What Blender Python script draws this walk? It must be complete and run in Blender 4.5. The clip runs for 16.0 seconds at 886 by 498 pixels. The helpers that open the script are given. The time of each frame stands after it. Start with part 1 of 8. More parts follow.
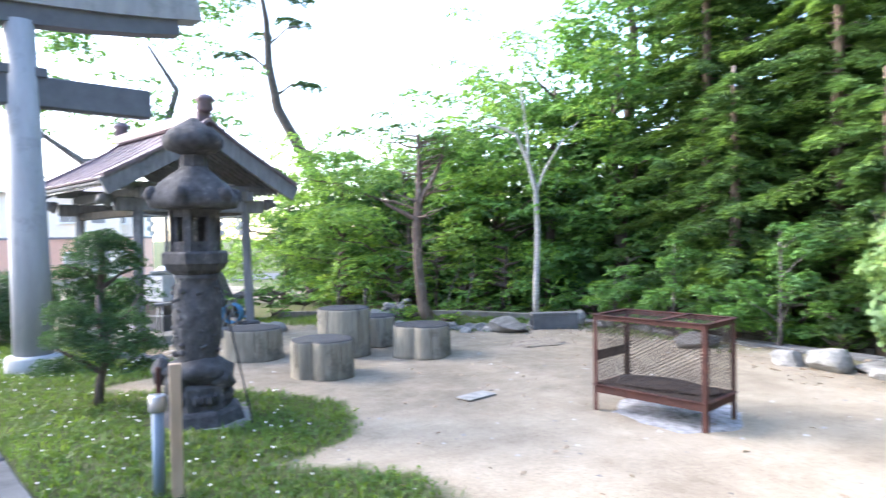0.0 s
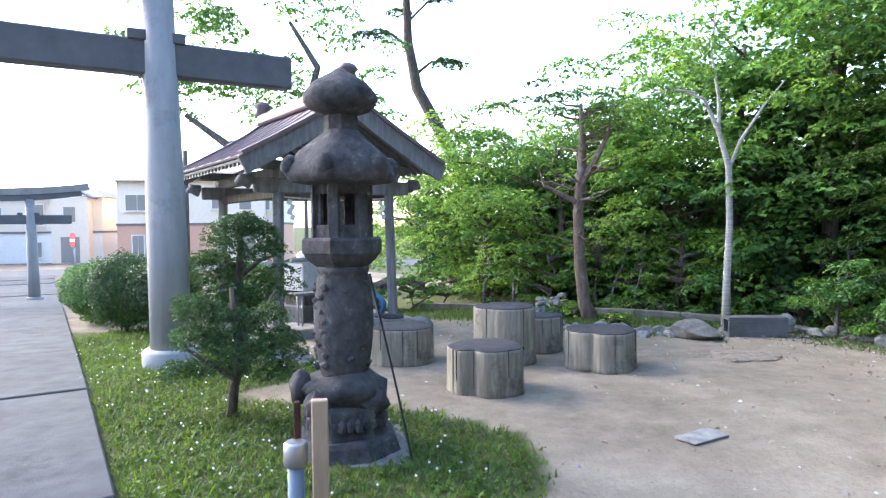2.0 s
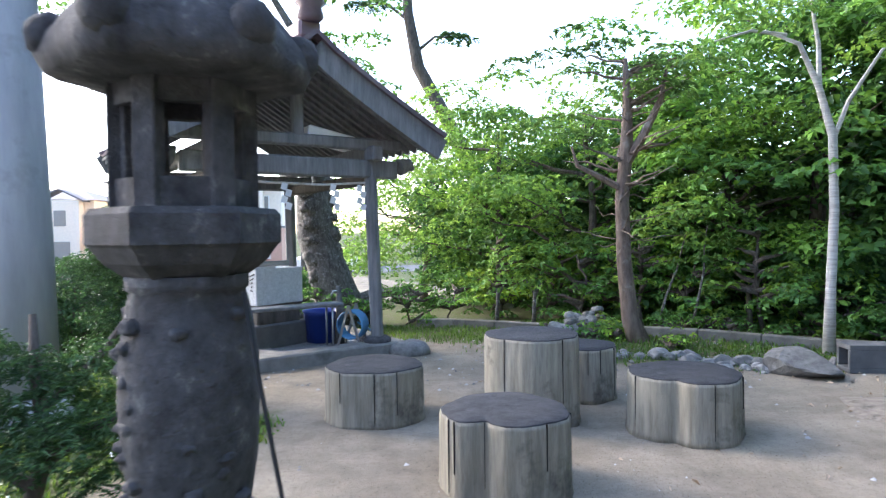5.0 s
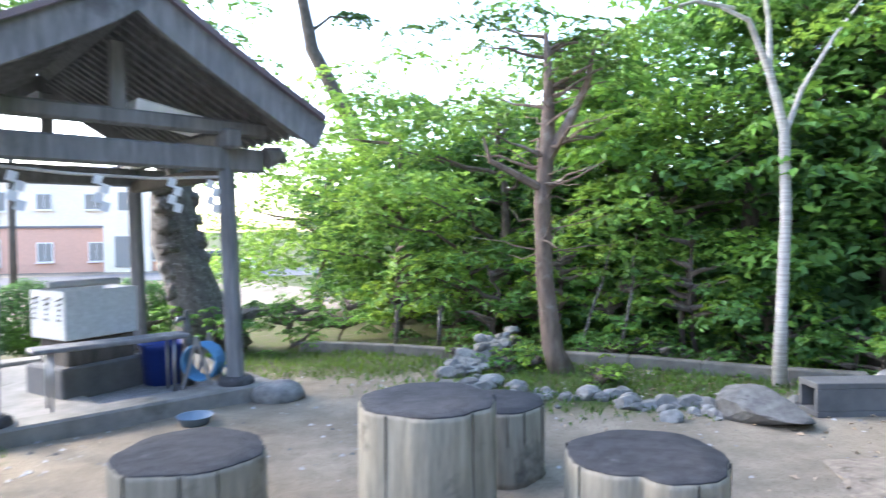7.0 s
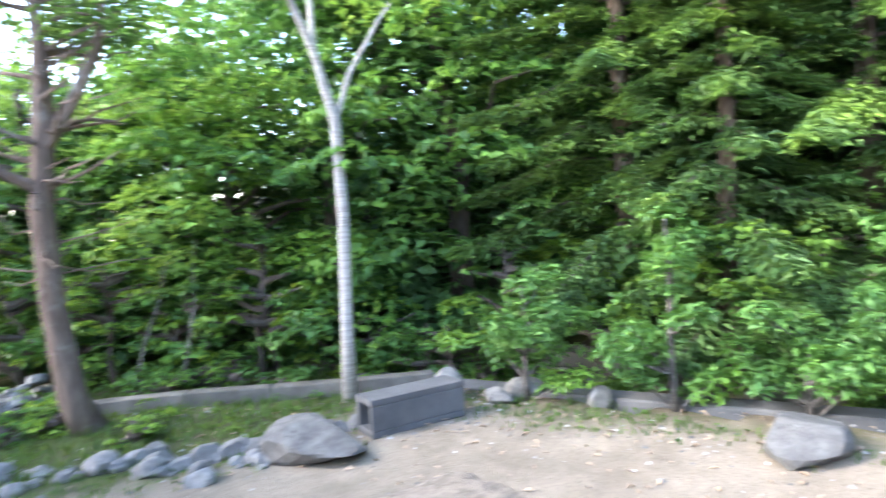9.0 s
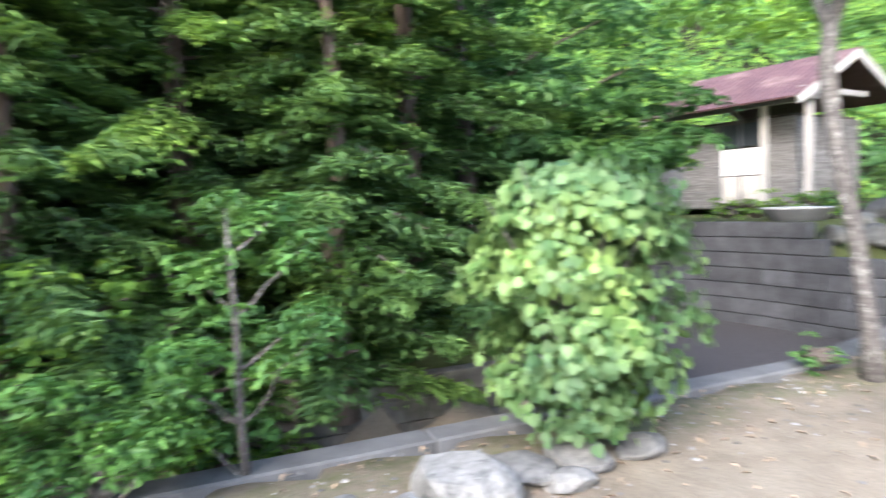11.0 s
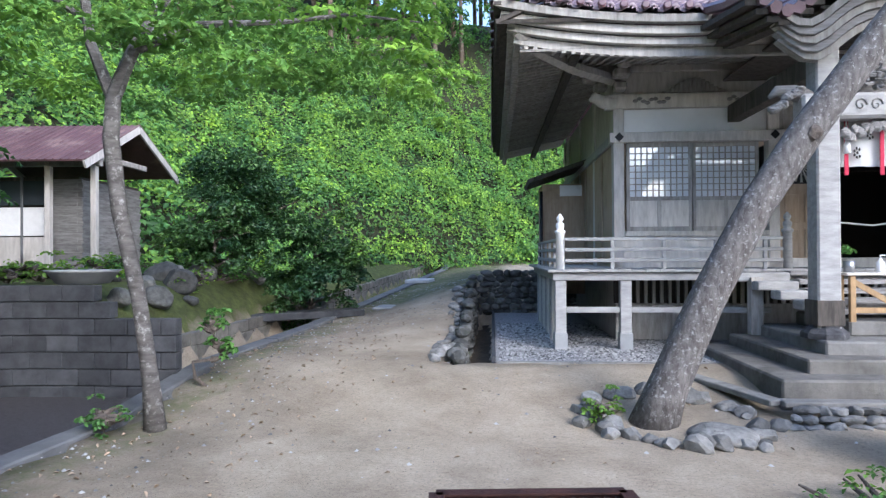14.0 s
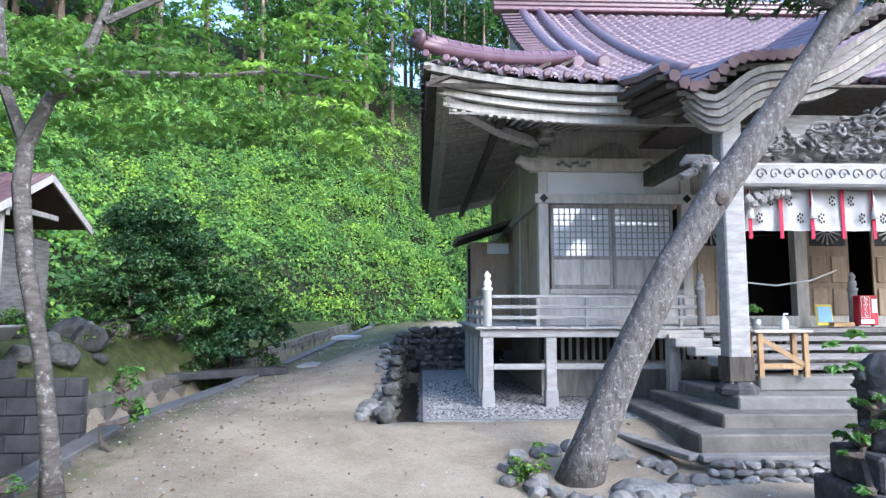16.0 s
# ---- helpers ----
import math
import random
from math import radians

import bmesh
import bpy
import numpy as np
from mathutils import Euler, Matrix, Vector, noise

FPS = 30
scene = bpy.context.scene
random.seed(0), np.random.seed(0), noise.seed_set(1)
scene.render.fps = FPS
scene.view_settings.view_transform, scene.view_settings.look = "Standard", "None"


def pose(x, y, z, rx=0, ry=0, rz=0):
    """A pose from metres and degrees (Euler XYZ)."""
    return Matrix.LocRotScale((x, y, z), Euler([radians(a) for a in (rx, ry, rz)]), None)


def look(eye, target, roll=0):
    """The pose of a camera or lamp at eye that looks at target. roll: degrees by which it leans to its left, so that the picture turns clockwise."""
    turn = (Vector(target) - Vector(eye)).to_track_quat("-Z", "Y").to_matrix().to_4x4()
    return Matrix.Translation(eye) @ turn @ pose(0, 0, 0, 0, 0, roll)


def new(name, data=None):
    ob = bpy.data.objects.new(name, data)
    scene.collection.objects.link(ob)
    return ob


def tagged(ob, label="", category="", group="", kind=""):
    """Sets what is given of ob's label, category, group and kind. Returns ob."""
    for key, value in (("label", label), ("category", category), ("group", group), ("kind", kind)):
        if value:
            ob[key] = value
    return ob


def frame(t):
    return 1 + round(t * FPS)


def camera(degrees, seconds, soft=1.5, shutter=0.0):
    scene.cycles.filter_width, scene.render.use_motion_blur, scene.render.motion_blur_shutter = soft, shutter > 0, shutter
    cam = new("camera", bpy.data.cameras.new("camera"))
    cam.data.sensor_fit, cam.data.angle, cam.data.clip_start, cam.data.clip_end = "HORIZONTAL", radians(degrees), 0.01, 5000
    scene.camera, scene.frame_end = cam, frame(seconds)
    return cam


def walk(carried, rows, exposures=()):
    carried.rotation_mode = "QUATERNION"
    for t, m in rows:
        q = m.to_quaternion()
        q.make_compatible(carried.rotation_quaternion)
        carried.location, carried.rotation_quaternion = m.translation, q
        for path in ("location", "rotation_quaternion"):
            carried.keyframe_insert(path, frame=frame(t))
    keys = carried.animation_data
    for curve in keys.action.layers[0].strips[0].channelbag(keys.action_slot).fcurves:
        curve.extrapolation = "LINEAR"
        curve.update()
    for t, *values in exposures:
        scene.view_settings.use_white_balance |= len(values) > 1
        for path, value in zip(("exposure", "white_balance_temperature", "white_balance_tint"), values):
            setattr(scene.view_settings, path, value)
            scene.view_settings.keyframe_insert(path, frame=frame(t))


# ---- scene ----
cam = camera(69.3, 16.0, soft=1.25, shutter=0.5)

PATH = [
    (0, (-0.3, -0.40, 1.645), (0.159, 1.547, 1.606), -0.9),
    (0.5, (-0.415, -0.03, 1.642), (-0.175, 1.955, 1.586), -0.7),
    (1, (-0.415, 0.33, 1.634), (-0.281, 2.325, 1.563), -0.6),
    (1.5, (-0.495, 0.74, 1.621), (-0.42, 2.738, 1.55), -0.6),
    (2, (-0.59, 1.16, 1.622), (-0.521, 3.157, 1.549), -0.6),
    (2.5, (-0.595, 1.55, 1.642), (-0.548, 3.548, 1.566), -0.8),
    (3, (-0.635, 2.007, 1.625), (-0.591, 4.005, 1.547), -0.85),
    (3.5, (-0.623, 2.464, 1.575), (-0.575, 4.462, 1.501), -0.85),
    (3.7, (-0.617, 2.658, 1.563), (-0.575, 4.657, 1.487), -0.9),
    (5.8, (-0.262, 4.466, 1.43), (-0.224, 6.465, 1.385), -0.7),
    (6, (-0.259, 4.649, 1.453), (-0.21, 6.647, 1.402), -0.5),
    (6.5, (-0.199, 5.055, 1.512), (-0.052, 7.049, 1.456), -0.3),
    (7, (-0.05, 5.386, 1.556), (0.265, 7.36, 1.496), -0.5),
    (7.5, (0.184, 5.734, 1.573), (0.84, 7.623, 1.504), -0.7),
    (8, (0.435, 6.005, 1.525), (1.36, 7.777, 1.446), -1.1),
    (8.2, (0.546, 6.11, 1.506), (1.498, 7.868, 1.431), -1.1),
    (10.3, (2.292, 6.132, 1.617), (4.179, 6.777, 1.46), -3.0),
    (10.5, (2.272, 6.077, 1.588), (4.206, 6.568, 1.447), -1.5),
    (11, (2.479, 6.165, 1.65), (4.472, 6.079, 1.508), -2.0),
    (11.5, (2.499, 6.142, 1.628), (4.381, 5.472, 1.528), -1.4),
    (12, (2.482, 6.151, 1.625), (4.138, 5.032, 1.562), -1.0),
    (12.5, (2.48, 6.153, 1.627), (3.837, 4.684, 1.58), -0.6),
    (13, (2.479, 6.155, 1.626), (3.604, 4.502, 1.598), -0.4),
    (13.5, (2.479, 6.154, 1.627), (3.497, 4.432, 1.62), -0.3),
    (14, (2.48, 6.151, 1.625), (3.459, 4.407, 1.641), -0.3),
    (14.5, (2.48, 6.153, 1.625), (3.409, 4.383, 1.668), -0.2),
    (15, (2.478, 6.156, 1.626), (3.339, 4.353, 1.711), -0.1),
    (15.5, (2.477, 6.157, 1.626), (3.281, 4.332, 1.768), -0.1),
    (16, (2.476, 6.16, 1.625), (3.251, 4.326, 1.816), -0.0),
]
walk(cam, [(t, look(eye, target, roll)) for t, eye, target, roll in PATH],
     [(0, 3.12, 6300, 14), (1.5, 2.82, 6300, 14), (3.5, 2.74, 6300, 14), (6.0, 2.76, 6300, 14), (7.0, 3.2, 6300, 14), (8.0, 3.58, 6300, 14), (10.5, 3.45, 6300, 14), (11.5, 1.95, 6100, 13), (12.0, 1.8, 6000, 13), (12.5, 2.0, 5850, 13), (13.0, 2.0, 5800, 13), (14.2, 1.74, 5650, 13), (16, 2.03, 5600, 13)])

# ---- light ----
world = bpy.data.worlds.new("sky")
scene.world = world
world.use_nodes = True
wn = world.node_tree.nodes
sky = wn.new("ShaderNodeTexSky")
sky.sky_type = "NISHITA"
sky.sun_disc = False
SUN_AZ = radians(-62)      # clockwise from +y, towards the street
SUN_EL = radians(32)
sky.sun_elevation = SUN_EL
sky.sun_rotation = SUN_AZ
sky.air_density, sky.dust_density, sky.ozone_density = 1.0, 1.6, 1.0
wn["Background"].inputs["Strength"].default_value = 0.15
world.node_tree.links.new(sky.outputs[0], wn["Background"].inputs[0])
sun_data = bpy.data.lights.new("sun", "SUN")
sun_data.energy, sun_data.angle, sun_data.color = 0.9, radians(20), (1.0, 0.95, 0.87)
sun = new("sun", sun_data)
sd = Vector((math.sin(SUN_AZ) * math.cos(SUN_EL), math.cos(SUN_AZ) * math.cos(SUN_EL), math.sin(SUN_EL)))
sun.matrix_world = look(sd * 80, (0, 0, 0))

# ---- materials ----
rng = np.random.default_rng(7)


def nodes_of(name):
    m = bpy.data.materials.new(name)
    m.use_nodes = True
    nt = m.node_tree
    return m, nt, nt.nodes, nt.links, nt.nodes["Principled BSDF"]


def noise_node(nt, scale, detail=6, rough=0.6, vec=None, stretch=None):
    n = nt.nodes.new("ShaderNodeTexNoise")
    n.inputs["Scale"].default_value = scale
    n.inputs["Detail"].default_value = detail
    n.inputs["Roughness"].default_value = rough
    if stretch is not None:
        mp = nt.nodes.new("ShaderNodeMapping")
        mp.inputs["Scale"].default_value = stretch
        nt.links.new(vec, mp.inputs[0])
        vec = mp.outputs[0]
    if vec is not None:
        nt.links.new(vec, n.inputs["Vector"])
    return n


def ramp(nt, fac, stops):
    r = nt.nodes.new("ShaderNodeValToRGB")
    els = r.color_ramp.elements
    while len(els) < len(stops):
        els.new(0.5)
    for e, (p, c) in zip(els, stops):
        e.position, e.color = p, (*c, 1)
    nt.links.new(fac, r.inputs[0])
    return r


def mix(nt, fac, a, b, mode="MIX"):
    m = nt.nodes.new("ShaderNodeMix")
    m.data_type, m.blend_type = "RGBA", mode
    for sock, v in ((m.inputs[0], fac), (m.inputs[6], a), (m.inputs[7], b)):
        if isinstance(v, (int, float)):
            sock.default_value = v
        elif isinstance(v, tuple):
            sock.default_value = (*v, 1)
        else:
            nt.links.new(v, sock)
    return m.outputs[2]


def surface(name, a, b, scale=4, rough=0.8, metal=0.0, bump=0.3, fine=40, stain=None, stain_scale=1.2, stretch=(1, 1, 1), spot=0.55, vary=0.12, spec=0.3):
    """Two-tone grain at one scale, stains at a larger one, fine relief; object coordinates in metres."""
    m, nt, nd, lk, bsdf = nodes_of(name)
    co = nd.new("ShaderNodeTexCoord").outputs["Object"]
    g = noise_node(nt, scale, 8, 0.65, co, stretch)
    col = ramp(nt, g.outputs["Fac"], [(0.32, a), (0.68, b)]).outputs[0]
    if stain:
        s = noise_node(nt, stain_scale, 5, 0.7, co)
        sm = ramp(nt, s.outputs["Fac"], [(spot, (0, 0, 0)), (min(spot + 0.14, 1), (1, 1, 1))]).outputs[0]
        col = mix(nt, sm, col, stain)
    info = nd.new("ShaderNodeObjectInfo")
    r = ramp(nt, info.outputs["Random"], [(0, (1 - vary,) * 3), (1, (1 + vary,) * 3)]).outputs[0]
    col = mix(nt, 1.0, col, r, "MULTIPLY")
    lk.new(col, bsdf.inputs["Base Color"])
    f = noise_node(nt, fine, 6, 0.7, co, stretch)
    bp = nd.new("ShaderNodeBump")
    bp.inputs["Strength"].default_value = bump
    bp.inputs["Distance"].default_value = 0.02
    lk.new(f.outputs["Fac"], bp.inputs["Height"])
    lk.new(bp.outputs[0], bsdf.inputs["Normal"])
    rr = nd.new("ShaderNodeMapRange")
    rr.inputs[3].default_value, rr.inputs[4].default_value = max(rough - 0.12, 0.02), min(rough + 0.12, 1)
    lk.new(g.outputs["Fac"], rr.inputs[0])
    lk.new(rr.outputs[0], bsdf.inputs["Roughness"])
    bsdf.inputs["Metallic"].default_value = metal
    bsdf.inputs["Specular IOR Level"].default_value = spec
    return m


def foliage(name, dark, light, tint=(0.25, 0.4, 0.05), trans=0.35, rough=0.5):
    """Leaves that differ one from another and let light through; sunlit and shaded clumps are coloured in."""
    m, nt, nd, lk, bsdf = nodes_of(name)
    geo = nd.new("ShaderNodeNewGeometry")
    co = nd.new("ShaderNodeTexCoord").outputs["Object"]
    isl = geo.outputs["Random Per Island"]
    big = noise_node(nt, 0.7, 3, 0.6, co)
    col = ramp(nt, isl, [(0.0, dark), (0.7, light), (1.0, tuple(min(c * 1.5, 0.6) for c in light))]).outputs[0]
    # blue-dark to warm-bright noise paints shaded and sunlit clumps
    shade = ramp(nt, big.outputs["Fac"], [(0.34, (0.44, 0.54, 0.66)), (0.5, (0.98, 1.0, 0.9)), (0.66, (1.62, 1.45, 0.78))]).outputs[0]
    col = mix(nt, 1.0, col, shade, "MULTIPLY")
    lk.new(col, bsdf.inputs["Base Color"])
    bsdf.inputs["Roughness"].default_value = rough
    bsdf.inputs["Specular IOR Level"].default_value = 0.3
    tr = nd.new("ShaderNodeBsdfTranslucent")
    tc = mix(nt, 0.5, col, tint)
    lk.new(tc, tr.inputs[0])
    ms = nd.new("ShaderNodeMixShader")
    ms.inputs[0].default_value = trans
    lk.new(bsdf.outputs[0], ms.inputs[1])
    lk.new(tr.outputs[0], ms.inputs[2])
    lk.new(ms.outputs[0], nd["Material Output"].inputs[0])
    return m


def plain(name, c, rough=0.5, metal=0.0, spec=0.4):
    return surface(name, tuple(x * 0.93 for x in c), tuple(min(x * 1.05, 1) for x in c), 9, rough, metal, 0.08, 60, vary=0.03, spec=spec)


M = {}
M["wood_grey"] = surface("weathered_grey_wood", (0.22, 0.205, 0.185), (0.42, 0.40, 0.37), 5, 0.85, stain=(0.16, 0.15, 0.13), stretch=(3, 3, 0.6), bump=0.4, spot=0.6)
M["wood_pale"] = surface("pale_weathered_wood", (0.41, 0.385, 0.35), (0.62, 0.59, 0.545), 5, 0.85, stain=(0.32, 0.295, 0.265), stretch=(3, 3, 0.6), bump=0.3, spot=0.62)
M["wood_beam"] = surface("bleached_beam_wood", (0.27, 0.268, 0.262), (0.44, 0.436, 0.428), 5, 0.85, stain=(0.21, 0.206, 0.2), stretch=(0.8, 3, 3), bump=0.3, spot=0.62)
M["wood_tan"] = surface("tan_panel_wood", (0.30, 0.22, 0.15), (0.42, 0.33, 0.24), 5, 0.8, stain=(0.25, 0.19, 0.14), stretch=(4, 4, 0.5), bump=0.2)
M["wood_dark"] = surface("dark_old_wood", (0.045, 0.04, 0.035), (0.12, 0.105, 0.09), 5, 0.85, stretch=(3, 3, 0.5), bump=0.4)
M["wood_slate"] = surface("grey_pavilion_wood", (0.13, 0.135, 0.145), (0.25, 0.255, 0.265), 5, 0.8, stain=(0.09, 0.09, 0.095), stretch=(3, 3, 0.5), bump=0.3)
M["board"] = surface("weathered_clapboard", (0.155, 0.148, 0.145), (0.32, 0.312, 0.308), 6, 0.88, stain=(0.10, 0.094, 0.09), stretch=(0.7, 0.7, 5), bump=0.5, spot=0.58)
M["wood_new"] = surface("yellow_new_wood", (0.27, 0.17, 0.085), (0.40, 0.27, 0.14), 6, 0.6, stretch=(3, 3, 0.5))
M["plaster"] = surface("white_plaster", (0.78, 0.78, 0.77), (0.86, 0.86, 0.85), 3, 0.85, stain=(0.6, 0.59, 0.57), bump=0.1, spot=0.62)
M["stone_dark"] = surface("dark_lichened_stone", (0.030, 0.030, 0.033), (0.10, 0.10, 0.105), 9, 0.85, stain=(0.20, 0.20, 0.19), stain_scale=9, spot=0.60, bump=1.0, fine=26)
M["stone_damp"] = surface("damp_wall_stone", (0.045, 0.046, 0.044), (0.15, 0.15, 0.142), 9, 0.88, stain=(0.06, 0.075, 0.04), stain_scale=5, bump=0.8, fine=28, vary=0.4, spot=0.57)
M["stone"] = surface("grey_field_stone", (0.11, 0.11, 0.107), (0.27, 0.267, 0.255), 9, 0.88, stain=(0.07, 0.07, 0.068), stain_scale=7, bump=0.8, fine=28, vary=0.38, spot=0.57)
M["concrete"] = surface("old_concrete", (0.085, 0.088, 0.092), (0.15, 0.153, 0.157), 3, 0.9, stain=(0.10, 0.102, 0.10), bump=0.4, spot=0.6)
M["concrete_light"] = surface("pale_concrete", (0.26, 0.27, 0.27), (0.38, 0.39, 0.39), 3, 0.9, stain=(0.17, 0.175, 0.175), bump=0.3, spot=0.63)
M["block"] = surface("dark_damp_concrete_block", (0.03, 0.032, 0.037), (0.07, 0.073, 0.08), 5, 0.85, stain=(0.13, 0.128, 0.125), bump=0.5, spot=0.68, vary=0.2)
M["block_brown"] = surface("mossy_retaining_block", (0.09, 0.085, 0.074), (0.19, 0.18, 0.16), 4, 0.9, stain=(0.05, 0.055, 0.036), bump=0.6, spot=0.55, vary=0.2)
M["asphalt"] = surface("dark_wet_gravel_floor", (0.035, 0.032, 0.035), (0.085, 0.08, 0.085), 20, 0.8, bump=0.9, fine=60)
M["gravel"] = surface("grey_gravel", (0.16, 0.16, 0.165), (0.42, 0.42, 0.42), 45, 0.9, bump=1.0, fine=70)
m, nt, nd, lk, bsdf = nodes_of("mixed_gravel_stone")
lk.new(ramp(nt, nd.new("ShaderNodeNewGeometry").outputs["Random Per Island"], [(0, (0.07, 0.07, 0.07)), (0.45, (0.24, 0.238, 0.235)), (1, (0.5, 0.495, 0.48))]).outputs[0], bsdf.inputs["Base Color"])
bsdf.inputs["Roughness"].default_value = 0.9
bsdf.inputs["Specular IOR Level"].default_value = 0.2
M["pebble_mix"] = m
M["rust"] = surface("rusted_iron", (0.035, 0.018, 0.017), (0.095, 0.04, 0.032), 8, 0.75, metal=0.3, stain=(0.03, 0.022, 0.022), bump=0.5, spot=0.55)
M["soot"] = surface("sooty_iron", (0.02, 0.018, 0.018), (0.06, 0.045, 0.04), 10, 0.8, metal=0.3, bump=0.4)
M["ash"] = surface("pale_ash", (0.20, 0.20, 0.21), (0.45, 0.46, 0.49), 14, 0.95, stain=(0.12, 0.12, 0.13), stain_scale=5, bump=0.6)
M["log"] = surface("grey_log_side", (0.15, 0.138, 0.108), (0.31, 0.285, 0.23), 7, 0.85, stain=(0.075, 0.068, 0.055), stretch=(3, 3, 0.35), bump=0.5, stain_scale=2.2)
M["log_top"] = surface("blackened_log_top", (0.02, 0.021, 0.024), (0.06, 0.061, 0.066), 11, 0.85, stain=(0.17, 0.168, 0.165), stain_scale=3.5, bump=0.6, spot=0.62)
M["bark"] = surface("dark_bark", (0.055, 0.045, 0.038), (0.16, 0.135, 0.115), 12, 0.95, stretch=(2, 2, 0.6), bump=1.0, fine=20)
M["bark_red"] = surface("reddish_pine_bark", (0.11, 0.08, 0.064), (0.24, 0.185, 0.15), 9, 0.95, stretch=(2, 2, 0.5), bump=1.0, fine=18, stain=(0.30, 0.27, 0.24), stain_scale=3)
M["bark_lichen"] = surface("lichened_grey_bark", (0.07, 0.062, 0.057), (0.22, 0.205, 0.195), 10, 0.95, stretch=(2, 2, 0.7), bump=1.0, fine=16, stain=(0.40, 0.405, 0.395), stain_scale=24, spot=0.55)
M["bark_white"] = surface("white_banded_bark", (0.26, 0.25, 0.235), (0.50, 0.49, 0.465), 9, 0.8, stretch=(0.5, 0.5, 5), bump=0.4, stain=(0.15, 0.14, 0.13), stain_scale=12, spot=0.6)
M["bark_band"] = surface("banded_cherry_bark", (0.06, 0.055, 0.05), (0.17, 0.157, 0.147), 7, 0.85, stretch=(0.9, 0.9, 3), bump=0.8, stain=(0.36, 0.355, 0.34), stain_scale=14, spot=0.55)
M["torii"] = surface("grey_painted_concrete", (0.24, 0.25, 0.26), (0.34, 0.35, 0.36), 2.5, 0.7, stain=(0.18, 0.19, 0.19), bump=0.15, stretch=(2, 2, 0.4))
M["torii_dark"] = surface("slate_grey_beam", (0.085, 0.095, 0.11), (0.13, 0.142, 0.16), 3, 0.7, bump=0.15)
M["roof_metal"] = surface("purple_grey_metal_roof", (0.15, 0.115, 0.135), (0.23, 0.185, 0.205), 3, 0.5, metal=0.2, bump=0.1)
M["roof_red"] = surface("rusty_red_sheet_roof", (0.10, 0.052, 0.055), (0.17, 0.10, 0.10), 4, 0.6, metal=0.2, stain=(0.26, 0.18, 0.16), bump=0.2)
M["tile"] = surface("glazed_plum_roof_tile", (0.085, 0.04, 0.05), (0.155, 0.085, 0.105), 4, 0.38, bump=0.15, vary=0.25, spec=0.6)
M["tile_pale"] = surface("pale_roof_tile", (0.095, 0.062, 0.080), (0.175, 0.13, 0.155), 5, 0.42, bump=0.15, vary=0.3, spec=0.6)
M["white_cloth"] = plain("white_cotton", (0.78, 0.78, 0.78), 0.9)
M["paper"] = plain("white_paper", (0.72, 0.73, 0.76), 0.85)
M["red"] = plain("red_lacquer", (0.50, 0.03, 0.04), 0.4)
M["red_cloth"] = plain("crimson_tape", (0.45, 0.03, 0.07), 0.85)
M["black"] = plain("black_ink", (0.012, 0.012, 0.013), 0.6)
# near-black so the colour itself holds the darkness of the openings
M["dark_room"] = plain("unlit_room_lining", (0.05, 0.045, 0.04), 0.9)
M["blue"] = plain("blue_plastic", (0.02, 0.05, 0.26), 0.4)
M["hose"] = plain("light_blue_hose", (0.10, 0.27, 0.46), 0.4)
M["steel"] = plain("grey_steel", (0.33, 0.34, 0.35), 0.4, 0.8)
M["pipe_blue"] = plain("grey_blue_pipe", (0.14, 0.20, 0.27), 0.5)
M["trough"] = surface("pale_granite", (0.40, 0.41, 0.41), (0.56, 0.57, 0.57), 30, 0.7, stain=(0.32, 0.33, 0.33), bump=0.2)
M["house_peach"] = plain("peach_siding", (0.74, 0.43, 0.31), 0.8)
M["house_cream"] = plain("cream_siding", (0.92, 0.79, 0.64), 0.8)
M["house_white"] = plain("white_siding", (0.92, 0.88, 0.82), 0.8)
M["house_roof"] = plain("grey_brown_roofing", (0.20, 0.18, 0.18), 0.7)
M["yellow"] = plain("yellow_print", (0.65, 0.52, 0.10), 0.7)
M["soil"] = surface("raked_dry_soil", (0.17, 0.14, 0.11), (0.30, 0.255, 0.20), 14, 0.95, stain=(0.10, 0.08, 0.06), stain_scale=9, bump=1.0, fine=40)
# soil darkened in colour for the shade down in the gutter
M["gutter_shade_soil"] = surface("shade_dark_gutter_soil", (0.035, 0.028, 0.02), (0.10, 0.08, 0.055), 8, 0.95, bump=0.8, fine=30)
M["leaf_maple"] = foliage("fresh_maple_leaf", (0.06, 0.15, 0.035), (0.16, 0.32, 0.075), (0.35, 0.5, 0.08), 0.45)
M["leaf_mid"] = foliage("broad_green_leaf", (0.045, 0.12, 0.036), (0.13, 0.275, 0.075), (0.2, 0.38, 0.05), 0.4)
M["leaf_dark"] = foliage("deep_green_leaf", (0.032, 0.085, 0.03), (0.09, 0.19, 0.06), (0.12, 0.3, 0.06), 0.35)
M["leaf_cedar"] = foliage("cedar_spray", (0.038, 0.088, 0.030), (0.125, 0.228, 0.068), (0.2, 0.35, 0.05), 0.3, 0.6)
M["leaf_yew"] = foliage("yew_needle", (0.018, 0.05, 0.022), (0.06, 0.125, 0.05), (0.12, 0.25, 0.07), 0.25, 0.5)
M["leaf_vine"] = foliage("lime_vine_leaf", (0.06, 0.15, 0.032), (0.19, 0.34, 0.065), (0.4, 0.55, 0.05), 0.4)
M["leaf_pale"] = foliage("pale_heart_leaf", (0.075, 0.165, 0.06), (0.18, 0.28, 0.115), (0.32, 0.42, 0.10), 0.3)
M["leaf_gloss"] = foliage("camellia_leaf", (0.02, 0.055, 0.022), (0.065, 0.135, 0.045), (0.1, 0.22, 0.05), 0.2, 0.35)
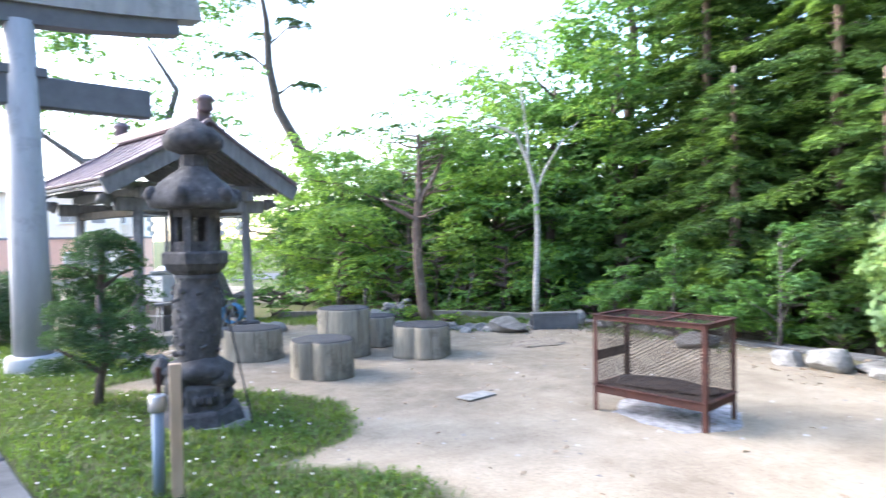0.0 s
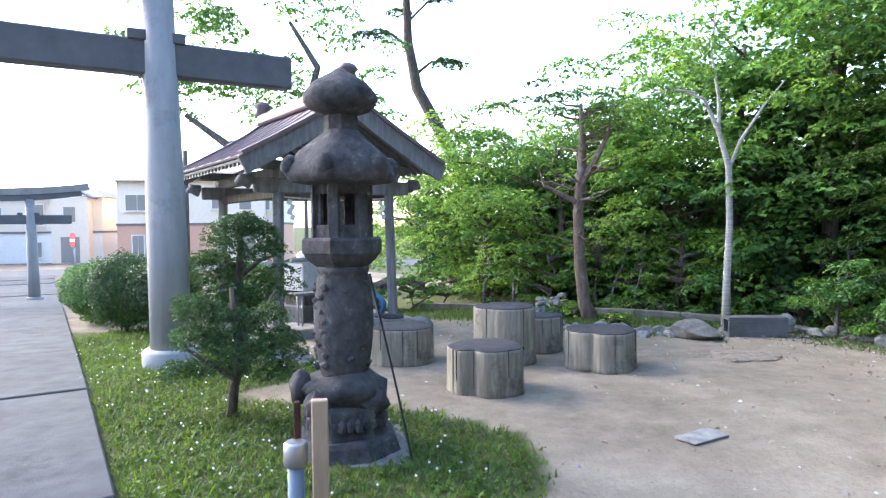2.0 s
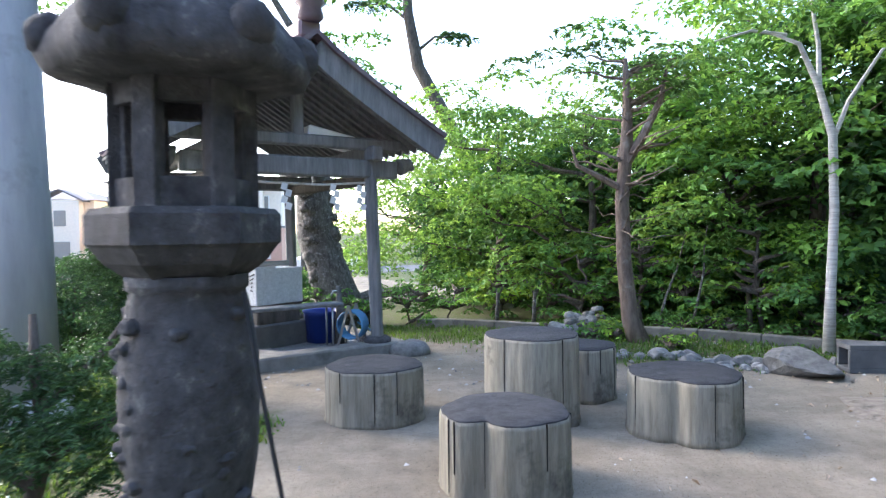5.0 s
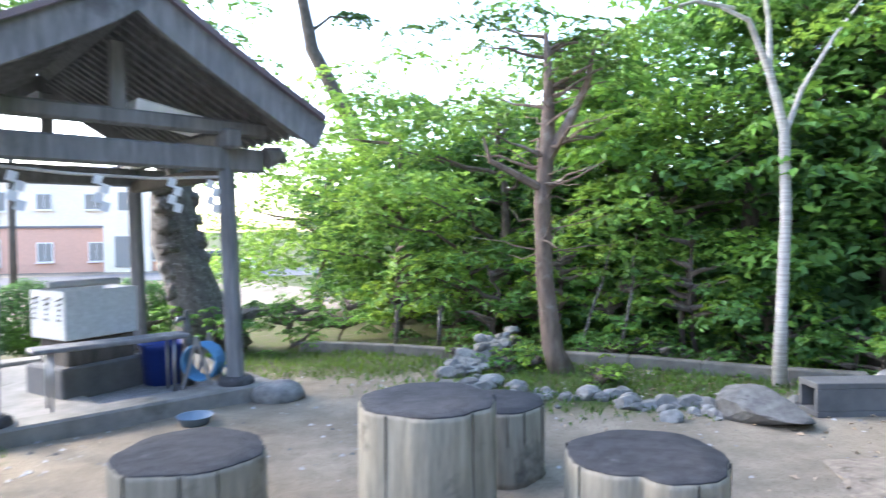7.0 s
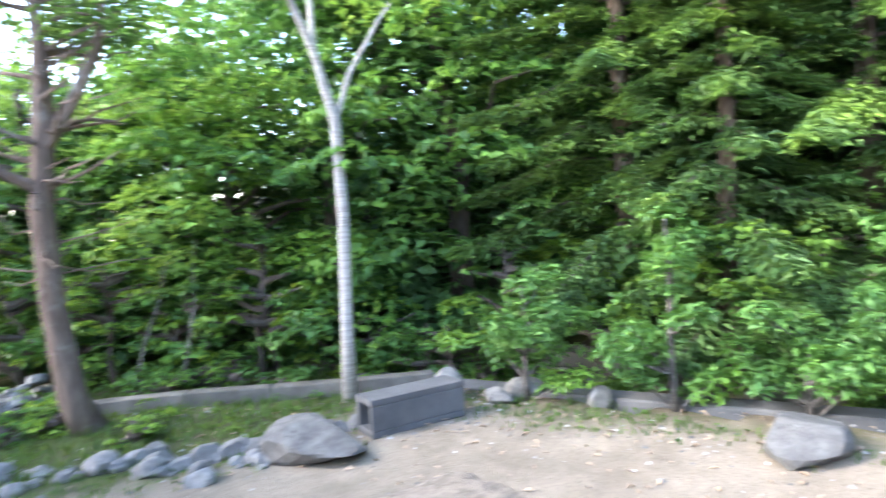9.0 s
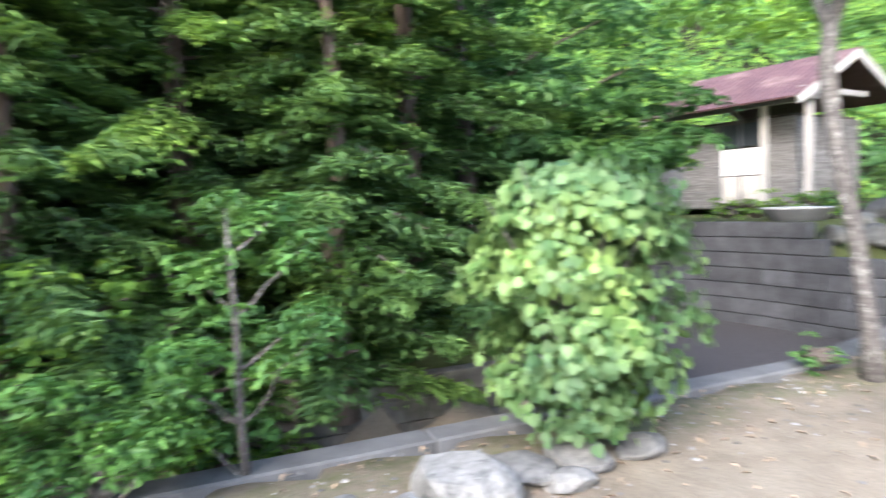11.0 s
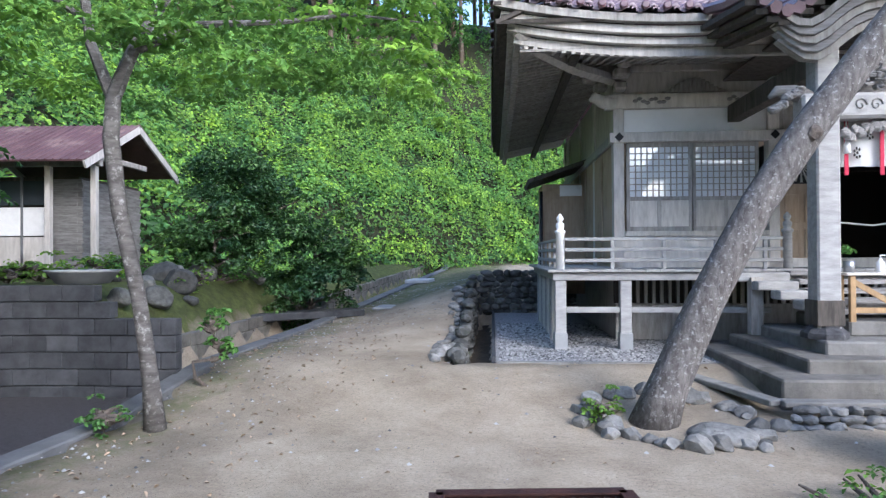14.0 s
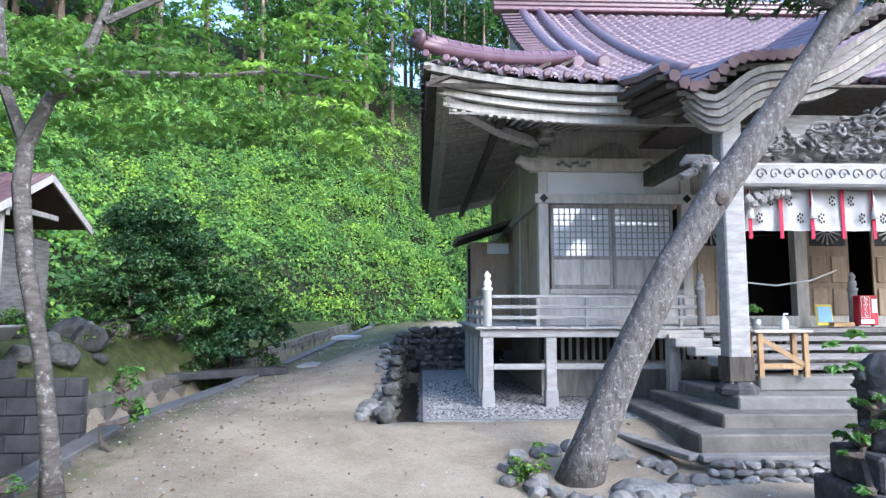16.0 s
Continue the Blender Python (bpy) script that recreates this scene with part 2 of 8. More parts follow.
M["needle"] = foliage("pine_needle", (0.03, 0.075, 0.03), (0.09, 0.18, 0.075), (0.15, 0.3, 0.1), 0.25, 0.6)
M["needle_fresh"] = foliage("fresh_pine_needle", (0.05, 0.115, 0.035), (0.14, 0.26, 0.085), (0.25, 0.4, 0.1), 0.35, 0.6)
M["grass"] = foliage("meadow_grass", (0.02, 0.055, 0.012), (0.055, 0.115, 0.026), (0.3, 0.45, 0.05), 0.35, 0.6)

# glass of the lattice windows: glossy panes with a whitened base colour
m, nt, nd, lk, bsdf = nodes_of("window_glass")
bsdf.inputs["Base Color"].default_value = (0.74, 0.77, 0.80, 1)
bsdf.inputs["Roughness"].default_value = 0.06
bsdf.inputs["Specular IOR Level"].default_value = 1.0
bsdf.inputs["IOR"].default_value = 1.9
bsdf.inputs["Metallic"].default_value = 0.0
M["glass"] = m
# house glass lightened in colour to look washed out by haze
M["glass_haze"] = plain("haze_pale_house_glass", (0.30, 0.29, 0.27), 0.15, spec=0.6)
M["step"] = surface("worn_brown_concrete", (0.11, 0.105, 0.095), (0.20, 0.19, 0.172), 4, 0.9, stain=(0.07, 0.068, 0.055), bump=0.5, spot=0.55)
M["kerb"] = surface("worn_kerb_concrete", (0.15, 0.145, 0.135), (0.25, 0.245, 0.23), 5, 0.9, stain=(0.10, 0.098, 0.085), bump=0.5, spot=0.56)
M["way"] = surface("grey_path_concrete", (0.082, 0.085, 0.088), (0.135, 0.138, 0.142), 3, 0.95, stain=(0.07, 0.072, 0.072), bump=0.5, fine=60, spot=0.56, spec=0.08)
M["glass_dark"] = plain("dark_house_glass", (0.05, 0.06, 0.07), 0.08, spec=0.8)


# ---- modelling helpers ----
def box(bm, c, s, rz=0.0, bev=0.0, m=None):
    r = bmesh.ops.create_cube(bm, size=1.0)
    mat = Matrix.Translation(c) @ Matrix.Rotation(rz, 4, "Z") @ (m or Matrix()) @ Matrix.Diagonal((*s, 1))
    bmesh.ops.transform(bm, matrix=mat, verts=r["verts"])
    if bev > 0:
        es = list({e for v in r["verts"] for e in v.link_edges})
        bmesh.ops.bevel(bm, geom=es, offset=bev, segments=1, affect="EDGES")


def beam(bm, a, b, w, h, bev=0.0, up=(0, 0, 1)):
    """A straight bar of section w by h from a to b."""
    a, b = Vector(a), Vector(b)
    d = b - a
    q = d.normalized()
    side = q.cross(Vector(up))
    if side.length < 1e-4:
        side = q.cross(Vector((1, 0, 0)))
    side.normalize()
    top = side.cross(q)
    mat = Matrix((q, side, top)).transposed().to_4x4()
    mat.translation = (a + b) / 2
    r = bmesh.ops.create_cube(bm, size=1.0)
    bmesh.ops.transform(bm, matrix=mat @ Matrix.Diagonal((d.length, w, h, 1)), verts=r["verts"])
    if bev > 0:
        es = list({e for v in r["verts"] for e in v.link_edges})
        bmesh.ops.bevel(bm, geom=es, offset=bev, segments=1, affect="EDGES")


def ribbon(bm, pts, side, w, h):
    """One bent board: w wide along side, h thick, through the given points."""
    pts = [Vector(p) for p in pts]
    side = Vector(side).normalized()
    rings = []
    for i, p in enumerate(pts):
        t = (pts[min(i + 1, len(pts) - 1)] - pts[max(i - 1, 0)]).normalized()
        n = t.cross(side).normalized()
        rings.append([bm.verts.new(p + side * (a * w / 2) + n * (b * h / 2)) for a, b in ((-1, -1), (1, -1), (1, 1), (-1, 1))])
    for a, b in zip(rings, rings[1:]):
        for i in range(4):
            bm.faces.new((a[i], a[(i + 1) % 4], b[(i + 1) % 4], b[i]))
    bm.faces.new(rings[0][::-1])
    bm.faces.new(rings[-1])
    bmesh.ops.recalc_face_normals(bm, faces=list(bm.faces))


def tube(bm, pts, radii, seg=8, rough=0.0, cap=True):
    """A tapered limb through points."""
    pts = [Vector(p) for p in pts]
    rings = []
    for i, p in enumerate(pts):
        d = (pts[min(i + 1, len(pts) - 1)] - pts[max(i - 1, 0)]).normalized()
        x = d.orthogonal().normalized() if i == 0 else (rings_x - d * rings_x.dot(d)).normalized()
        rings_x = x
        y = d.cross(x)
        ring = []
        for k in range(seg):
            an = 2 * math.pi * k / seg
            rr = radii[i] * (1 + rough * (noise.noise(p * 3 + Vector((math.cos(an) * 2, math.sin(an) * 2, k))) if rough else 0))
            ring.append(bm.verts.new(p + (x * math.cos(an) + y * math.sin(an)) * rr))
        rings.append(ring)
    for r0, r1 in zip(rings, rings[1:]):
        for k in range(seg):
            f = bm.faces.new((r0[k], r0[(k + 1) % seg], r1[(k + 1) % seg], r1[k]))
            f.smooth = seg > 6
    if cap:
        bm.faces.new(rings[0][::-1])
        bm.faces.new(rings[-1])


def lathe(bm, prof, seg=16, c=(0, 0, 0), squash=None, smooth=True, turn=0.0):
    """Profile of (radius, z) turned about the upright; squash(angle, z) scales the radius."""
    rings = []
    for r, z in prof:
        ring = []
        for k in range(seg):
            an = 2 * math.pi * k / seg + turn
            q = r * (squash(an, z) if squash else 1)
            ring.append(bm.verts.new((c[0] + q * math.cos(an), c[1] + q * math.sin(an), c[2] + z)))
        rings.append(ring)
    for r0, r1 in zip(rings, rings[1:]):
        for k in range(seg):
            f = bm.faces.new((r0[k], r0[(k + 1) % seg], r1[(k + 1) % seg], r1[k]))
            f.smooth = smooth
    bm.faces.new(rings[0][::-1])
    bm.faces.new(rings[-1])


def lump(bm, c, s, seed, rough=0.25, sub=2, flat=0.0):
    """An uneven stone-like or carved lump."""
    r = bmesh.ops.create_icosphere(bm, subdivisions=sub, radius=1.0)
    for v in r["verts"]:
        n = noise.noise(v.co * 1.3 + Vector((seed * 7.1, seed * 3.3, seed))) * rough + noise.noise(v.co * 3.1 + Vector((seed, 0, 5))) * rough * 0.5
        v.co *= 1 + n
        if flat and v.co.z < -flat:
            v.co.z = -flat
        v.co = Vector((v.co.x * s[0], v.co.y * s[1], v.co.z * s[2])) + Vector(c)


def stone(bm, c, s, seed, cuts=9, sub=3):
    """A broken stone: a lump with flattened faces and blunt arrises."""
    rr = random.Random(seed)
    planes = []
    for k in range(cuts):
        d = Vector((rr.gauss(0, 1), rr.gauss(0, 1), rr.gauss(0, 1))).normalized()
        planes.append((d, rr.uniform(0.55, 0.88)))
    r = bmesh.ops.create_icosphere(bm, subdivisions=sub, radius=1.0)
    for v in r["verts"]:
        for d, q in planes:
            e = v.co.dot(d) - q
            if e > 0:
                v.co -= d * e * 0.93
        v.co *= 1 + 0.05 * noise.noise(v.co * 3.3 + Vector((seed, 2, 5))) + 0.025 * noise.noise(v.co * 9 + Vector((seed, 1, 3)))
        v.co = Vector((v.co.x * s[0] * 1.15, v.co.y * s[1] * 1.15, v.co.z * s[2] * 1.15)) + Vector(c)


def part(name, bm, material, parent=None, label="", smooth=False):
    me = bpy.data.meshes.new(name)
    bm.normal_update()
    bm.to_mesh(me)
    bm.free()
    me.materials.append(material)
    if smooth:
        me.shade_smooth()
    ob = new(name, me)
    if parent is not None:
        ob.parent = parent
    if label:
        ob["label"] = label
    return ob


def thing(name, at, label, category, rz=0.0, group="", kind=""):
    e = new(name)
    e.empty_display_size = 0.1
    e.matrix_basis = pose(*at, 0, 0, rz)
    return tagged(e, label, category, group, kind)


def one(name, bm, material, label, category, kind="", group="", smooth=False):
    return tagged(part(name, bm, material, None, "", smooth), label, category, group, kind)


def raw_mesh(name, verts, faces, material, parent=None):
    """Many alike faces at once; faces is an array of n corners each."""
    me = bpy.data.meshes.new(name)
    verts, faces = np.asarray(verts, np.float32), np.asarray(faces, np.int32)
    nf, k = faces.shape
    me.vertices.add(len(verts))
    me.vertices.foreach_set("co", verts.ravel())
    me.loops.add(nf * k)
    me.loops.foreach_set("vertex_index", faces.ravel())
    me.polygons.add(nf)
    me.polygons.foreach_set("loop_start", np.arange(0, nf * k, k, dtype=np.int32))
    me.update(calc_edges=True)
    me.materials.append(material)
    ob = new(name, me)
    if parent is not None:
        ob.parent = parent
    return ob


def unit(a):
    return a / np.maximum(np.linalg.norm(a, axis=1, keepdims=True), 1e-6)


def leaf_mesh(name, pos, nrm, size, material, parent=None, slim=0.55, along=None, vary=0.4, fold=0.18):
    """Leaves of two halves folded along the midrib; pos, nrm: n by 3."""
    n = len(pos)
    nrm = unit(nrm + rng.normal(0, 0.35, (n, 3)))
    a = rng.normal(0, 1, (n, 3)) if along is None else along + rng.normal(0, 0.35, (n, 3))
    a = unit(a - nrm * np.sum(a * nrm, 1, keepdims=True))
    b = np.cross(nrm, a)
    s = (size * (1 + rng.uniform(-vary, vary, n)))[:, None]
    base, tip = pos - a * s * 0.5, pos + a * s * 0.5 - nrm * s * 0.12
    mid = pos - a * s * 0.02
    lf, rt = mid + b * s * slim * 0.5 + nrm * s * fold, mid - b * s * slim * 0.5 + nrm * s * fold
    v = np.stack([base, rt, tip, lf], 1).reshape(-1, 3)
    i = np.arange(n)[:, None] * 4
    f = np.concatenate([i + np.array([[0, 1, 2]]), i + np.array([[0, 2, 3]])], 1).reshape(-1, 3)
    return raw_mesh(name, v, f, material, parent)


def round_leaves(name, pos, nrm, size, material, parent=None, vary=0.4):
    """Broad heart-shaped leaves of six corners, a little cupped."""
    n = len(pos)
    nrm = unit(nrm + rng.normal(0, 0.35, (n, 3)))
    a = rng.normal(0, 0.6, (n, 3)) + np.array([0, 0, -1.0])
    a = unit(a - nrm * np.sum(a * nrm, 1, keepdims=True))
    b = np.cross(nrm, a)
    s = (size * (1 + rng.uniform(-vary, vary, n)))[:, None]
    co = [(-0.38, 0.0, 0.0), (-0.50, 0.28, 0.06), (-0.12, 0.50, 0.10), (0.28, 0.34, 0.03), (0.58, 0.0, -0.10), (0.28, -0.34, 0.03), (-0.12, -0.50, 0.10), (-0.50, -0.28, 0.06)]
    v = np.stack([pos + a * s * x + b * s * y + nrm * s * z for x, y, z in co], 1).reshape(-1, 3)
    i = np.arange(n)[:, None] * 8
    f = np.concatenate([i + np.array([[0, k, k + 1]]) for k in range(1, 7)], 1).reshape(-1, 3)
    return raw_mesh(name, v, f, material, parent)


def pads(centres, radii, per, flat=0.45, droop=0.25):
    """Leaf places and normals spread over uneven cushions of foliage."""
    P, N = [], []
    for c, r in zip(centres, radii):
        n = max(int(per * r * r), 12)
        d = unit(rng.normal(0, 1, (n, 3)))
        d[:, 2] = np.abs(d[:, 2]) * 0.9 - 0.15
        k = rng.uniform(0.55, 1.0, (n, 1)) ** 0.5
        wob = 1 + 0.3 * np.sin(d[:, :1] * 5 + c[0] * 3) * np.cos(d[:, 1:2] * 4 + c[1] * 2)
        q = d * k * r * wob
        q[:, 2] = q[:, 2] * flat - droop * (q[:, 0] ** 2 + q[:, 1] ** 2) / max(r, 0.01) * 0.5
        P.append(q + np.array(c))
        N.append(unit(d * 0.7 + np.array([0, 0, 0.8])))
    return np.concatenate(P), np.concatenate(N)


# ---- the lie of the land ----
KX, KY = 5.3, 9.8                       # a point on the drain's kerb
KD, KN = (0.366, -0.931), (0.931, 0.366)  # along the drain towards the hall, and across it to the hill
HX, HY = 5.47, -2.39                    # corner post of the hall's veranda
HR, HF = (-0.907, -0.421), (0.421, -0.907)  # along the hall's front, and into the hall
HALL_RZ = math.degrees(math.atan2(HR[1], HR[0]))


def kerb_xy(s, e=0.0):
    return (KX + KD[0] * s + KN[0] * e, KY + KD[1] * s + KN[1] * e)


def hall_xy(u, v):
    return (HX + HR[0] * u + HF[0] * v, HY + HR[1] * u + HF[1] * v)


FOOT = [(2.0, 70), (0.6, 26), (1.2, 18.5), (3.6, 14.6), (6.4, 11.0), (8.6, 6.4), (14.5, 5.2), (17.2, 0.4), (16.0, -6.0), (19.0, -14.0), (15.0, -27.0), (4.0, -33.0), (-16.0, -38.0), (-40, -36)]


def smooth_step(a, b, x):
    t = np.clip((x - a) / (b - a), 0, 1)
    return t * t * (3 - 2 * t)


def hill_dist(x, y):
    """Distance up the slope beyond the foot of the hill; negative in front of it."""
    best, sign = np.full(np.shape(x), 1e9), np.ones(np.shape(x))
    for (ax, ay), (bx, by) in zip(FOOT, FOOT[1:]):
        dx, dy = bx - ax, by - ay
        t = np.clip(((x - ax) * dx + (y - ay) * dy) / (dx * dx + dy * dy), 0, 1)
        px, py = x - ax - t * dx, y - ay - t * dy
        d = np.hypot(px, py)
        cr = dx * py - dy * px
        near = d < best - 1e-9
        best = np.where(near, d, best)
        sign = np.where(near, np.where(cr > 0, 1.0, -1.0), sign)
    return best * sign


def land(x, y, rough=True):
    x, y = np.asarray(x, float), np.asarray(y, float)
    s = (x - KX) * KD[0] + (y - KY) * KD[1]
    e = (x - KX) * KN[0] + (y - KY) * KN[1]
    z = 0.28 * smooth_step(7.8, 10.4, s) + 0.034 * np.clip(s - 14, 0, 60)
    w = -0.5 * x + 0.85 * y
    z = z - 0.035 * np.clip(w - 9, 0, 25)
    # terrace beside the shed, behind the block wall
    terr = smooth_step(9.3, 9.9, s) * smooth_step(0.9, 2.2, e) * (1 - smooth_step(15.0, 17.0, s))
    z = z + terr * (1.22 - 0.28)
    z = z + 0.35 * smooth_step(1.1, 1.7, e) * (1 - terr) * smooth_step(-6, -3, s)
    hd = hill_dist(x, y)
    h = np.clip(hd, 0, 34)
    z = z + 0.78 * h * smooth_step(0, 3, h) * (1 - 0.6 * smooth_step(12, 18, y)) * (1 - smooth_step(30, 40, y))
    # drain
    z = z - 0.75 * smooth_step(0.1, 0.3, e) * (1 - smooth_step(0.95, 1.15, e)) * smooth_step(-3, -2, s) * (1 - smooth_step(34, 36, s))
    # dark sunken floor before the block wall
    z = z - 0.95 * smooth_step(1.0, 1.2, e) * (1 - smooth_step(4.2, 4.6, e)) * smooth_step(5.4, 5.8, s) * (1 - smooth_step(9.3, 9.6, s))
    u = (x - HX) * HR[0] + (y - HY) * HR[1]
    v = (x - HX) * HF[0] + (y - HY) * HF[1]
    z = z + 0.55 * smooth_step(0.0, 6.0, v) * smooth_step(0.4, 2.6, -e) * (1 - smooth_step(-1.35, -1.15, u)) * (1 - 0.6 * smooth_step(7, 14, v))
    court = smooth_step(-1.4, -1.2, u) * (1 - smooth_step(5.5, 5.8, v)) * smooth_step(-1.0, -0.8, v) * (1 - smooth_step(8.0, 8.4, u))
    z = z * (1 - court) + (0.2 - 0.6 * (1 - smooth_step(-1.0, -0.85, u))) * court
    if rough:
        z = z + 0.012 * np.sin(x * 1.7 + 1.3 * np.sin(y * 0.9)) * np.cos(y * 1.3) + 0.008 * np.sin(x * 4.1 + y * 2.3)
    return z


def gz(x, y):
    return float(land(x, y, True))


def lawn(x, y):
    """How grassy the ground is."""
    s = (x - KX) * KD[0] + (y - KY) * KD[1]
    e = (x - KX) * KN[0] + (y - KY) * KN[1]
    q = (x + 2.39) * 0.868 + (y - 4.92) * 0.496      # right of the paved way
    wob = 0.25 * np.sin(x * 2.3 + y) + 0.2 * np.sin(y * 3.1 - x * 1.7)
    a = (1 - smooth_step(1.35, 1.75, q - 0.55 * smooth_step(7.2, 8.4, y) + wob)) * smooth_step(2.4, 3.4, y) * (1 - smooth_step(11.5, 13, y))
    b = 1 - smooth_step(1.0, 1.3, np.hypot(x + 1.0, y - 5.5) + 0.4 * wob)
    c = smooth_step(11.6, 13.4, y + wob) * 0.45 * (1 - smooth_step(19, 23, y)) * smooth_step(-7, -4, x)
    d = (1 - smooth_step(0.8, 1.7, np.hypot((x - 3.0) * 0.55, y - 11.6) + 0.3 * wob)) * 0.5
    g = smooth_step(-0.9, -0.2, e + 0.6 * wob) * (1 - smooth_step(0.0, 0.1, e)) * 0.32
    h = smooth_step(15, 18, s) * (1 - smooth_step(2.2, 3.2, -e)) * 0.42
    k = smooth_step(1.1, 1.6, e)
    return np.clip(np.maximum.reduce([a, b, c, d, g, h, k]), 0, 1)


# ground: one sheet to the horizon, finer where one walks
def ground_sheet():
    near = np.arange(-24, 26.01, 0.3)
    far = np.array([-3000, -900, -300, -120, -70, -48, -34, -28])
    xs = np.concatenate([far, near, -far[::-1]])
    ys = np.concatenate([far, np.arange(-34, 36.01, 0.3), [42, 55, 80, 140, 300, 900, 3000]])
    X, Y = np.meshgrid(xs, ys)
    Z = land(X, Y)
    v = np.stack([X, Y, Z], -1).reshape(-1, 3)
    nx, ny = len(xs), len(ys)
    i = (np.arange(ny - 1)[:, None] * nx + np.arange(nx - 1)[None]).ravel()
    f = np.stack([i, i + 1, i + nx + 1, i + nx], 1)
    m, nt, nd, lk, bsdf = nodes_of("sandy_yard")
    co = nd.new("ShaderNodeTexCoord").outputs["Object"]
    g1 = noise_node(nt, 1.1, 6, 0.65, co)
    g2 = noise_node(nt, 35, 8, 0.75, co)
    g3 = noise_node(nt, 5, 8, 0.75, co)
    g4 = noise_node(nt, 0.45, 4, 0.6, co)
    sand = ramp(nt, g1.outputs["Fac"], [(0.3, (0.25, 0.205, 0.152)), (0.5, (0.355, 0.30, 0.228)), (0.72, (0.44, 0.38, 0.295))]).outputs[0]
    grain = ramp(nt, g2.outputs["Fac"], [(0.3, (0.72, 0.72, 0.72)), (0.7, (1.2, 1.2, 1.2))]).outputs[0]
    sand = mix(nt, 1.0, sand, grain, "MULTIPLY")
    dirt = ramp(nt, g3.outputs["Fac"], [(0.35, (0.12, 0.10, 0.075)), (0.7, (0.23, 0.20, 0.155))]).outputs[0]
    patch = ramp(nt, g4.outputs["Fac"], [(0.50, (0, 0, 0)), (0.68, (0.55, 0.55, 0.55))]).outputs[0]
    sand = mix(nt, patch, sand, dirt)
    green = ramp(nt, g3.outputs["Fac"], [(0.35, (0.045, 0.05, 0.022)), (0.6, (0.085, 0.105, 0.035)), (0.8, (0.17, 0.145, 0.085))]).outputs[0]
    at = nd.new("ShaderNodeAttribute")
    at.attribute_name = "grass"
    msk = nd.new("ShaderNodeMath")
    msk.operation = "MULTIPLY_ADD"
    msk.inputs[1].default_value = 0.9
    lk.new(g3.outputs["Fac"], msk.inputs[0])
    lk.new(at.outputs["Fac"], msk.inputs[2])
    mk = ramp(nt, msk.outputs[0], [(0.62, (0, 0, 0)), (0.95, (1, 1, 1))]).outputs[0]
    ad = nd.new("ShaderNodeAttribute")
    ad.attribute_name = "dirt"
    dm = nd.new("ShaderNodeMath")
    dm.operation = "MULTIPLY"
    lk.new(ad.outputs["Fac"], dm.inputs[0])
    lk.new(ramp(nt, g1.outputs["Fac"], [(0.3, (1, 1, 1)), (0.75, (0.45, 0.45, 0.45))]).outputs[0], dm.inputs[1])
    sand = mix(nt, dm.outputs[0], sand, dirt)
    speck = ramp(nt, noise_node(nt, 90, 2, 0.5, co).outputs["Fac"], [(0.30, (0.45, 0.43, 0.40)), (0.38, (1, 1, 1))]).outputs[0]
    sand = mix(nt, 1.0, sand, speck, "MULTIPLY")
    aw = nd.new("ShaderNodeAttribute")
    aw.attribute_name = "litter"
    col = mix(nt, mk, sand, green)
    litter = ramp(nt, g3.outputs["Fac"], [(0.35, (0.02, 0.024, 0.012)), (0.7, (0.05, 0.05, 0.028))]).outputs[0]
    lk.new(mix(nt, aw.outputs["Fac"], col, litter), bsdf.inputs["Base Color"])
    bp = nd.new("ShaderNodeBump")
    bp.inputs["Strength"].default_value = 0.5
    bp.inputs["Distance"].default_value = 0.03
    lk.new(g2.outputs["Fac"], bp.inputs["Height"])
    lk.new(bp.outputs[0], bsdf.inputs["Normal"])
    bsdf.inputs["Roughness"].default_value = 0.95
    bsdf.inputs["Specular IOR Level"].default_value = 0.15
    ob = raw_mesh("ground", v, f, m)
    ob.data.shade_smooth()
    a = ob.data.attributes.new("grass", "FLOAT", "POINT")
    a.data.foreach_set("value", lawn(X, Y).astype(np.float32).ravel())
    a = ob.data.attributes.new("litter", "FLOAT", "POINT")
    a.data.foreach_set("value", (smooth_step(0.0, 1.0, hill_dist(X, Y)) * (1 - smooth_step(60, 90, np.abs(Y)))).astype(np.float32).ravel())
    a = ob.data.attributes.new("dirt", "FLOAT", "POINT")
    E_ = (X - KX) * KN[0] + (Y - KY) * KN[1]
    dv = np.maximum(0.85 * smooth_step(2.8, 6.8, Y + 0.3 * np.sin(X * 2)) * (1 - 0.12 * smooth_step(2.4, 4.2, X)), 0.7 * smooth_step(-1.9, -0.7, E_) * smooth_step(-8, -5, Y))
    a.data.foreach_set("value", dv.astype(np.float32).ravel())
    tagged(ob, "sandy shrine yard with patchy grass and a wooded slope", "ground", kind="structure")


ground_sheet()

# ---- paved way, drain, walls ----
WD, WR = Vector((-0.496, 0.868, 0)), Vector((0.868, 0.496, 0))   # along the paved way, and across it


def paved_way():
    way = thing("paved_way", (-2.39, 4.92, 0), "grey concrete path of large cast slabs with cracked joints", "path", kind="structure")
    k = 0
    for s0 in np.arange(-9, 34, 3.0):
        bm = bmesh.new()
        c = WD * (s0 + 1.5) - WR * 1.9
        z = gz(-2.39 + c.x, 4.92 + c.y)
        s1 = WD * (s0 + 3.0) - WR * 1.9
        dz = gz(-2.39 + s1.x, 4.92 + s1.y) - z
        a, b = c - WD * 1.485, c + WD * 1.485
        beam(bm, (a.x, a.y, z - dz + 0.0), (b.x, b.y, z + dz + 0.0), 3.8, 0.13, 0.012)
        part("slab", bm, M["way"], way)
        k += 1


paved_way()


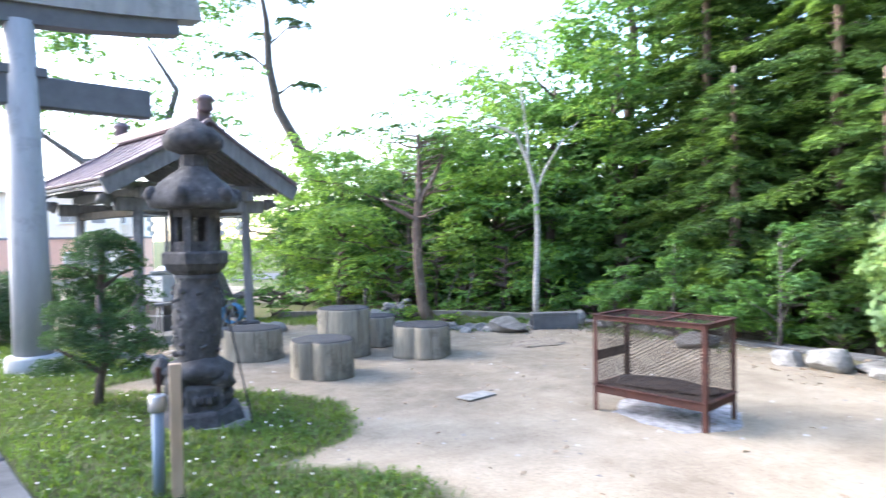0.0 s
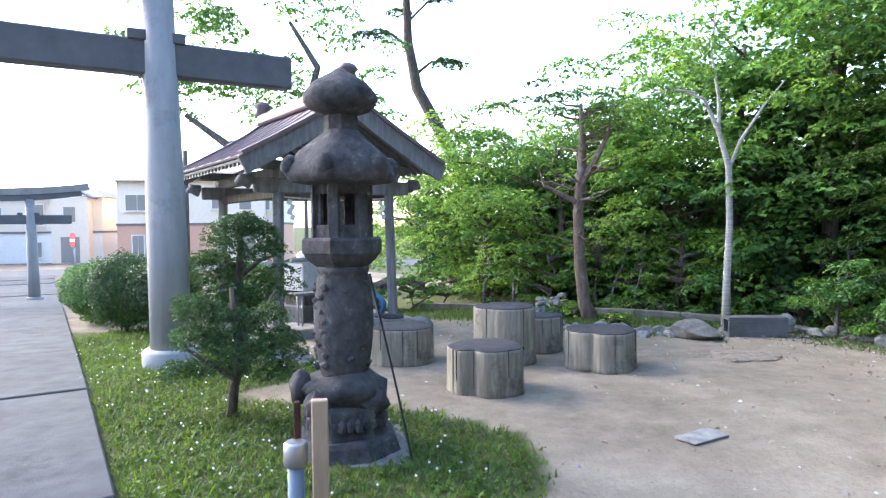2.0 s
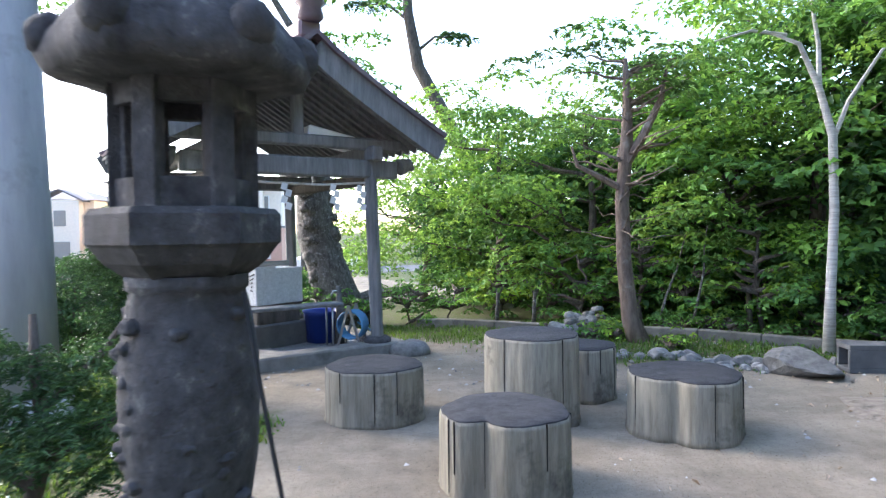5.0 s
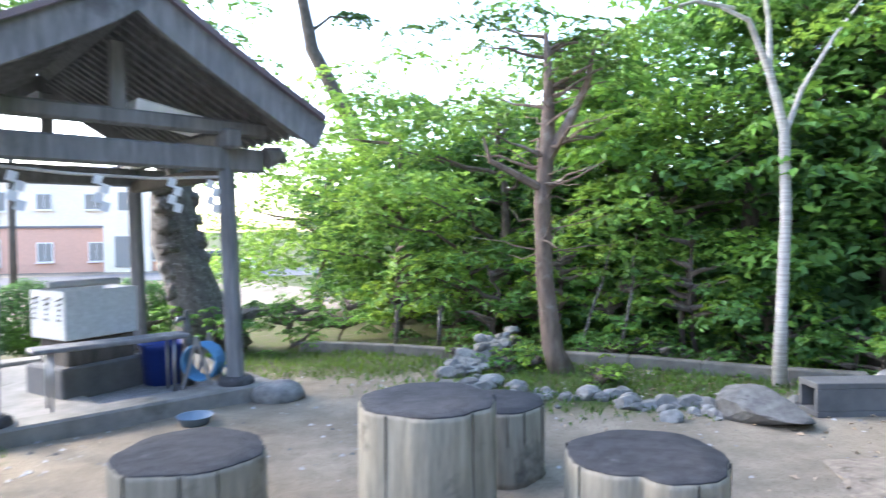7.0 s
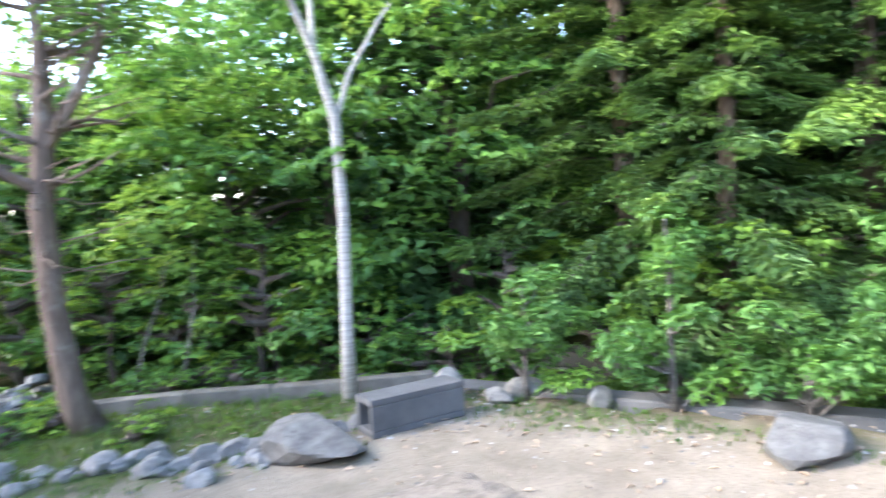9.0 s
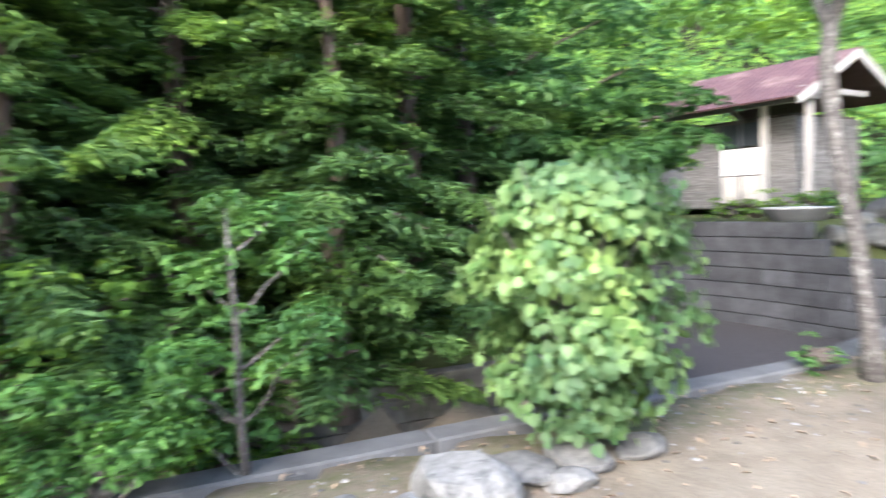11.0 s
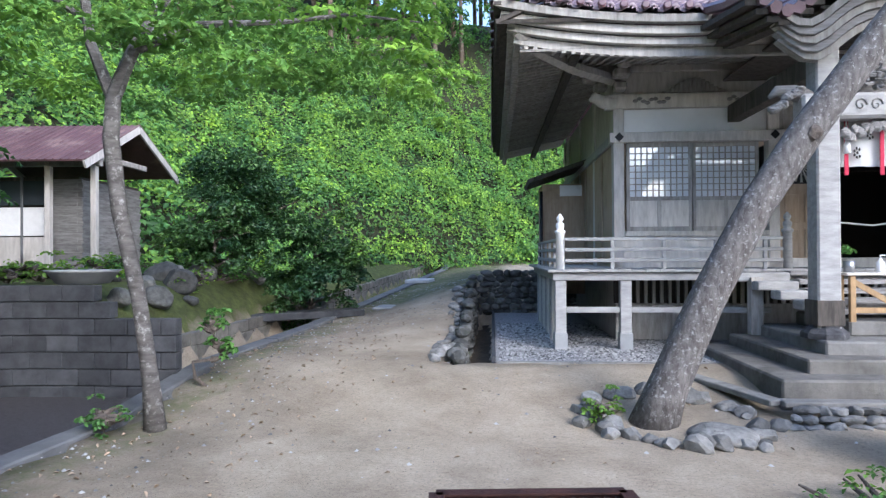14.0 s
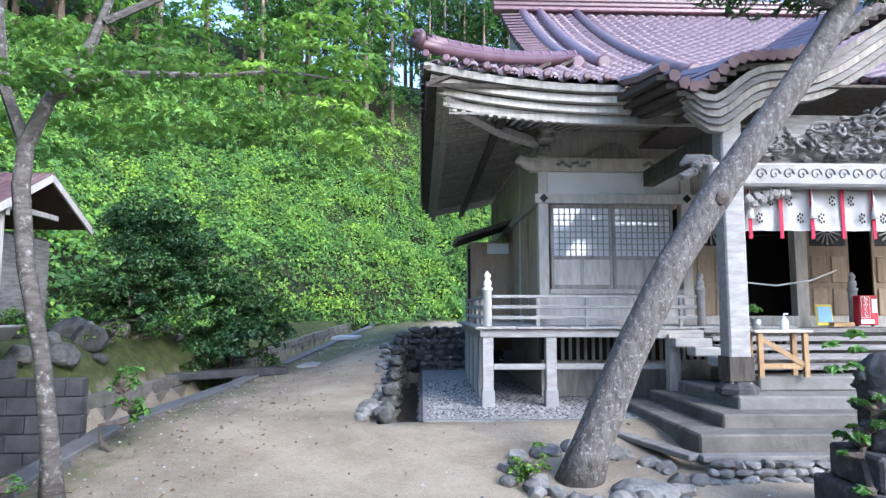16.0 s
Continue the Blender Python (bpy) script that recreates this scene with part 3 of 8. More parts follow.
def drain():
    kerb = thing("drain_kerb", (0, 0, 0), "weathered concrete kerb along the drain", "kerb", kind="structure")
    for s0 in np.arange(-2.0, 34, 2.0):
        a, b = kerb_xy(s0 + 0.006, 0.12), kerb_xy(s0 + 1.994, 0.12)
        bm = bmesh.new()
        za, zb = gz(*kerb_xy(s0, -0.2)), gz(*kerb_xy(s0 + 2, -0.2))
        beam(bm, (*a, za - 0.27), (*b, zb - 0.27), 0.26, 0.62, 0.015)
        part("kerb_stone", bm, M["concrete"], kerb)
    wall = thing("retaining_wall", (0, 0, 0), "mossy concrete block retaining wall of the drain", "wall", kind="structure")
    for row in range(4):
        for s0 in np.arange(-2.0 + 0.2 * (row % 2), 34, 0.4 if row > 1 else 0.4):
            if 5.6 < s0 < 9.3:
                continue
            a, b = kerb_xy(s0 + 0.004, 1.2), kerb_xy(s0 + 0.396, 1.2)
            zb = gz(*kerb_xy(s0, -0.2)) - 0.52 + row * 0.2
            if s0 > 20 and row == 0:
                continue
            bm = bmesh.new()
            j = 0.006 * math.sin(s0 * 9 + row)
            beam(bm, (a[0] + j, a[1], zb), (b[0] + j, b[1], zb), 0.16, 0.192, 0.008)
            part("block", bm, M["block_brown"], wall)
    bm = bmesh.new()
    for s0 in np.arange(-2, 34, 1.0):
        if 5.5 < s0 < 9.2:
            continue
        a, b = kerb_xy(s0, 1.27), kerb_xy(s0 + 1, 1.27)
        zb = gz(*kerb_xy(s0, -0.2)) - 0.25
        beam(bm, (*a, zb), (*b, zb), 0.1, 0.72)
    part("backing", bm, M["concrete"], wall)


drain()


def block_wall():
    w = thing("block_wall", (0, 0, 0), "curved dark concrete block wall of a raised terrace", "wall", kind="structure")
    pts = [Vector((11.6, 2.75, 0)), Vector((11.0, 2.1, 0)), Vector((10.45, 1.75, 0)), Vector((9.92, 1.50, 0)), Vector((9.45, 1.28, 0)), Vector((8.98, 1.02, 0))]
    # walk the line in block lengths
    line, acc = [], 0.0
    for a, b in zip(pts, pts[1:]):
        n = 24
        line += [a.lerp(b, i / n) for i in range(n)]
    line.append(pts[-1])
    d = [0.0]
    for a, b in zip(line, line[1:]):
        d.append(d[-1] + (b - a).length)

    def at(q):
        q = min(max(q, 0), d[-1])
        i = max(j for j in range(len(d)) if d[j] <= q + 1e-9)
        if i >= len(line) - 1:
            return line[-1]
        return line[i].lerp(line[i + 1], (q - d[i]) / max(d[i + 1] - d[i], 1e-6))

    for row in range(-2, 6):
        q = -0.2 * (row % 2)
        while q < d[-1] - 0.02:
            a, b = at(q), at(q + 0.394)
            if (b - a).length > 0.06 and not (row >= 4 and q > d[-1] - 1.15):
                bm = bmesh.new()
                z = 0.18 + row * 0.2
                beam(bm, (a.x, a.y, z), (b.x, b.y, z), 0.17, 0.192, 0.008)
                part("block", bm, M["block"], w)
            q += 0.4
    bm = bmesh.new()
    for i in range(0, len(line) - 4, 4):
        a, b = line[i], line[i + 4]
        off = Vector((0.11, -0.10, 0))
        h = 1.52 if d[i] < d[-1] - 1.2 else 1.1
        beam(bm, (a.x + off.x, a.y + off.y, -0.3 + h / 2), (b.x + off.x, b.y + off.y, -0.3 + h / 2), 0.12, h)
    part("backing", bm, M["concrete"], w)
    # white basin and dark floor on the terrace side
    bm = bmesh.new()
    lathe(bm, [(0.05, 0.0), (0.3, 0.0), (0.42, 0.16), (0.45, 0.17), (0.4, 0.14), (0.28, 0.04)], 20)
    sink = one("stone_basin", bm, M["concrete_light"], "pale shallow concrete basin on the block wall", "basin", smooth=True)
    sink.location = (10.35, 1.35, 1.28)
    bm = bmesh.new()
    c = kerb_xy(7.5, 2.75)
    box(bm, (c[0], c[1], -0.08), (5.1, 4.1, 0.06), math.atan2(KN[1], KN[0]))
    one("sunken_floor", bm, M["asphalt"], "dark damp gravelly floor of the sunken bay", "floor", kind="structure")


block_wall()


def bridge_slab():
    t = thing("bridge_slab", (0, 0, 0), "long dark concrete slab lying across the drain", "bridge")
    bm = bmesh.new()
    z = gz(*kerb_xy(15.0, -0.2))
    a, b = kerb_xy(15.7, -0.3), kerb_xy(12.9, 2.75)
    beam(bm, (*a, z + 0.08), (*b, z + 0.12), 0.55, 0.15, 0.02)
    part("slab", bm, M["block"], t)
    bm = bmesh.new()
    a = kerb_xy(16.9, -0.62)
    box(bm, (a[0], a[1], z + 0.05), (0.9, 0.45, 0.12), math.atan2(KD[1], KD[0]), 0.02)
    one("step_stone", bm, M["concrete_light"], "flat pale slab at the end of the bridge", "slab")
    bm = bmesh.new()
    a = kerb_xy(24.5, -0.1)
    z = gz(*kerb_xy(24.5, -0.3))
    box(bm, (a[0], a[1], z + 0.05), (1.6, 0.8, 0.12), math.atan2(KD[1], KD[0]), 0.02)
    one("step_stone", bm, M["concrete_light"], "flat pale slab lying further up the lane", "slab")


bridge_slab()


# ---- the hall ----
def hall():
    H = thing("shrine_hall", (HX, HY, 0.3), "weathered grey timber shrine hall with plum tiled roof and raised veranda", "shrine", HALL_RZ)
    # own axes: x along the front, y = -depth (depth v into the hall), z from the gravel
    def B(name, mat, boxes, label="", bev=0.006, parent=H):
        bm = bmesh.new()
        for (u0, u1), (v0, v1), (z0, z1) in boxes:
            box(bm, ((u0 + u1) / 2, (v0 + v1) / 2, (z0 + z1) / 2), (abs(u1 - u0), abs(v1 - v0), abs(z1 - z0)), 0, bev)
        return part(name, bm, mat, parent, label)

    Lw = 9.2
    deck = 1.10
    # veranda posts with pale worn feet
    for u in (0.06, 0.95):
        p = B("veranda_post", M["wood_beam"], [((u - 0.075, u + 0.075), (-0.0, 0.15), (-0.02, 0.95))])
        B("post_foot", M["concrete_light"], [((u - 0.09, u + 0.09), (-0.02, 0.17), (-0.06, 0.22))], "white-painted foot", parent=p)
    for v in (1.0, 1.9, 2.8, 3.7):
        B("veranda_post", M["wood_beam"], [((0.0, 0.13), (v, v + 0.13), (-0.02, 0.95))])
    # side screen of upright slats under the veranda
    for i in range(22):
        v = 0.2 + i * 0.165
        B("slat", M["wood_pale"], [((0.02, 0.05), (v, v + 0.09), (0.02, 0.95))], bev=0)
    B("edge_beam", M["wood_beam"], [((-0.05, 2.9), (-0.02, 0.12), (0.95, 1.06))], "bleached edge beam")
    B("edge_beam", M["wood_beam"], [((-0.04, 0.10), (0.13, 4.2), (0.95, 1.06))])
    B("rail_under", M["wood_beam"], [((0.14, 2.9), (0.03, 0.09), (0.50, 0.58))])
    # floor boards of the veranda, ends showing at the edge
    for i in range(24):
        u = -0.12 + i * 0.19
        B("deck_board", M["wood_beam"], [((u, u + 0.184), (-0.08, 1.12), (1.065, deck + 0.004 * (i % 3)))], bev=0.004)
    for i in range(18):
        v = 1.13 + i * 0.19
        B("deck_board", M["wood_beam"], [((-0.12, 1.1), (v, v + 0.184), (1.065, deck + 0.004 * (i % 2)))], bev=0.004)
    # lattice vent and low boarding behind the posts
    B("base_wall", M["wood_grey"], [((1.0, Lw), (1.05, 1.2), (0.0, 0.55))], "grey boards of the underfloor")
    B("base_wall", M["wood_grey"], [((1.0, 1.14), (1.2, 7.6), (0.0, 1.06))])
    # solid dark sheet painted as the shade behind the vent bars
    B("vent_back", M["dark_room"], [((1.0, Lw), (1.15, 1.22), (0.55, 1.06))], "dark sheet for the shaded vent")
    for i in range(34):
        u = 1.08 + i * 0.12
        B("vent_bar", M["wood_grey"], [((u, u + 0.045), (1.04, 1.09), (0.55, 1.06))], bev=0)
    B("sill_beam", M["wood_pale"], [((0.96, Lw), (1.0, 1.2), (1.06, 1.24))])
    # front wall between the posts
    posts = [(0.98, 0.16), (3.28, 0.16), (5.1, 0.2), (7.5, 0.2), (9.1, 0.16)]
    for u, w in posts:
        B("wall_post", M["wood_pale"], [((u, u + w), (1.0, 1.18), (1.06, 4.15))])
    for v in (2.9, 4.8, 6.7, 7.6):
        B("wall_post", M["wood_pale"], [((0.98, 1.14), (v, v + 0.16), (1.06, 4.15))])
    B("side_wall", M["wood_tan"], [((1.02, 1.12), (1.18, 7.7), (1.06, 3.1))], "tan boarded side wall")
    B("side_wall", M["wood_pale"], [((1.02, 1.12), (1.18, 7.7), (3.1, 4.15))])
    for v in (1.25, 2.2, 3.1, 4.0, 5.0, 5.9, 6.8):
        B("side_shutter", M["wood_tan"], [((0.99, 1.02), (v, v + 0.75), (1.25, 3.0))], "tan sliding shutter")
    B("side_rail", M["wood_beam"], [((0.95, 1.0), (1.18, 7.7), (3.02, 3.16))])
    B("back_wall", M["wood_tan"], [((1.0, Lw), (7.62, 7.76), (0.0, 4.15))])
    B("far_side_wall", M["wood_tan"], [((Lw - 0.14, Lw), (1.2, 7.7), (0.0, 4.15))])
    B("nageshi", M["wood_pale"], [((0.92, Lw), (0.96, 1.12), (3.02, 3.17))], "long lintel beam with metal studs")
    for u in (1.06, 3.36):
        bm = bmesh.new()
        box(bm, (u, 0.955, 3.10), (0.10, 0.014, 0.10), 0, 0, Matrix.Rotation(radians(45), 4, "Y"))
        part("stud", bm, M["black"], H, "black metal diamond stud")
    B("plaster_panel", M["plaster"], [((1.14, 3.28), (1.06, 1.12), (3.17, 3.54))], "white plastered panel")
    B("carved_beam", M["wood_pale"], [((0.86, 5.1), (0.98, 1.14), (3.54, 3.76))], "carved tie beam")
    for u in (1.55, 2.95):
        bm = bmesh.new()
        for k in range(9):
            lump(bm, (u - 0.24 + k * 0.06, 0.975, 3.65 + 0.035 * math.sin(k * 1.7)), (0.05, 0.012, 0.03), k, 0.2, 1)
        part("carving", bm, M["board"], H, "scrolled cloud carving")
    B("upper_wall", M["wood_pale"], [((1.0, Lw), (1.06, 1.14), (3.76, 4.15))])
    bm = bmesh.new()
    for k in range(15):
        x = -0.45 + k * 0.064
        h = 0.03 + 0.2 * max(0, math.cos(x * 3.2)) ** 2
        box(bm, (2.2 + x, 1.03, 3.77 + h / 2), (0.062, 0.07, h), 0, 0.01)
    part("frog_leg_strut", bm, M["wood_grey"], H, "carved frog-leg strut")
    B("eave_beam", M["wood_pale"], [((0.5, Lw), (0.98, 1.2), (4.1, 4.26))])
    # bracket blocks at the corner
    for n, (u, v, z, s) in enumerate([(1.06, 0.9, 3.86, 0.2), (1.06, 0.75, 4.02, 0.26), (1.06, 0.55, 4.12, 0.18), (0.8, 1.1, 3.9, 0.2), (0.65, 1.1, 4.05, 0.22), (3.36, 0.85, 3.9, 0.24), (3.36, 0.7, 4.05, 0.26)]):
        bm = bmesh.new()
        box(bm, (u, v, z), (s, s, 0.13), 0, 0.03)
        part("bracket", bm, M["wood_grey"], H)
    bm = bmesh.new()
    tube(bm, [(1.0, 1.05, 3.62), (0.8, 1.0, 3.66), (0.68, 0.95, 3.72), (0.62, 0.92, 3.66)], [0.11, 0.1, 0.08, 0.03], 8)
    part("beam_nose", bm, M["wood_pale"], H, "scrolled beam end")
    # sliding lattice windows
    for j, u0 in enumerate((1.18, 2.18)):
        win = thing("window", (0, 0, 0), "", "")
        win.parent = H
        win.matrix_basis = Matrix()
        for key in list(win.keys()):
            del win[key]
        win["label"] = "sliding lattice window over a boarded panel"
        u1 = u0 + 0.98
        vv = 1.03 + 0.035 * j
        for bx in [((u0, u0 + 0.05), (vv, vv + 0.04), (1.66, 3.02)), ((u1 - 0.05, u1), (vv, vv + 0.04), (1.66, 3.02)), ((u0 + 0.05, u1 - 0.05), (vv, vv + 0.04), (2.95, 3.02)), ((u0 + 0.05, u1 - 0.05), (vv, vv + 0.04), (2.13, 2.19)), ((u0 + 0.05, u1 - 0.05), (vv, vv + 0.04), (1.66, 1.73))]:
            B("sash", M["wood_grey"], [bx], bev=0.003, parent=win)
        for i in range(1, 10):
            x = u0 + 0.05 + i * 0.088
            B("muntin", M["wood_grey"], [((x - 0.008, x + 0.008), (vv + 0.004, vv + 0.022), (2.19, 2.95))], bev=0, parent=win)
        for i in range(1, 8):
            z = 2.19 + i * 0.095
            B("muntin", M["wood_grey"], [((u0 + 0.05, u1 - 0.05), (vv + 0.006, vv + 0.02), (z - 0.008, z + 0.008))], bev=0, parent=win)
        B("pane", M["glass"], [((u0 + 0.05, u1 - 0.05), (vv + 0.024, vv + 0.03), (2.19, 2.95))], "reflecting glass", bev=0, parent=win)
        B("kick_panel", M["wood_pale"], [((u0 + 0.05, u1 - 0.05), (vv + 0.01, vv + 0.03), (1.73, 2.13))], bev=0, parent=win)
        B("stile", M["wood_grey"], [((u0 + 0.46, u0 + 0.52), (vv, vv + 0.03), (1.73, 2.13))], bev=0, parent=win)
    B("window_sill", M["wood_pale"], [((1.14, 3.28), (0.97, 1.15), (1.58, 1.66))])
    B("wall_panel", M["wood_pale"], [((1.14, 3.28), (1.05, 1.12), (1.24, 1.58))])
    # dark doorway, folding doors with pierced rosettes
    # lining coloured near black for the unlit room
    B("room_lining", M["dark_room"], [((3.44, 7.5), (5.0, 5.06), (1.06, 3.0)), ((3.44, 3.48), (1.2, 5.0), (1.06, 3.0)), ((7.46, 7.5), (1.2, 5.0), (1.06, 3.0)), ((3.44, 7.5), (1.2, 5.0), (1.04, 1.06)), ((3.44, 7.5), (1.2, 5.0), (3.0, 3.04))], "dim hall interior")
    for u0, dw in ((3.46, 0.62), (5.32, 0.7), (6.4, 0.7)):
        B("door_leaf", M["wood_tan"], [((u0, u0 + dw), (1.06, 1.1), (1.12, 3.0))], "tan panelled door")
        for k in range(2):
            for q in range(2):
                B("door_panel", M["wood_tan"], [((u0 + 0.06 + k * (dw / 2 - 0.02), u0 + dw / 2 - 0.04 + k * (dw / 2 - 0.02)), (1.04, 1.06), (1.25 + q * 0.52, 1.68 + q * 0.52))], bev=0.012)
        bm = bmesh.new()
        for k in range(16):
            an = k * math.pi / 8
            tube(bm, [(u0 + dw / 2 + 0.05 * math.cos(an), 1.045, 2.62 + 0.05 * math.sin(an)), (u0 + dw / 2 + 0.24 * math.cos(an), 1.045, 2.62 + 0.24 * math.sin(an))], [0.008, 0.02], 5)
        lathe(bm, [(0.04, 0), (0.04, 0.02)], 10, (u0 + dw / 2, 1.04, 2.6))
        part("rosette", bm, M["wood_pale"], H, "pierced flower rosette")
        # black sheet for the darkness showing through the rosette
        B("rosette_back", M["black"], [((u0 + 0.06, u0 + dw - 0.06), (1.05, 1.06), (2.36, 2.88))], bev=0)
    B("upper_wall", M["wood_grey"], [((3.44, 9.1), (1.06, 1.14), (3.0, 3.78))])
    # railing with pointed newels
    for u, v in ((0.06, 0.05), (3.12, 0.05), (5.35, 0.05)):
        bm = bmesh.new()
        lathe(bm, [(0.06, 0.0), (0.06, 0.5), (0.075, 0.51), (0.075, 0.54), (0.045, 0.56), (0.06, 0.60), (0.055, 0.64), (0.028, 0.665), (0.05, 0.70), (0.045, 0.73), (0.008, 0.78)], 12, (u, v, deck))
        part("newel_post", bm, M["plaster"] if u < 1 else M["wood_beam"], H, "pale newel with a jewel-shaped cap")
    for z, h in ((0.10, 0.05), (0.25, 0.05), (0.40, 0.045)):
        B("rail", M["wood_beam"], [((0.12, 3.06), (0.03, 0.08), (deck + z, deck + z + h))])
        B("rail", M["wood_beam"], [((0.03, 0.08), (0.12, 4.1), (deck + z, deck + z + h))])
    for u in (0.75, 1.45, 2.15, 2.8):
        B("baluster", M["wood_beam"], [((u, u + 0.05), (0.035, 0.075), (deck, deck + 0.4))])
    for v in (0.8, 1.6, 2.4, 3.2, 4.0):
        B("baluster", M["wood_beam"], [((0.035, 0.075), (v, v + 0.05), (deck, deck + 0.4))])
    # lean-to at the back corner
    B("annex", M["wood_tan"], [((0.15, 1.02), (4.3, 5.4), (0.5, 2.75))], "tan lean-to wall")
    B("annex", M["plaster"], [((0.5, 0.95), (4.27, 4.3), (2.5, 2.72))], "small white panel")
    bm = bmesh.new()
    beam(bm, (-0.15, 4.75, 2.78), (1.1, 4.75, 3.2), 1.6, 0.08)
    part("annex_roof", bm, M["wood_dark"], H, "small dark lean-to roof")
    bm = bmesh.new()
    tube(bm, [(0.12, 4.25, 2.6), (0.12, 4.25, 0.1)], [0.03, 0.03], 8)
    part("downpipe", bm, M["black"], H, "thin black downpipe")

    # ---- eaves and roof ----
    U0, V0 = -0.88, -0.72            # plan corner of the tile edge
    UR, VB = 10.2, 9.6

    def lift(q):
        """upward sweep of the eave towards a corner, q metres away"""
        return 0.30 * max(0.0, 1 - q / 2.6) ** 2

    # stepped fascias, each a swept strip along front and side
    for k, (inset, z0, h, mat) in enumerate([(0.03, 4.26, 0.10, M["wood_grey"]), (0.12, 4.14, 0.10, M["wood_pale"]), (0.21, 4.03, 0.09, M["wood_pale"]), (0.30, 3.90, 0.11, M["wood_pale"])]):
        bm = bmesh.new()
        us = np.concatenate([np.linspace(U0 + inset, 2.6, 18), [UR - inset]])
        ribbon(bm, [(a, V0 + inset + 0.05, z0 + h / 2 + lift(a - U0)) for a in us], (0, 1, 0), 0.10, h)
        part("fascia", bm, mat, H, "stepped eave board")
        bm = bmesh.new()
        vs = np.concatenate([np.linspace(V0 + inset, 2.6, 18), [VB]])
        ribbon(bm, [(U0 + inset + 0.05, a, z0 + h / 2 + lift(a - V0)) for a in vs], (1, 0, 0), 0.10, h)
        # side boards in darker woods than the front
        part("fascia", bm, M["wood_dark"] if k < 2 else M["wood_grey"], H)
    # eave soffits
    bm = bmesh.new()
    beam(bm, (4.7, -0.42, 4.03), (4.7, 1.2, 4.36), UR + 0.2, 0.03)
    part("soffit", bm, M["wood_grey"], H)
    bm = bmesh.new()
    beam(bm, (-0.5, 4.5, 4.03), (1.05, 4.5, 4.36), 9.6, 0.03)
    part("soffit", bm, M["wood_grey"], H)
    # rafters: pale ends along the front, rows of ribs under the side
    for i in range(34):
        u = -0.42 + i * 0.125
        bm = bmesh.new()
        q = lift(u - U0) * 0.8
        beam(bm, (u, -0.40, 3.93 + q), (u, 1.05, 4.24 + q * 0.2), 0.055, 0.07)
        r = part("rafter", bm, M["wood_grey"], H)
        bm = bmesh.new()
        box(bm, (u, -0.405, 3.93 + q), (0.056, 0.012, 0.072))
        part("rafter_end", bm, M["wood_pale"], r, "pale cut end")
    for i in range(62):
        v = -0.35 + i * 0.125
        bm = bmesh.new()
        q = lift(v - V0) * 0.8
        beam(bm, (-0.5, v, 3.93 + q), (1.0, v, 4.24 + q * 0.2), 0.055, 0.07)
        part("rafter", bm, M["wood_grey"], H)
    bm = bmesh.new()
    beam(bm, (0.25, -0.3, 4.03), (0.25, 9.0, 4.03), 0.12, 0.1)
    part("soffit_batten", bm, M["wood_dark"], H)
    bm = bmesh.new()
    tube(bm, [(1.05, 1.1, 4.0), (0.3, 0.35, 4.0), (-0.3, -0.25, 4.1), (-0.55, -0.45, 4.28)], [0.1, 0.1, 0.09, 0.07], 6)
    part("corner_rafter", bm, M["wood_pale"], H, "curved corner rafter")

    # tiled slopes: front and side, hips at 45 degrees
    def rise(d):
        return 4.40 + 0.42 * d + 0.022 * d * d

    wid, step = 0.27, 0.25
    tv, tf = [], []

    def add_tile(p0, ax, up, w, l):
        """one wave-shaped pantile, lower edge centre p0"""
        base = len(tv)
        nrm = ax.cross(up).normalized()
        if nrm.z < 0:
            nrm = -nrm
        prof = [(-0.5, 0.0), (-0.30, -0.022), (-0.06, 0.0), (0.14, 0.042), (0.32, 0.046), (0.5, 0.008)]
        for t in (0.0, 1.12):
            for x, h in prof:
                tv.append(p0 + ax * (x * w) + up * (t * l) + nrm * (h + (0.035 if t == 0 else 0.0)))
        for x, h in prof:
            tv.append(p0 + ax * (x * w) + nrm * (h - 0.012))
        for k in range(5):
            tf.append((base + k, base + k + 1, base + 7 + k, base + 6 + k))
            tf.append((base + 12 + k, base + 13 + k, base + 1 + k, base + k))

    slope_len = np.arange(0, 8.2, step)
    for i, d in enumerate(slope_len):
        dz = (rise(d + step) - rise(d)) / step
        up = Vector((0, 1, dz)).normalized()
        stop = 1.9 if d > 2.35 else U0 + d + 0.1
        u = UR - 0.2
        while u > (stop if d <= 2.35 else 1.75):
            cq = lift(u - U0) * max(0.0, 1 - d / 2.0)
            add_tile(Vector((u, V0 + d, rise(d) + cq)), Vector((1, 0, -0.0)), up, wid, step)
            u -= wid
    raw = raw_mesh("front_tiles", [tuple(v) for v in tv], tf, M["tile_pale"], H)
    tagged(raw, "plum glazed wave tiles in courses", kind="stuff")
    raw.data.shade_smooth()
    tv, tf = [], []
    for i, d in enumerate(slope_len[:10]):
        dz = (rise(d + step) - rise(d)) / step
        up = Vector((1, 0, dz)).normalized()
        v = VB
        while v > V0 + d + 0.1:
            cq = lift(v - V0) * max(0.0, 1 - d / 2.0)
            add_tile(Vector((U0 + d, v, rise(d) + cq)), Vector((0, -1, 0)), up, wid, step)
            v -= wid
    # side slope in the darker tile
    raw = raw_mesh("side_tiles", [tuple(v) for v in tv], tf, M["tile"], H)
    tagged(raw, kind="stuff")
    raw.data.shade_smooth()
    # solid roof body under the tiles
    bm = bmesh.new()
    for d in np.arange(0, 8.0, 0.5):
        u0 = U0 + d + 0.05 if d < 2.4 else 1.75
        z0, z1 = rise(d) - 0.06, rise(d + 0.5) - 0.06
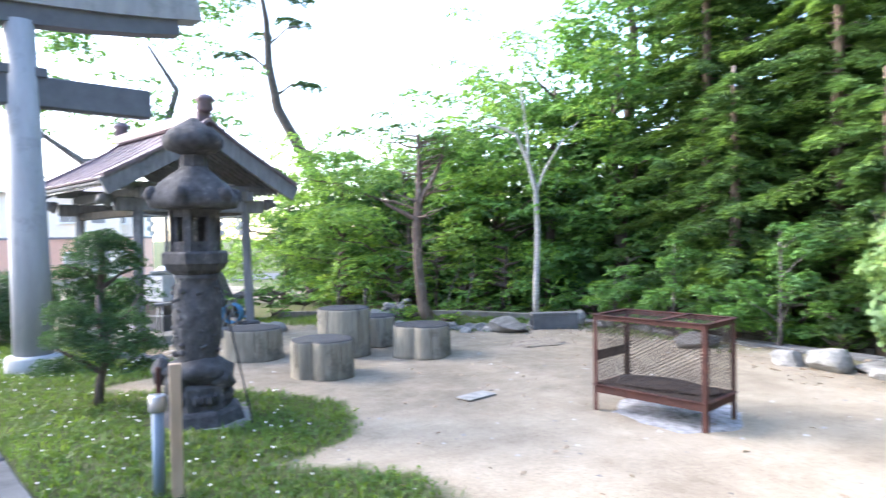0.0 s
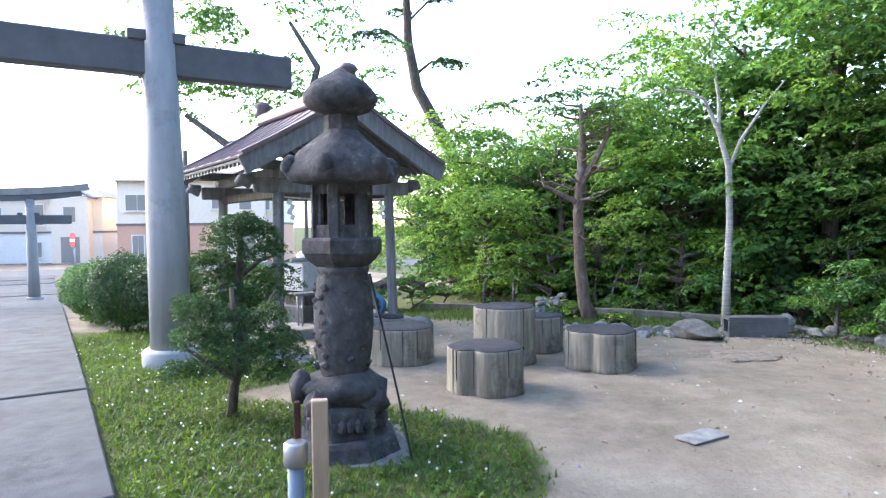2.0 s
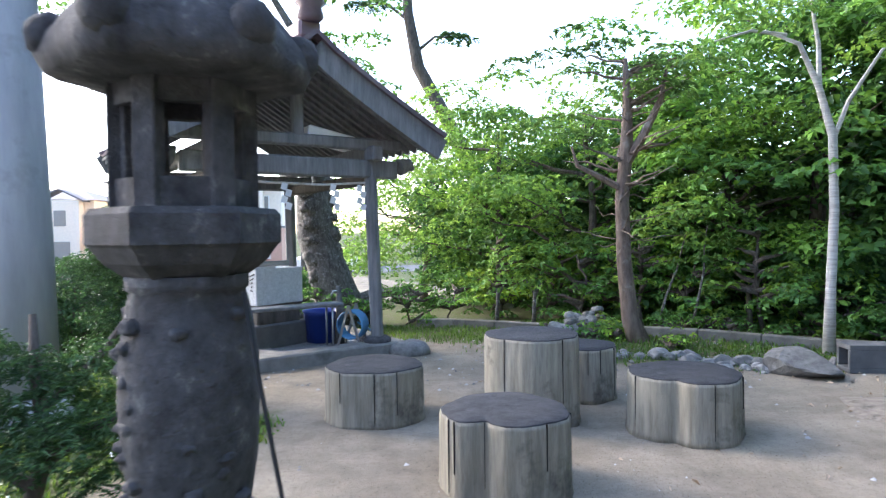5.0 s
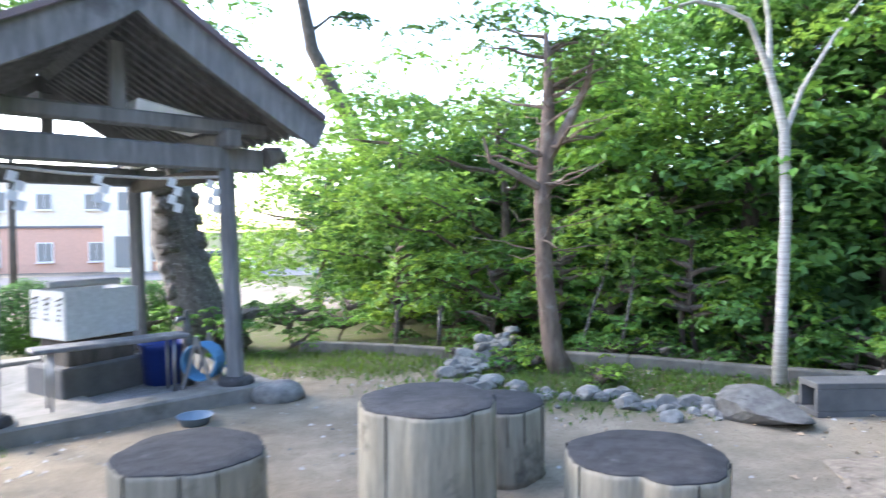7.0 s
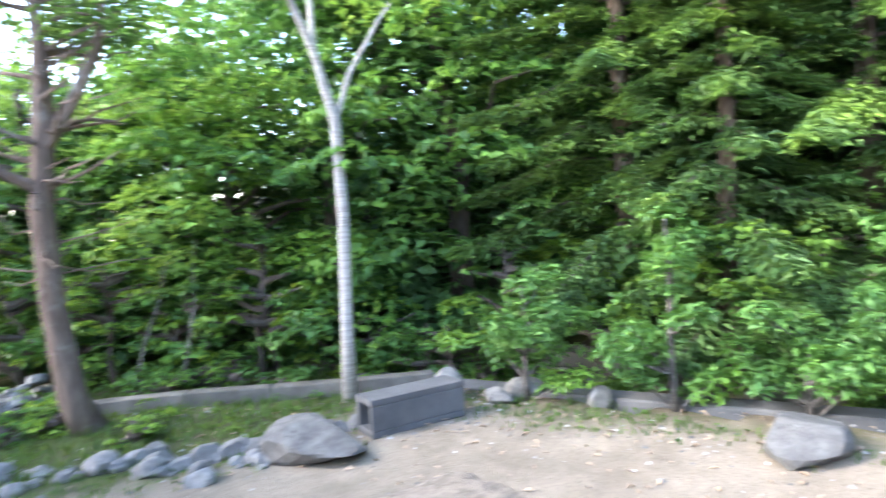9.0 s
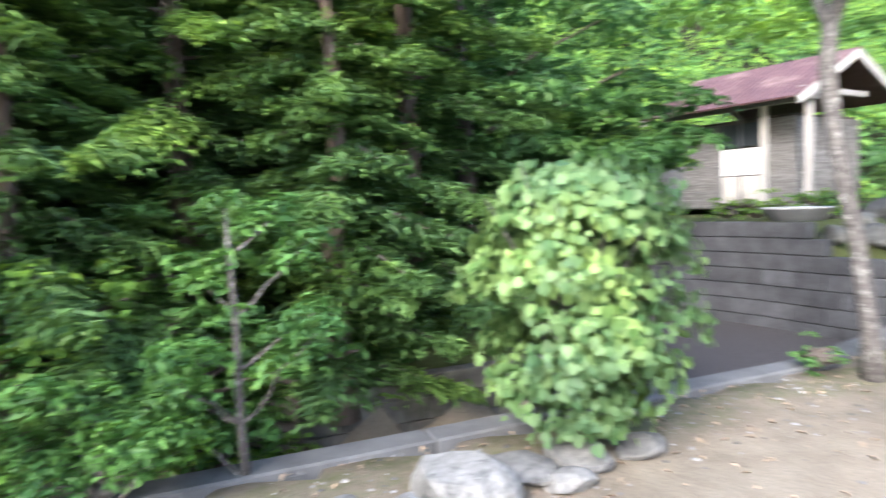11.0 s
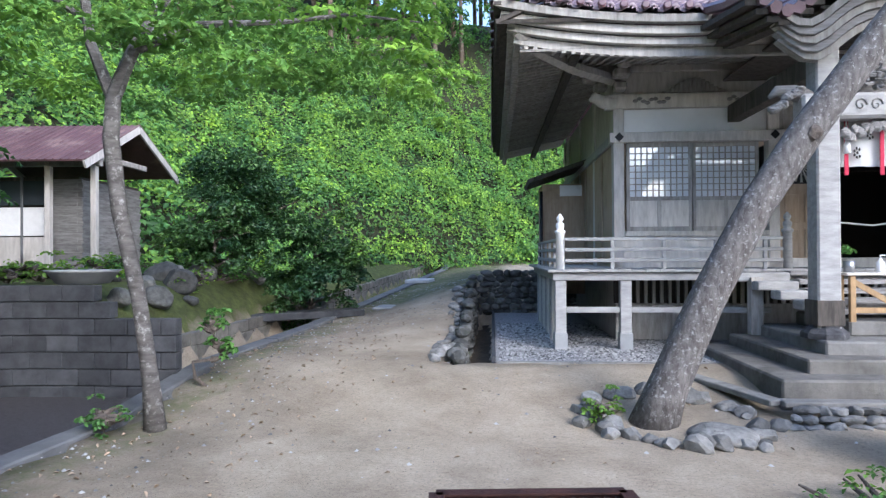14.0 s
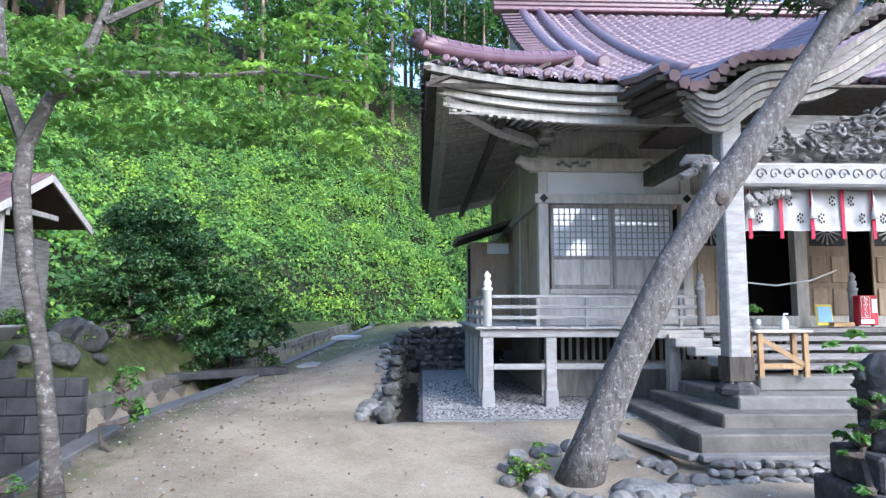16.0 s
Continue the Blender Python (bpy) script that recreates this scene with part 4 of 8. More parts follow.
        beam(bm, ((u0 + UR) / 2, V0 + d + 0.06, z0), ((u0 + UR) / 2, V0 + d + 0.56, z1), UR - u0, 0.05)
    for d in np.arange(0, 2.4, 0.5):
        v0 = V0 + d + 0.05
        beam(bm, (U0 + d + 0.06, (v0 + VB) / 2, rise(d) - 0.06), (U0 + d + 0.56, (v0 + VB) / 2, rise(d + 0.5) - 0.06), VB - v0, 0.05)
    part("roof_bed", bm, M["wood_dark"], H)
    # round eave-end tiles
    u = U0 + 0.05
    i = 0
    while u < 6.0:
        bm = bmesh.new()
        lathe(bm, [(0.052, 0), (0.052, 0.05), (0.036, 0.056)], 12)
        o = part("eave_tile", bm, M["tile"], H)
        o.matrix_basis = pose(u, V0 - 0.02, 4.44 + lift(u - U0), 90, 0, 0)
        u += 0.27
    # hip ridge with an upswept ogre-tile end
    hip = [(-0.92 + t * 2.6, -0.76 + t * 2.5, 4.50 + lift(t * 2.6) + (rise(t * 2.45) - 4.40) + 0.10) for t in np.linspace(0, 1, 9)]
    for lay, (r, dz) in enumerate([(0.085, -0.04), (0.08, 0.03), (0.07, 0.09)]):
        bm = bmesh.new()
        tube(bm, [(x + 0.07 * lay, y + 0.07 * lay, z + dz) for x, y, z in hip], [r] * 9, 10)
        ridge = part("hip_ridge", bm, M["tile"], H)
        if lay < 2:
            continue
        for q in np.linspace(0.02, 0.98, 15):  # collars of the ridge tiles
            i = min(int(q * 8), 7)
            a, b = Vector(hip[i]), Vector(hip[i + 1])
            c = a.lerp(b, q * 8 - i) + Vector((0.14, 0.14, dz))
            d_ = (b - a).normalized() * 0.018
            bm = bmesh.new()
            tube(bm, [c - d_, c + d_], [r * 1.13, r * 1.13], 12)
            part("ridge_collar", bm, M["tile_pale"], ridge)
    bm = bmesh.new()
    lathe(bm, [(0.11, 0), (0.14, 0.03), (0.12, 0.08), (0.06, 0.10)], 14)
    lump(bm, (0, 0.05, 0.09), (0.09, 0.07, 0.05), 3, 0.2, 1)
    o = part("ogre_tile", bm, M["tile"], H, "round plum end tile of the hip")
    o.matrix_basis = pose(-0.90, -0.74, 4.93, 90, 0, -45)
    # barge ridges down the front slope
    for u, d1 in ((1.78, 2.25), (2.25, 2.3), (3.2, 0.9)):
        bm = bmesh.new()
        tube(bm, [(u, V0 + d, rise(d) + 0.09) for d in np.linspace(d1, 7.9, 12)], [0.115] * 12, 10)
        part("descending_ridge", bm, M["tile_pale"], H, "rounded descending ridge")
        bm = bmesh.new()
        lathe(bm, [(0.13, 0), (0.13, 0.06), (0.09, 0.07)], 12)
        o = part("ridge_end", bm, M["tile"], H)
        o.matrix_basis = pose(u, V0 + d1, rise(d1) + 0.09, 90, 0, 0)
    # gable triangle with its own strip of tiles
    bm = bmesh.new()
    for d in np.arange(2.4, 8.0, 0.28):
        beam(bm, (1.18, V0 + d, rise(d) + 0.0), (1.7, V0 + d, rise(d) + 0.03), 0.24, 0.05, 0.012)
        tube(bm, [(1.18, V0 + d, rise(d) + 0.03), (1.7, V0 + d, rise(d) + 0.06)], [0.05, 0.05], 6)
    part("verge_tiles", bm, M["tile"], H, "dark verge tiles")
    bm = bmesh.new()
    for d in np.arange(2.4, 8.0, 0.4):
        h = rise(d) - 5.2
        box(bm, (1.5, V0 + d + 0.2, 5.2 + h / 2), (0.08, 0.42, h))
    part("gable_wall", bm, M["wood_grey"], H)
    for k in range(3):
        bm = bmesh.new()
        beam(bm, (1.0, V0 + 8.0, rise(8.0) + 0.1 + 0.14 * k), (UR, V0 + 8.0, rise(8.0) + 0.1 + 0.14 * k), 0.34 - 0.06 * k, 0.13, 0.03)
        part("main_ridge", bm, M["tile"], H, "layered ridge tiles")
    bm = bmesh.new()
    beam(bm, (5.9, V0 + 8.0, rise(8.0)), (5.9, VB + 4, 4.5), 8.6, 0.1)
    part("rear_roof", bm, M["tile"], H)

    # ---- porch with curved gable ----
    vp = -1.62
    for u in (2.77, 8.1):
        p = B("porch_post", M["wood_beam"], [((u - 0.125, u + 0.125), (vp - 0.125, vp + 0.125), (0.40, 3.75))], "square bleached porch post", bev=0.02)
        B("post_shoe", M["wood_dark"], [((u - 0.145, u + 0.145), (vp - 0.145, vp + 0.145), (0.52, 0.80))], "dark metal shoe", parent=p)
        bm = bmesh.new()
        lathe(bm, [(0.24, 0.0), (0.24, 0.06), (0.17, 0.12), (0.17, 0.14)], 8, (u, vp, 0.38), turn=radians(22.5), smooth=False)
        part("post_base", bm, M["stone_dark"], p, "cut stone base")
    B("rainbow_beam", M["wood_beam"], [((2.5, 8.4), (vp - 0.13, vp + 0.13), (2.78, 3.06))], "carved bleached cross beam", bev=0.03)
    bm = bmesh.new()
    for k in range(30):
        u, sg = 3.1 + k * 0.165, (1 if k % 2 else -1)
        pts = [(u + 0.07 * (1 - q / 12) * math.cos(sg * q * 0.75), vp - 0.135, 2.92 + 0.08 * (1 - q / 12) * math.sin(q * 0.75)) for q in range(12)]
        tube(bm, pts, [0.012 - 0.0006 * q for q in range(12)], 5)
    part("beam_carving", bm, M["board"], H, "wave scrolls")
    bm = bmesh.new()
    for k in range(300):
        u = 3.1 + rng.uniform(0, 4.6)
        c = math.exp(-((u - 5.4) / 1.5) ** 2)
        z = 3.10 + rng.uniform(0, 0.22 + 0.6 * c)
        lump(bm, (u, vp - 0.05 + rng.uniform(-0.1, 0.08), z), (rng.uniform(0.02, 0.08), 0.05, rng.uniform(0.015, 0.05)), k, 0.7, 1)
    box(bm, (5.4, vp + 0.1, 3.4), (4.4, 0.03, 0.6))
    for k in range(70):
        u = 3.15 + rng.uniform(0, 4.5)
        c = math.exp(-((u - 5.4) / 1.5) ** 2)
        z, sg, r0 = 3.14 + rng.uniform(0, 0.2 + 0.55 * c), rng.choice((-1, 1)), rng.uniform(0.06, 0.15)
        ph = rng.uniform(0, 6.28)
        pts = [(u + r0 * (1 - q / 13) * math.cos(ph + sg * q * 0.7), vp - 0.14 + 0.05 * math.sin(q * 0.8), z + 0.7 * r0 * (1 - q / 13) * math.sin(ph + sg * q * 0.7)) for q in range(12)]
        tube(bm, pts, [0.026 - 0.0015 * q for q in range(12)], 6)
    part("dragon_carving", bm, M["board"], H, "deeply carved openwork between the beams")
    bm = bmesh.new()
    for k in range(9):
        lump(bm, (2.50 - 0.035 * k, vp - 0.06, 3.06 - 0.02 * k + (0.05 if k < 5 else 0)), (0.06, 0.07, 0.045), 20 + k, 0.3, 3)
    tube(bm, [(2.65, vp, 3.02), (2.45, vp, 3.10), (2.28, vp, 3.12), (2.2, vp, 3.05)], [0.09, 0.085, 0.06, 0.025], 10)
    part("beast_head", bm, M["board"], H, "carved beam-end head")
    bm = bmesh.new()
    for k in range(10):
        lump(bm, (3.0 + 0.05 * k, vp - 0.02, 2.72 - 0.17 * (1 - k / 9) ** 2 * (1 if k % 2 else 0.5)), (0.06, 0.05, 0.07), 40 + k, 0.4, 1)
    part("corner_carving", bm, M["board"], H)
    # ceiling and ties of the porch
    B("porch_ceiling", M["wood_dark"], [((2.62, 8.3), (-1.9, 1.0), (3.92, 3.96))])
    # tie coloured dark to stand in for shade under the porch
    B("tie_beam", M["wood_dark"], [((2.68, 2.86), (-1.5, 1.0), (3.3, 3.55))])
    # curved layered bargeboards, swelling down at the sides
    for lay in range(5):
        bm = bmesh.new()
        pts = []
        for t in np.linspace(0, 1, 26):
            x = t * 3.3
            z = 3.80 + 0.075 * lay - 0.38 * math.exp(-((x - 0.35) / 0.38) ** 2) + 0.85 * float(smooth_step(1.3, 3.2, x))
            pts.append((2.22 - 0.04 * lay + x, z))
        both = pts + [(10.9 - x, z) for x, z in pts[::-1]]
        ribbon(bm, [(x, -1.80 - 0.05 * lay, z) for x, z in both], (0, 1, 0), 0.12, 0.075)
        part("bargeboard", bm, M["wood_grey"] if lay % 2 == 0 else M["board"], H, "curved layered bargeboard")
    bm = bmesh.new()
    for t in np.linspace(0, 1, 30):
        x = t * 3.3
        z = 4.20 - 0.38 * math.exp(-((x - 0.35) / 0.38) ** 2) + 0.85 * float(smooth_step(1.3, 3.2, x))
        for uu in (1.85 + x, 8.85 - x):
            tube(bm, [(uu, -2.12, z + 0.02), (uu, -1.4, z + 0.16), (uu, -0.5, z + 0.42)], [0.07, 0.07, 0.07], 6)
    part("porch_tiles", bm, M["tile"], H, "rolled plum tiles of the curved gable")
    bm = bmesh.new()
    for t0 in np.linspace(0, 3.3, 30):
        z = 4.16 - 0.38 * math.exp(-((t0 - 0.35) / 0.38) ** 2) + 0.85 * float(smooth_step(1.3, 3.2, t0))
        for uu in (1.85 + t0, 8.85 - t0):
            box(bm, (uu, -1.2, z + 0.1), (0.13, 1.7, 0.06), 0, 0, Matrix.Rotation(0.16, 4, "X"))
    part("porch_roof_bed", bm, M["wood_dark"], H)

    # ---- stone steps and timber stair ----
    for k, (u0, v0, z1) in enumerate([(1.88, -2.62, 0.10), (2.28, -2.28, 0.24), (2.62, -1.95, 0.38)]):
        B("stone_step", M["step"] if k < 2 else M["kerb"], [((u0, 8.9 - u0 + 2.0), (v0, -0.1 + 0.0), (-0.35, z1))], "broad concrete step", bev=0.02)
    B("stone_step", M["kerb"], [((3.1, 7.8), (-1.5, -0.2), (0.38, 0.55))], bev=0.02)
    for k in range(5):
        B("stair_tread", M["board"], [((3.02, 7.9), (-1.25 + k * 0.25, -0.9 + k * 0.25), (0.60 + k * 0.105, 0.66 + k * 0.105))])
        B("stair_side", M["wood_beam"], [((2.35 + 0.16 * (4 - k), 3.02), (-1.25 + k * 0.25, -0.97 + k * 0.25), (0.52 + k * 0.105, 0.64 + k * 0.105))], "stepped carved stair end", bev=0.015)
    B("stair_string", M["wood_grey"], [((2.5, 2.66), (-0.3, -0.16), (0.0, 1.0))])
    B("veranda_edge", M["wood_beam"], [((2.5, 9.2), (-0.12, 0.1), (0.98, 1.06))])
    return H


hall()


def hall_surround():
    # gravel bed and its edging
    g = thing("gravel_bed", (HX, HY, 0.28), "grey gravel bed under the veranda", "gravel", HALL_RZ, kind="structure")
    bm = bmesh.new()
    box(bm, (3.6, 2.4, -0.05), (8.9, 6.8, 0.12), 0)
    part("gravel_surface", bm, M["gravel"], g)
    for k in range(5):
        bm = bmesh.new()
        box(bm, (-0.85 + 0.5 + k * 1.0, -1.03, -0.045), (0.994, 0.06, 0.12), 0, 0.01)
        part("edging", bm, M["kerb"], g)
    # pebbles
    n = 5200
    base = np.array([[1, 0, 0], [0, 1, 0], [-1, 0, 0], [0, -1, 0], [0, 0, 0.8]], float)
    p = np.stack([rng.uniform(-0.8, 1.9, n), rng.uniform(-0.95, 3.4, n), np.full(n, 0.008)], 1)
    s = rng.uniform(0.012, 0.03, (n, 1, 1))
    v = (p[:, None] + base[None] * s).reshape(-1, 3)
    i = np.arange(n)[:, None] * 5
    f = np.concatenate([i + np.array([[0, 1, 4]]), i + np.array([[1, 2, 4]]), i + np.array([[2, 3, 4]]), i + np.array([[3, 0, 4]])], 1).reshape(-1, 3)
    o = raw_mesh("pebbles", v, f, M["pebble_mix"], g)
    o["kind"] = "stuff"
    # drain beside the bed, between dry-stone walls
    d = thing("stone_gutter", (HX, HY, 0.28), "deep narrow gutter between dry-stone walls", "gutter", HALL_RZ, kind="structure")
    # floor colour carries the slot's deep shade
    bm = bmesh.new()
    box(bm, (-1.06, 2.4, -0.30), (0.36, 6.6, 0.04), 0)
    part("gutter_floor", bm, M["gutter_shade_soil"], d)
    bm = bmesh.new()
    box(bm, (-0.875, 2.4, -0.13), (0.05, 6.6, 0.36), 0)
    part("gutter_side", bm, M["block"], d)
    k = 0
    # lane side: courses of stone, the wall growing taller away from the yard
    for row in range(9):
        v = -0.95 + 0.1 * (row % 2)
        while v < 5.7:
            L = rng.uniform(0.16, 0.34)
            z = -0.28 + row * 0.13
            if z < 0.02 + 0.125 * max(0.0, v + 0.6):
                bm = bmesh.new()
                stone(bm, (-1.33 + rng.uniform(-0.04, 0.04), v + L / 2, z + 0.05), (rng.uniform(0.09, 0.13), L * 0.58, rng.uniform(0.065, 0.09)), k, 8, 2)
                part("stone", bm, M["stone_damp"], d)
                k += 1
            v += L
    # loose stones along its top
    for q in range(40):
        v = -0.9 + q * 0.16
        r_ = rng.uniform(0.04, 0.11)
        u = -1.5 + rng.uniform(-0.16, 0.12)
        x, y = hall_xy(u, v)
        bm = bmesh.new()
        stone(bm, (u, v, gz(x, y) - 0.28 + r_ * 0.2), (r_, r_ * 0.8, r_ * 0.6), q + 500, 8, 2)
        part("stone", bm, M["stone"], d)
    # return wall across the back of the court
    for row in range(8):
        u = -1.25 + 0.1 * (row % 2)
        while u < 1.1:
            L = rng.uniform(0.14, 0.3)
            bm = bmesh.new()
            stone(bm, (u + L / 2, 5.72 + rng.uniform(-0.03, 0.03), 0.02 + row * 0.125), (L * 0.58, 0.12, 0.085), k, 8, 2)
            part("stone", bm, M["stone_damp"], d)
            k += 1
            u += L
    # cobble face and channel before the steps
    c = thing("cobble_edge", (HX, HY, 0), "rounded cobbles under a concrete channel before the steps", "edging", HALL_RZ, kind="structure")
    bm = bmesh.new()
    box(bm, (5.6, -2.78, 0.215), (7.6, 0.16, 0.06), 0, 0.01)
    part("channel", bm, M["kerb"], c)
    bm = bmesh.new()
    beam(bm, (1.76, -2.78, 0.215), (1.12, -1.05, 0.25), 0.16, 0.06, 0.01)
    part("channel", bm, M["kerb"], c)
    for row in range(3):
        u = 1.75 + 0.05 * row
        while u < 7.2:
            L = rng.uniform(0.08, 0.22)
            bm = bmesh.new()
            stone(bm, (u + L / 2, -2.92 - 0.05 * (2 - row), 0.05 + row * 0.065), (L * 0.55, 0.07, rng.uniform(0.035, 0.05)), k, 8, 2)
            part("stone", bm, M["stone"], c)
            k += 1
            u += L


hall_surround()


def hall_things():
    """Loose things on the hall's stair and veranda."""
    def put(u, v, z):
        x, y = hall_xy(u, v)
        return (x, y, 0.3 + z)
    # curtain of white panels with crimson tapes
    cu = thing("curtain", put(0, -1.5, 0), "white shrine curtain printed with sprigs, crimson tapes between its panels", "curtain", HALL_RZ)
    for k in range(14):
        u = 2.68 + k * 0.38
        bm = bmesh.new()
        n = 8
        rows = []
        for j in range(5):
            rows.append([bm.verts.new((u + 0.375 * i / n, 0.03 * math.sin(i * 1.1 + k) * (j / 4), 2.78 - 0.5 * j / 4)) for i in range(n + 1)])
        for a, b in zip(rows, rows[1:]):
            for i in range(n):
                bm.faces.new((a[i], a[i + 1], b[i + 1], b[i]))
        r = bmesh.ops.solidify(bm, geom=list(bm.faces), thickness=0.006)
        pn = part("panel", bm, M["white_cloth"], cu, smooth=True)
        for (du, dz) in ((0.11, 0.36), (0.24, 0.15)) if k % 2 == 0 else ((0.26, 0.36), (0.12, 0.15)):
            bm = bmesh.new()
            for q in range(7):
                an = q * 0.9
                lump(bm, (u + du + 0.035 * math.cos(an) * (q > 0), -0.036, 2.28 + dz + 0.05 * math.sin(an) * (q > 0)), (0.014, 0.004, 0.02), q, 0.2, 1)
            part("sprig_print", bm, M["black"], pn)
        bm = bmesh.new()
        box(bm, (u + 0.378, -0.04, 2.49), (0.045, 0.012, 0.62), 0, 0.003)
        part("tape", bm, M["red_cloth"], cu, "crimson tape")
        if k % 2 == 0:
            bm = bmesh.new()
            tube(bm, [(u + 0.37, -0.06, 2.78), (u + 0.37, -0.07, 2.60), (u + 0.37, -0.07, 2.52), (u + 0.37, -0.07, 2.42)], [0.008, 0.012, 0.03, 0.042], 7)
            part("tassel", bm, M["white_cloth"], cu, "white tassel")
    # offering table
    t = thing("offering_table", put(3.36, -1.45, 0.55), "new yellow wooden trestle table with a diagonal brace", "table", HALL_RZ)
    bm = bmesh.new()
    box(bm, (0, 0, 0.53), (0.70, 0.34, 0.03), 0, 0.006)
    part("tabletop", bm, M["wood_pale"], t)
    for x in (-0.27, 0.27):
        for y in (-0.12, 0.12):
            bm = bmesh.new()
            box(bm, (x, y, 0.265), (0.06, 0.05, 0.53), 0, 0.004)
            part("leg", bm, M["wood_new"], t)
    bm = bmesh.new()
    beam(bm, (-0.25, -0.13, 0.44), (0.25, -0.13, 0.14), 0.02, 0.06)
    part("brace", bm, M["wood_new"], t)
    bm = bmesh.new()
    beam(bm, (-0.27, -0.12, 0.13), (0.27, -0.12, 0.13), 0.02, 0.06)
    part("stretcher", bm, M["wood_new"], t)
    bx, by, bz = put(3.46, -1.45, 1.095)
    bo = thing("bottle", (bx, by, bz), "white plastic pump bottle on the table", "bottle", HALL_RZ)
    bm = bmesh.new()
    lathe(bm, [(0.042, 0), (0.045, 0.02), (0.045, 0.11), (0.018, 0.14), (0.016, 0.16)], 14)
    part("body", bm, M["white_cloth"], bo, smooth=True)
    bm = bmesh.new()
    tube(bm, [(0, 0, 0.16), (0, 0, 0.19), (0.05, 0, 0.19)], [0.012, 0.01, 0.008], 8)
    part("pump", bm, M["white_cloth"], bo)
    px, py, pz = put(3.12, -1.45, 1.095)
    po = thing("potted_plant", (px, py, pz), "leafy green sprays in a small white pot", "plant", HALL_RZ)
    bm = bmesh.new()
    lathe(bm, [(0.05, 0), (0.065, 0.13), (0.058, 0.13), (0.05, 0.05)], 14)
    part("pot", bm, M["steel"], po, smooth=True)
    c = [(rng.normal(0, 0.12), rng.normal(0, 0.08), 0.26 + rng.normal(0, 0.06)) for _ in range(7)]
    P, N = pads(c, [0.1] * 7, 2500)
    leaf_mesh("leaves", P, N, 0.05, M["leaf_mid"], po)
    ox, oy, oz = put(5.45, -0.03, 1.10)
    om = thing("fortune_box", (ox, oy, oz), "red upright fortune-slip box with white lettering", "box", HALL_RZ)
    bm = bmesh.new()
    box(bm, (0, 0, 0.23), (0.27, 0.2, 0.42), 0, 0.012)
    part("case", bm, M["red"], om)
    bm = bmesh.new()
    box(bm, (-0.05, -0.104, 0.27), (0.13, 0.006, 0.30), 0, 0.002)
    part("panel", bm, M["white_cloth"], om, "white framed panel")
    bm = bmesh.new()
    box(bm, (-0.05, -0.109, 0.27), (0.115, 0.006, 0.285), 0, 0.002)
    part("panel", bm, M["red"], om)
    for k, ch in enumerate("おみくじ"):
        cu_ = bpy.data.curves.new("lettering", "FONT")
        cu_.body, cu_.size, cu_.extrude = ch, 0.075, 0.002
        cu_.align_x, cu_.align_y = "CENTER", "CENTER"
        lo = new("lettering", cu_)
        dg = bpy.context.evaluated_depsgraph_get()
        me = bpy.data.meshes.new_from_object(lo.evaluated_get(dg))
        bpy.data.objects.remove(lo)
        me.materials.clear()
        me.materials.append(M["white_cloth"])
        lm = new("lettering", me)
        lm.parent = om
        lm.matrix_basis = pose(-0.05, -0.114, 0.375 - k * 0.068, 90, 0, 0)
        lm["label"] = "white characters"
    bm = bmesh.new()
    box(bm, (0.08, -0.105, 0.29), (0.08, 0.006, 0.2), 0, 0.002)
    part("notice", bm, M["paper"], om, "white notice")
    bm = bmesh.new()
    box(bm, (-0.03, -0.106, 0.07), (0.2, 0.01, 0.06), 0, 0.004)
    part("slot", bm, M["white_cloth"], om)
    for x in (-0.11, 0.11):
        bm = bmesh.new()
        lathe(bm, [(0.02, 0), (0.025, 0.02)], 8, (x, 0, 0))
        part("foot", bm, M["black"], om)
    fx, fy, fz = put(4.85, -0.05, 1.10)
    fr = thing("framed_print", (fx, fy, fz), "small colourful framed print leaning on a wooden tray", "picture", HALL_RZ)
    bm = bmesh.new()
    box(bm, (0, 0, 0.16), (0.24, 0.015, 0.3), 0, 0.004, Matrix.Rotation(-0.15, 4, "X"))
    part("frame", bm, M["yellow"], fr)
    bm = bmesh.new()
    box(bm, (0, -0.012, 0.17), (0.2, 0.01, 0.22), 0, 0.002, Matrix.Rotation(-0.15, 4, "X"))
    part("print", bm, M["hose"], fr, "blue and white print")
    bm = bmesh.new()
    box(bm, (0.2, -0.06, 0.03), (0.3, 0.14, 0.06), 0, 0.006)
    part("tray", bm, M["wood_new"], fr, "pale wooden tray")
    # rope across the doorway
    bm = bmesh.new()
    tube(bm, [(*hall_xy(3.5, -0.02), 2.05), (*hall_xy(4.2, 0.0), 1.98), (*hall_xy(4.7, 0.0), 2.05), (*hall_xy(5.1, 0.0), 2.2)], [0.012] * 4, 6)
    one("rope", bm, M["white_cloth"], "pale rope hung across the doorway", "rope")
    # guardian statue on a stepped plinth
    kx, ky = 1.28, 0.22
    z0 = gz(kx, ky)
    pl = thing("plinth", (kx, ky, z0), "two-tier dark stone plinth of a guardian statue", "plinth", HALL_RZ)
    for sz, z, h in ((0.78, -0.02, 0.33), (0.60, 0.31, 0.26)):
        bm = bmesh.new()
        box(bm, (0, 0, z + h / 2), (sz, sz, h), 0, 0.02)
        part("tier", bm, M["stone_dark"], pl)
    bm = bmesh.new()
